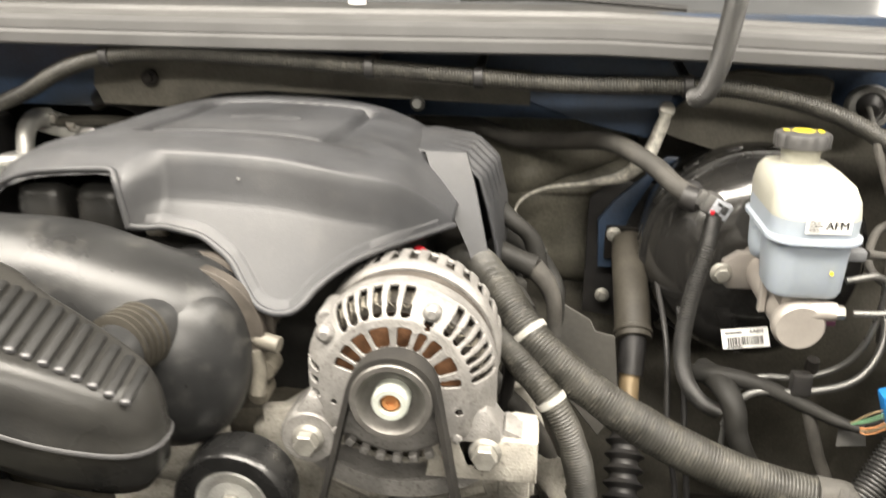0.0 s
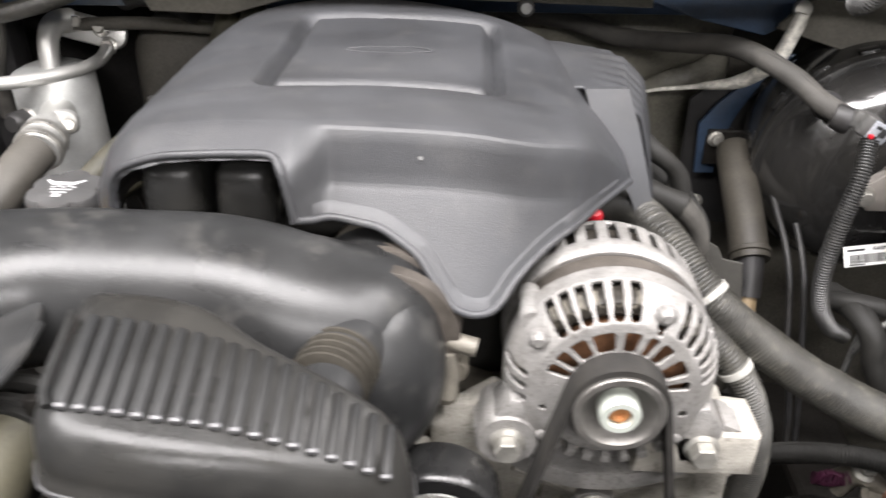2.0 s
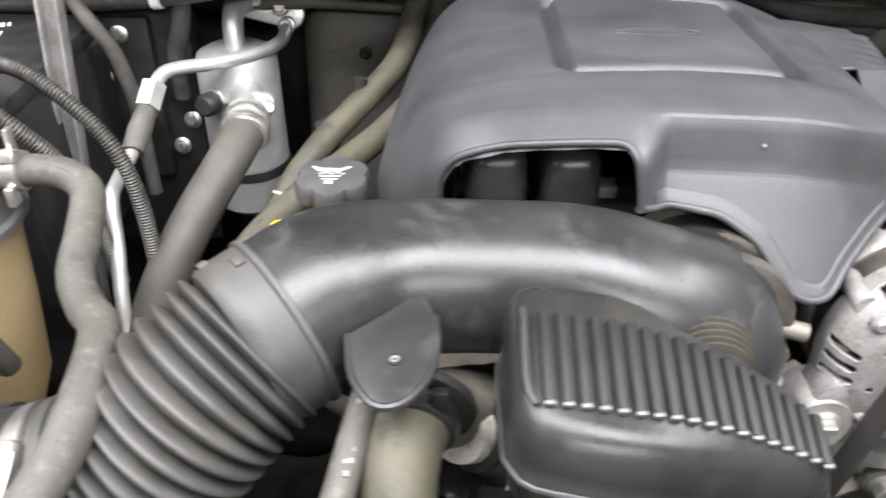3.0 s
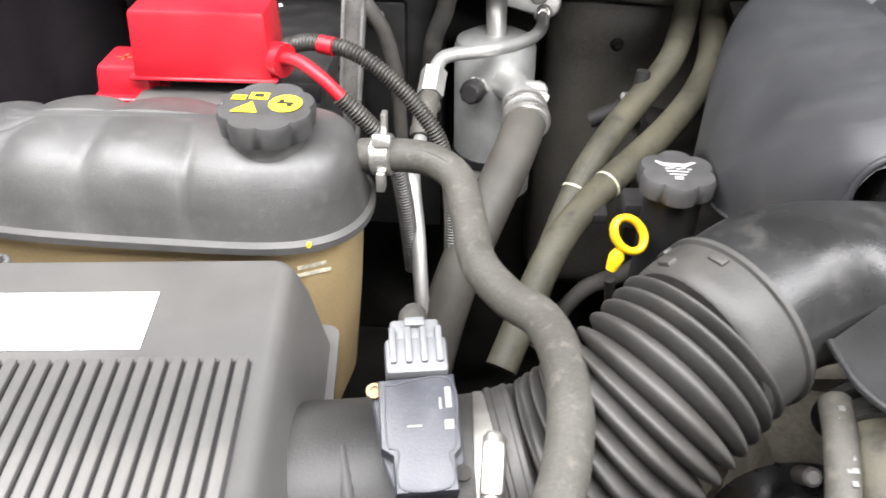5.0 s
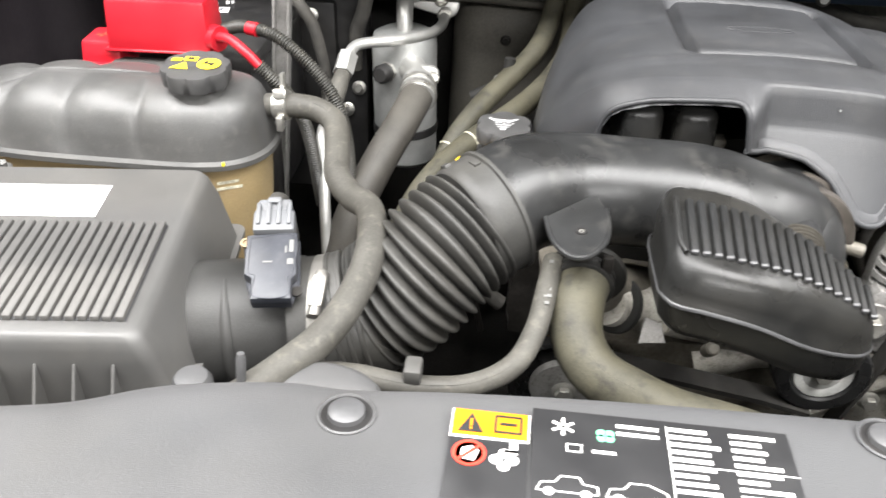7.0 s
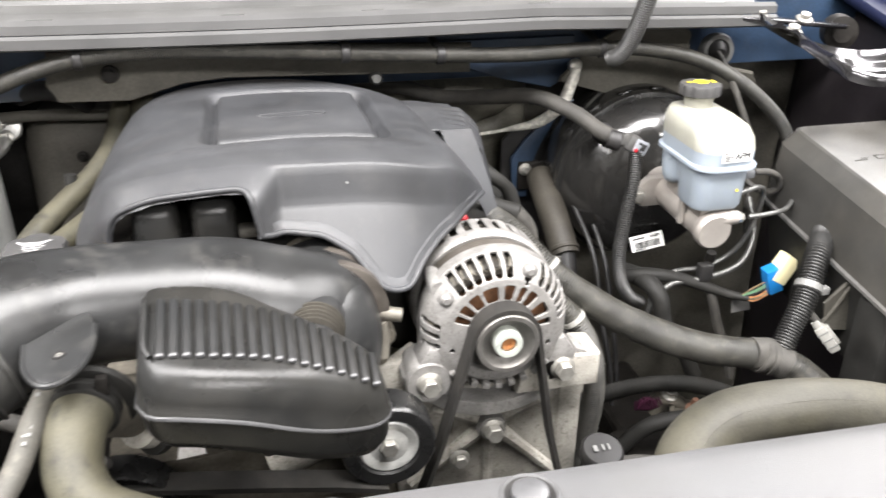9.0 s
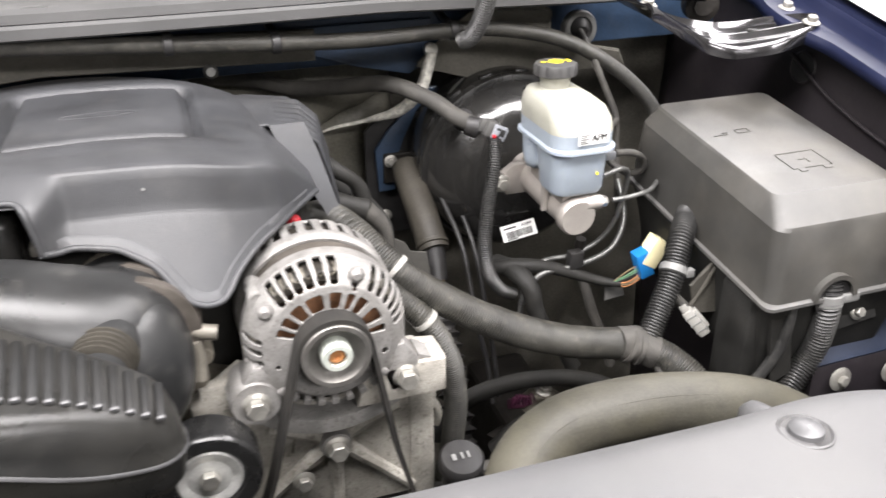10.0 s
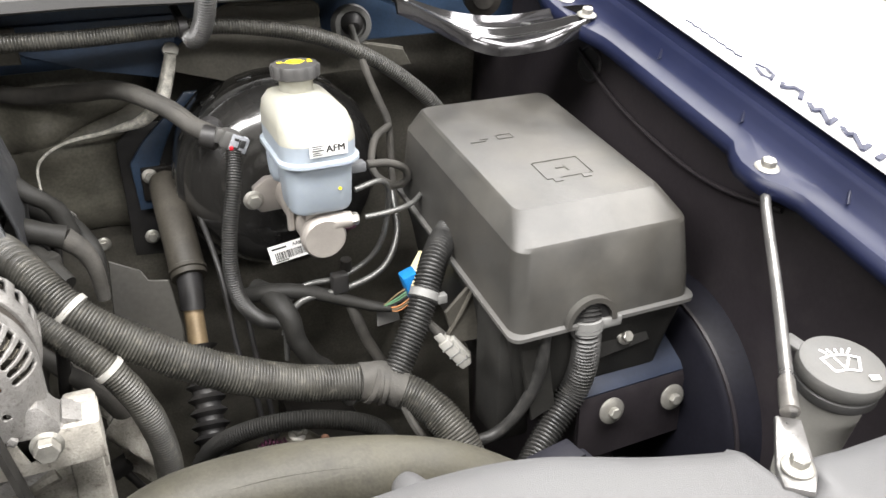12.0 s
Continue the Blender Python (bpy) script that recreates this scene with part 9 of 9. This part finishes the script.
# ---- small things in the dark of the bay ----
coil = thing("ignition_harness", (-0.01, 0.78, 1.12), "dusty black ignition harness with a steel clip ring", "wiring lead")
part("trunk", tube([(-0.055, 0.86, 1.165), (-0.025, 0.815, 1.165), (0.002, 0.772, 1.153), (0.014, 0.748, 1.140), (0.016, 0.74, 1.11)], [0.012, 0.013, 0.011, 0.008, 0.006], 14, wobble=0.12), M_BLACK_DUSTY, coil)
part("spark_boot", tube([(-0.050, 0.75, 1.180), (-0.036, 0.742, 1.177), (-0.024, 0.740, 1.173), (-0.008, 0.738, 1.167)], [0.0105, 0.0115, 0.0100, 0.0115], 16), M_BLACK_DUSTY, coil)
part("boot_sleeve", tube([(-0.009, 0.738, 1.167), (0.005, 0.736, 1.152), (0.012, 0.734, 1.132), (0.014, 0.735, 1.10)], [0.0105, 0.0090, 0.0075, 0.0065], 16), M_TAPE, coil)
part("upper_boot", tube([(-0.048, 0.78, 1.214), (-0.033, 0.762, 1.206), (-0.017, 0.760, 1.194), (-0.009, 0.76, 1.182), (-0.003, 0.758, 1.160)], [0.010, 0.0085, 0.0075, 0.009, 0.009], 16), M_BLACK_DUSTY, coil)

part("clip_ring", lathe([(0.0095, 0), (0.0108, 0.0008), (0.0108, 0.003), (0.0095, 0.004)], (-0.006, 0.780, 1.164), (0.5, -0.8, 0.3), 24, cap=False), M_STEEL, coil)
part("plug", rbox(0.022, 0.016, 0.016, 0.003, m=Matrix.Translation((-0.026, 0.722, 1.152)) @ Matrix.Rotation(radians(30), 4, "Z")), M_BLACK_DUSTY, coil)
part("plug_body", tube([(-0.045, 0.75, 1.16), (-0.028, 0.722, 1.150), (-0.012, 0.70, 1.138)], [0.012, 0.011, 0.009], 14, wobble=0.08), M_BLACK_DUSTY, coil)
splash = thing("splash_panel", (0.05, 0.78, 1.02), "dull grey sheet panel behind the alternator conduit", "panel")
part("panel", prism([(-0.025, 0.056), (0.004, 0.040), (0.010, 0.028), (0.030, 0.024), (0.036, -0.03), (0.034, -0.062), (0.018, -0.085), (-0.012, -0.05), (-0.030, 0.00)], 0.003, 0.001, 1, Matrix.Translation((0.048, 0.80, 1.047)) @ Matrix.Rotation(radians(80), 4, "X")), M_PALEPLATE, splash)
foil = thing("crumpled_bracket", (0.014, 0.627, 0.98), "dusty crumpled metal bracket beside the alternator", "bracket")
part("plate", sheet(lambda u, v: (0.000 + 0.032 * u + 0.006 * math.sin(v * 7), 0.632 + 0.008 * math.sin(u * 5 + v * 4), 0.97 + 0.07 * v - 0.015 * u), 10, 14), M_CAST_DULL, foil)
for k, pts in enumerate(([(0.060, 0.72, 0.86), (0.085, 0.69, 0.925), (0.115, 0.668, 0.955), (0.155, 0.652, 0.968), (0.20, 0.640, 0.966), (0.245, 0.635, 0.945), (0.27, 0.64, 0.90)],
                         [(0.10, 0.63, 0.90), (0.13, 0.62, 0.935), (0.18, 0.61, 0.945), (0.23, 0.605, 0.925), (0.26, 0.60, 0.88)],
                         [(0.256, 0.738, 1.036), (0.261, 0.735, 1.018), (0.272, 0.735, 0.985), (0.288, 0.735, 0.95), (0.305, 0.735, 0.90)],
                         [(0.128, 0.90, 1.10), (0.135, 0.83, 1.05), (0.138, 0.79, 0.97), (0.150, 0.78, 0.91), (0.155, 0.77, 0.85)],
                         [(0.150, 0.90, 1.09), (0.155, 0.84, 1.04), (0.158, 0.80, 0.96), (0.165, 0.79, 0.90), (0.168, 0.78, 0.85)])):
    hose("lower_hose", pts, (0.0095, 0.0095, 0.0062, 0.0032, 0.0032)[k], (M_BLACK_DUSTY, M_BLACK_DUSTY, M_TAPE, M_BLACK, M_BLACK)[k], "dark hose low in the engine bay", "hose", 14, **(dict(pitch=0.0027, depth=0.0012) if k == 0 else dict(wobble=0.06)))
mag = thing("magenta_plug", (0.141, 0.652, 0.945), "small magenta electrical plug low in the bay", "connector")
for k in range(7):
    part("finger", rbox(0.0022, 0.006, 0.012, 0.0006, m=Matrix.Translation((0.129 + 0.0044 * k, 0.650, 0.944 + 0.002 * math.sin(k))) @ Matrix.Rotation(radians(24 - 8 * k), 4, "Y")), M_PINK, mag)
part("body", tube([(0.127, 0.655, 0.938), (0.142, 0.654, 0.936), (0.157, 0.655, 0.938)], 0.006, 12), M_PINK, mag)
gear = thing("steering_gear", (0.19, 0.60, 0.80), "dark oily steering gear housing low by the frame", "steering gear")
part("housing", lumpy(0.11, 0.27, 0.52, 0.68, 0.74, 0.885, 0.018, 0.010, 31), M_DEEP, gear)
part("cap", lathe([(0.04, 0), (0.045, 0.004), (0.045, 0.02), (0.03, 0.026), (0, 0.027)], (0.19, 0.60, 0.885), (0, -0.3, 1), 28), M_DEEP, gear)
part("adjuster_ring", lathe([(0.017, 0), (0.021, 0.002), (0.021, 0.006), (0.0165, 0.009), (0.0155, 0.005)], (0.183, 0.634, 0.930), (0.05, -0.25, 1), 28), M_ENGINE, gear)
part("adjuster_screw", lathe([(0.0075, 0), (0.0080, 0.002), (0.0080, 0.010), (0.0045, 0.012), (0.0045, 0.022), (0.0035, 0.024)], (0.188, 0.634, 0.932), (0.1, -0.2, 1), 14), M_RUST, gear, "rusty adjuster screw")
part("bridge", tube([(0.150, 0.66, 0.925), (0.166, 0.654, 0.944), (0.19, 0.645, 0.93), (0.215, 0.63, 0.915)], [0.012, 0.010, 0.010, 0.012], 12, 0.004, wobble=0.2), M_ENGINE, gear)
hexbolt((0.168, 0.652, 0.950), (0, -0.4, 1), gear, 0.006, 0.010)
ear = thing("alternator_rear_bracket", (0.0, 0.66, 1.0), "dusty cast aluminium arm behind the alternator conduit", "bracket")
part("arm", tube([(-0.020, 0.66, 1.085), (-0.004, 0.655, 1.048), (0.008, 0.65, 1.024), (0.018, 0.648, 1.000), (0.016, 0.65, 0.965)], [0.010, 0.012, 0.009, 0.012, 0.008], 14, 0.004, wobble=0.18), M_CAST_DULL, ear)
part("lever", tube([(-0.014, 0.65, 1.100), (-0.002, 0.645, 1.096), (0.012, 0.643, 1.100)], [0.005, 0.004, 0.005], 10), M_CAST_DULL, ear)
hexbolt((0.006, 0.642, 1.026), (0.1, -1, 0.3), ear, 0.006, 0.009)
part("plug", rbox(0.020, 0.016, 0.014, 0.003, m=Matrix.Translation((0.000, 0.640, 0.975)) @ Matrix.Rotation(radians(-25), 4, "Y")), M_BLACK, ear)
part("lead", tube([(0.002, 0.64, 0.972), (0.012, 0.635, 0.955), (0.020, 0.64, 0.93), (0.018, 0.65, 0.89)], 0.004, 10), M_BLACK, ear)
res2 = thing("steering_fluid_cap", (0.018, 0.53, 0.95), "black fluid cap with pale print beside the bracket", "cap")
part("cap", lathe([(0.020, 0), (0.0215, 0.002), (0.0215, 0.012), (0.019, 0.015), (0, 0.0155)], (0.018, 0.516, 0.994), (0, -0.25, 1), 32), M_BLACK, res2)
part("print", bars([(-0.008, 0, 0.004, 0.007), (0.0, 0, 0.002, 0.007), (0.006, 0, 0.002, 0.007)], Matrix.Translation((0.018, 0.512, 1.0102)) @ Matrix.Rotation(radians(14), 4, "X")), M_GREYTIE, res2)
part("neck", lathe([(0.016, -0.12), (0.017, 0.0)], (0.018, 0.516, 0.994), (0, -0.05, 1), 20), M_BLACK, res2)
for k, (at, ax) in enumerate((((0.158, 1.02, 0.99), (0, -1, 0)), ((0.02, 1.03, 1.02), (0, -1, 0)))):
    st = thing("panel_stud", at, "small dull steel stud on the firewall", "stud", "firewall studs")
    hexbolt(at, ax, st, 0.006, 0.009, name="head")
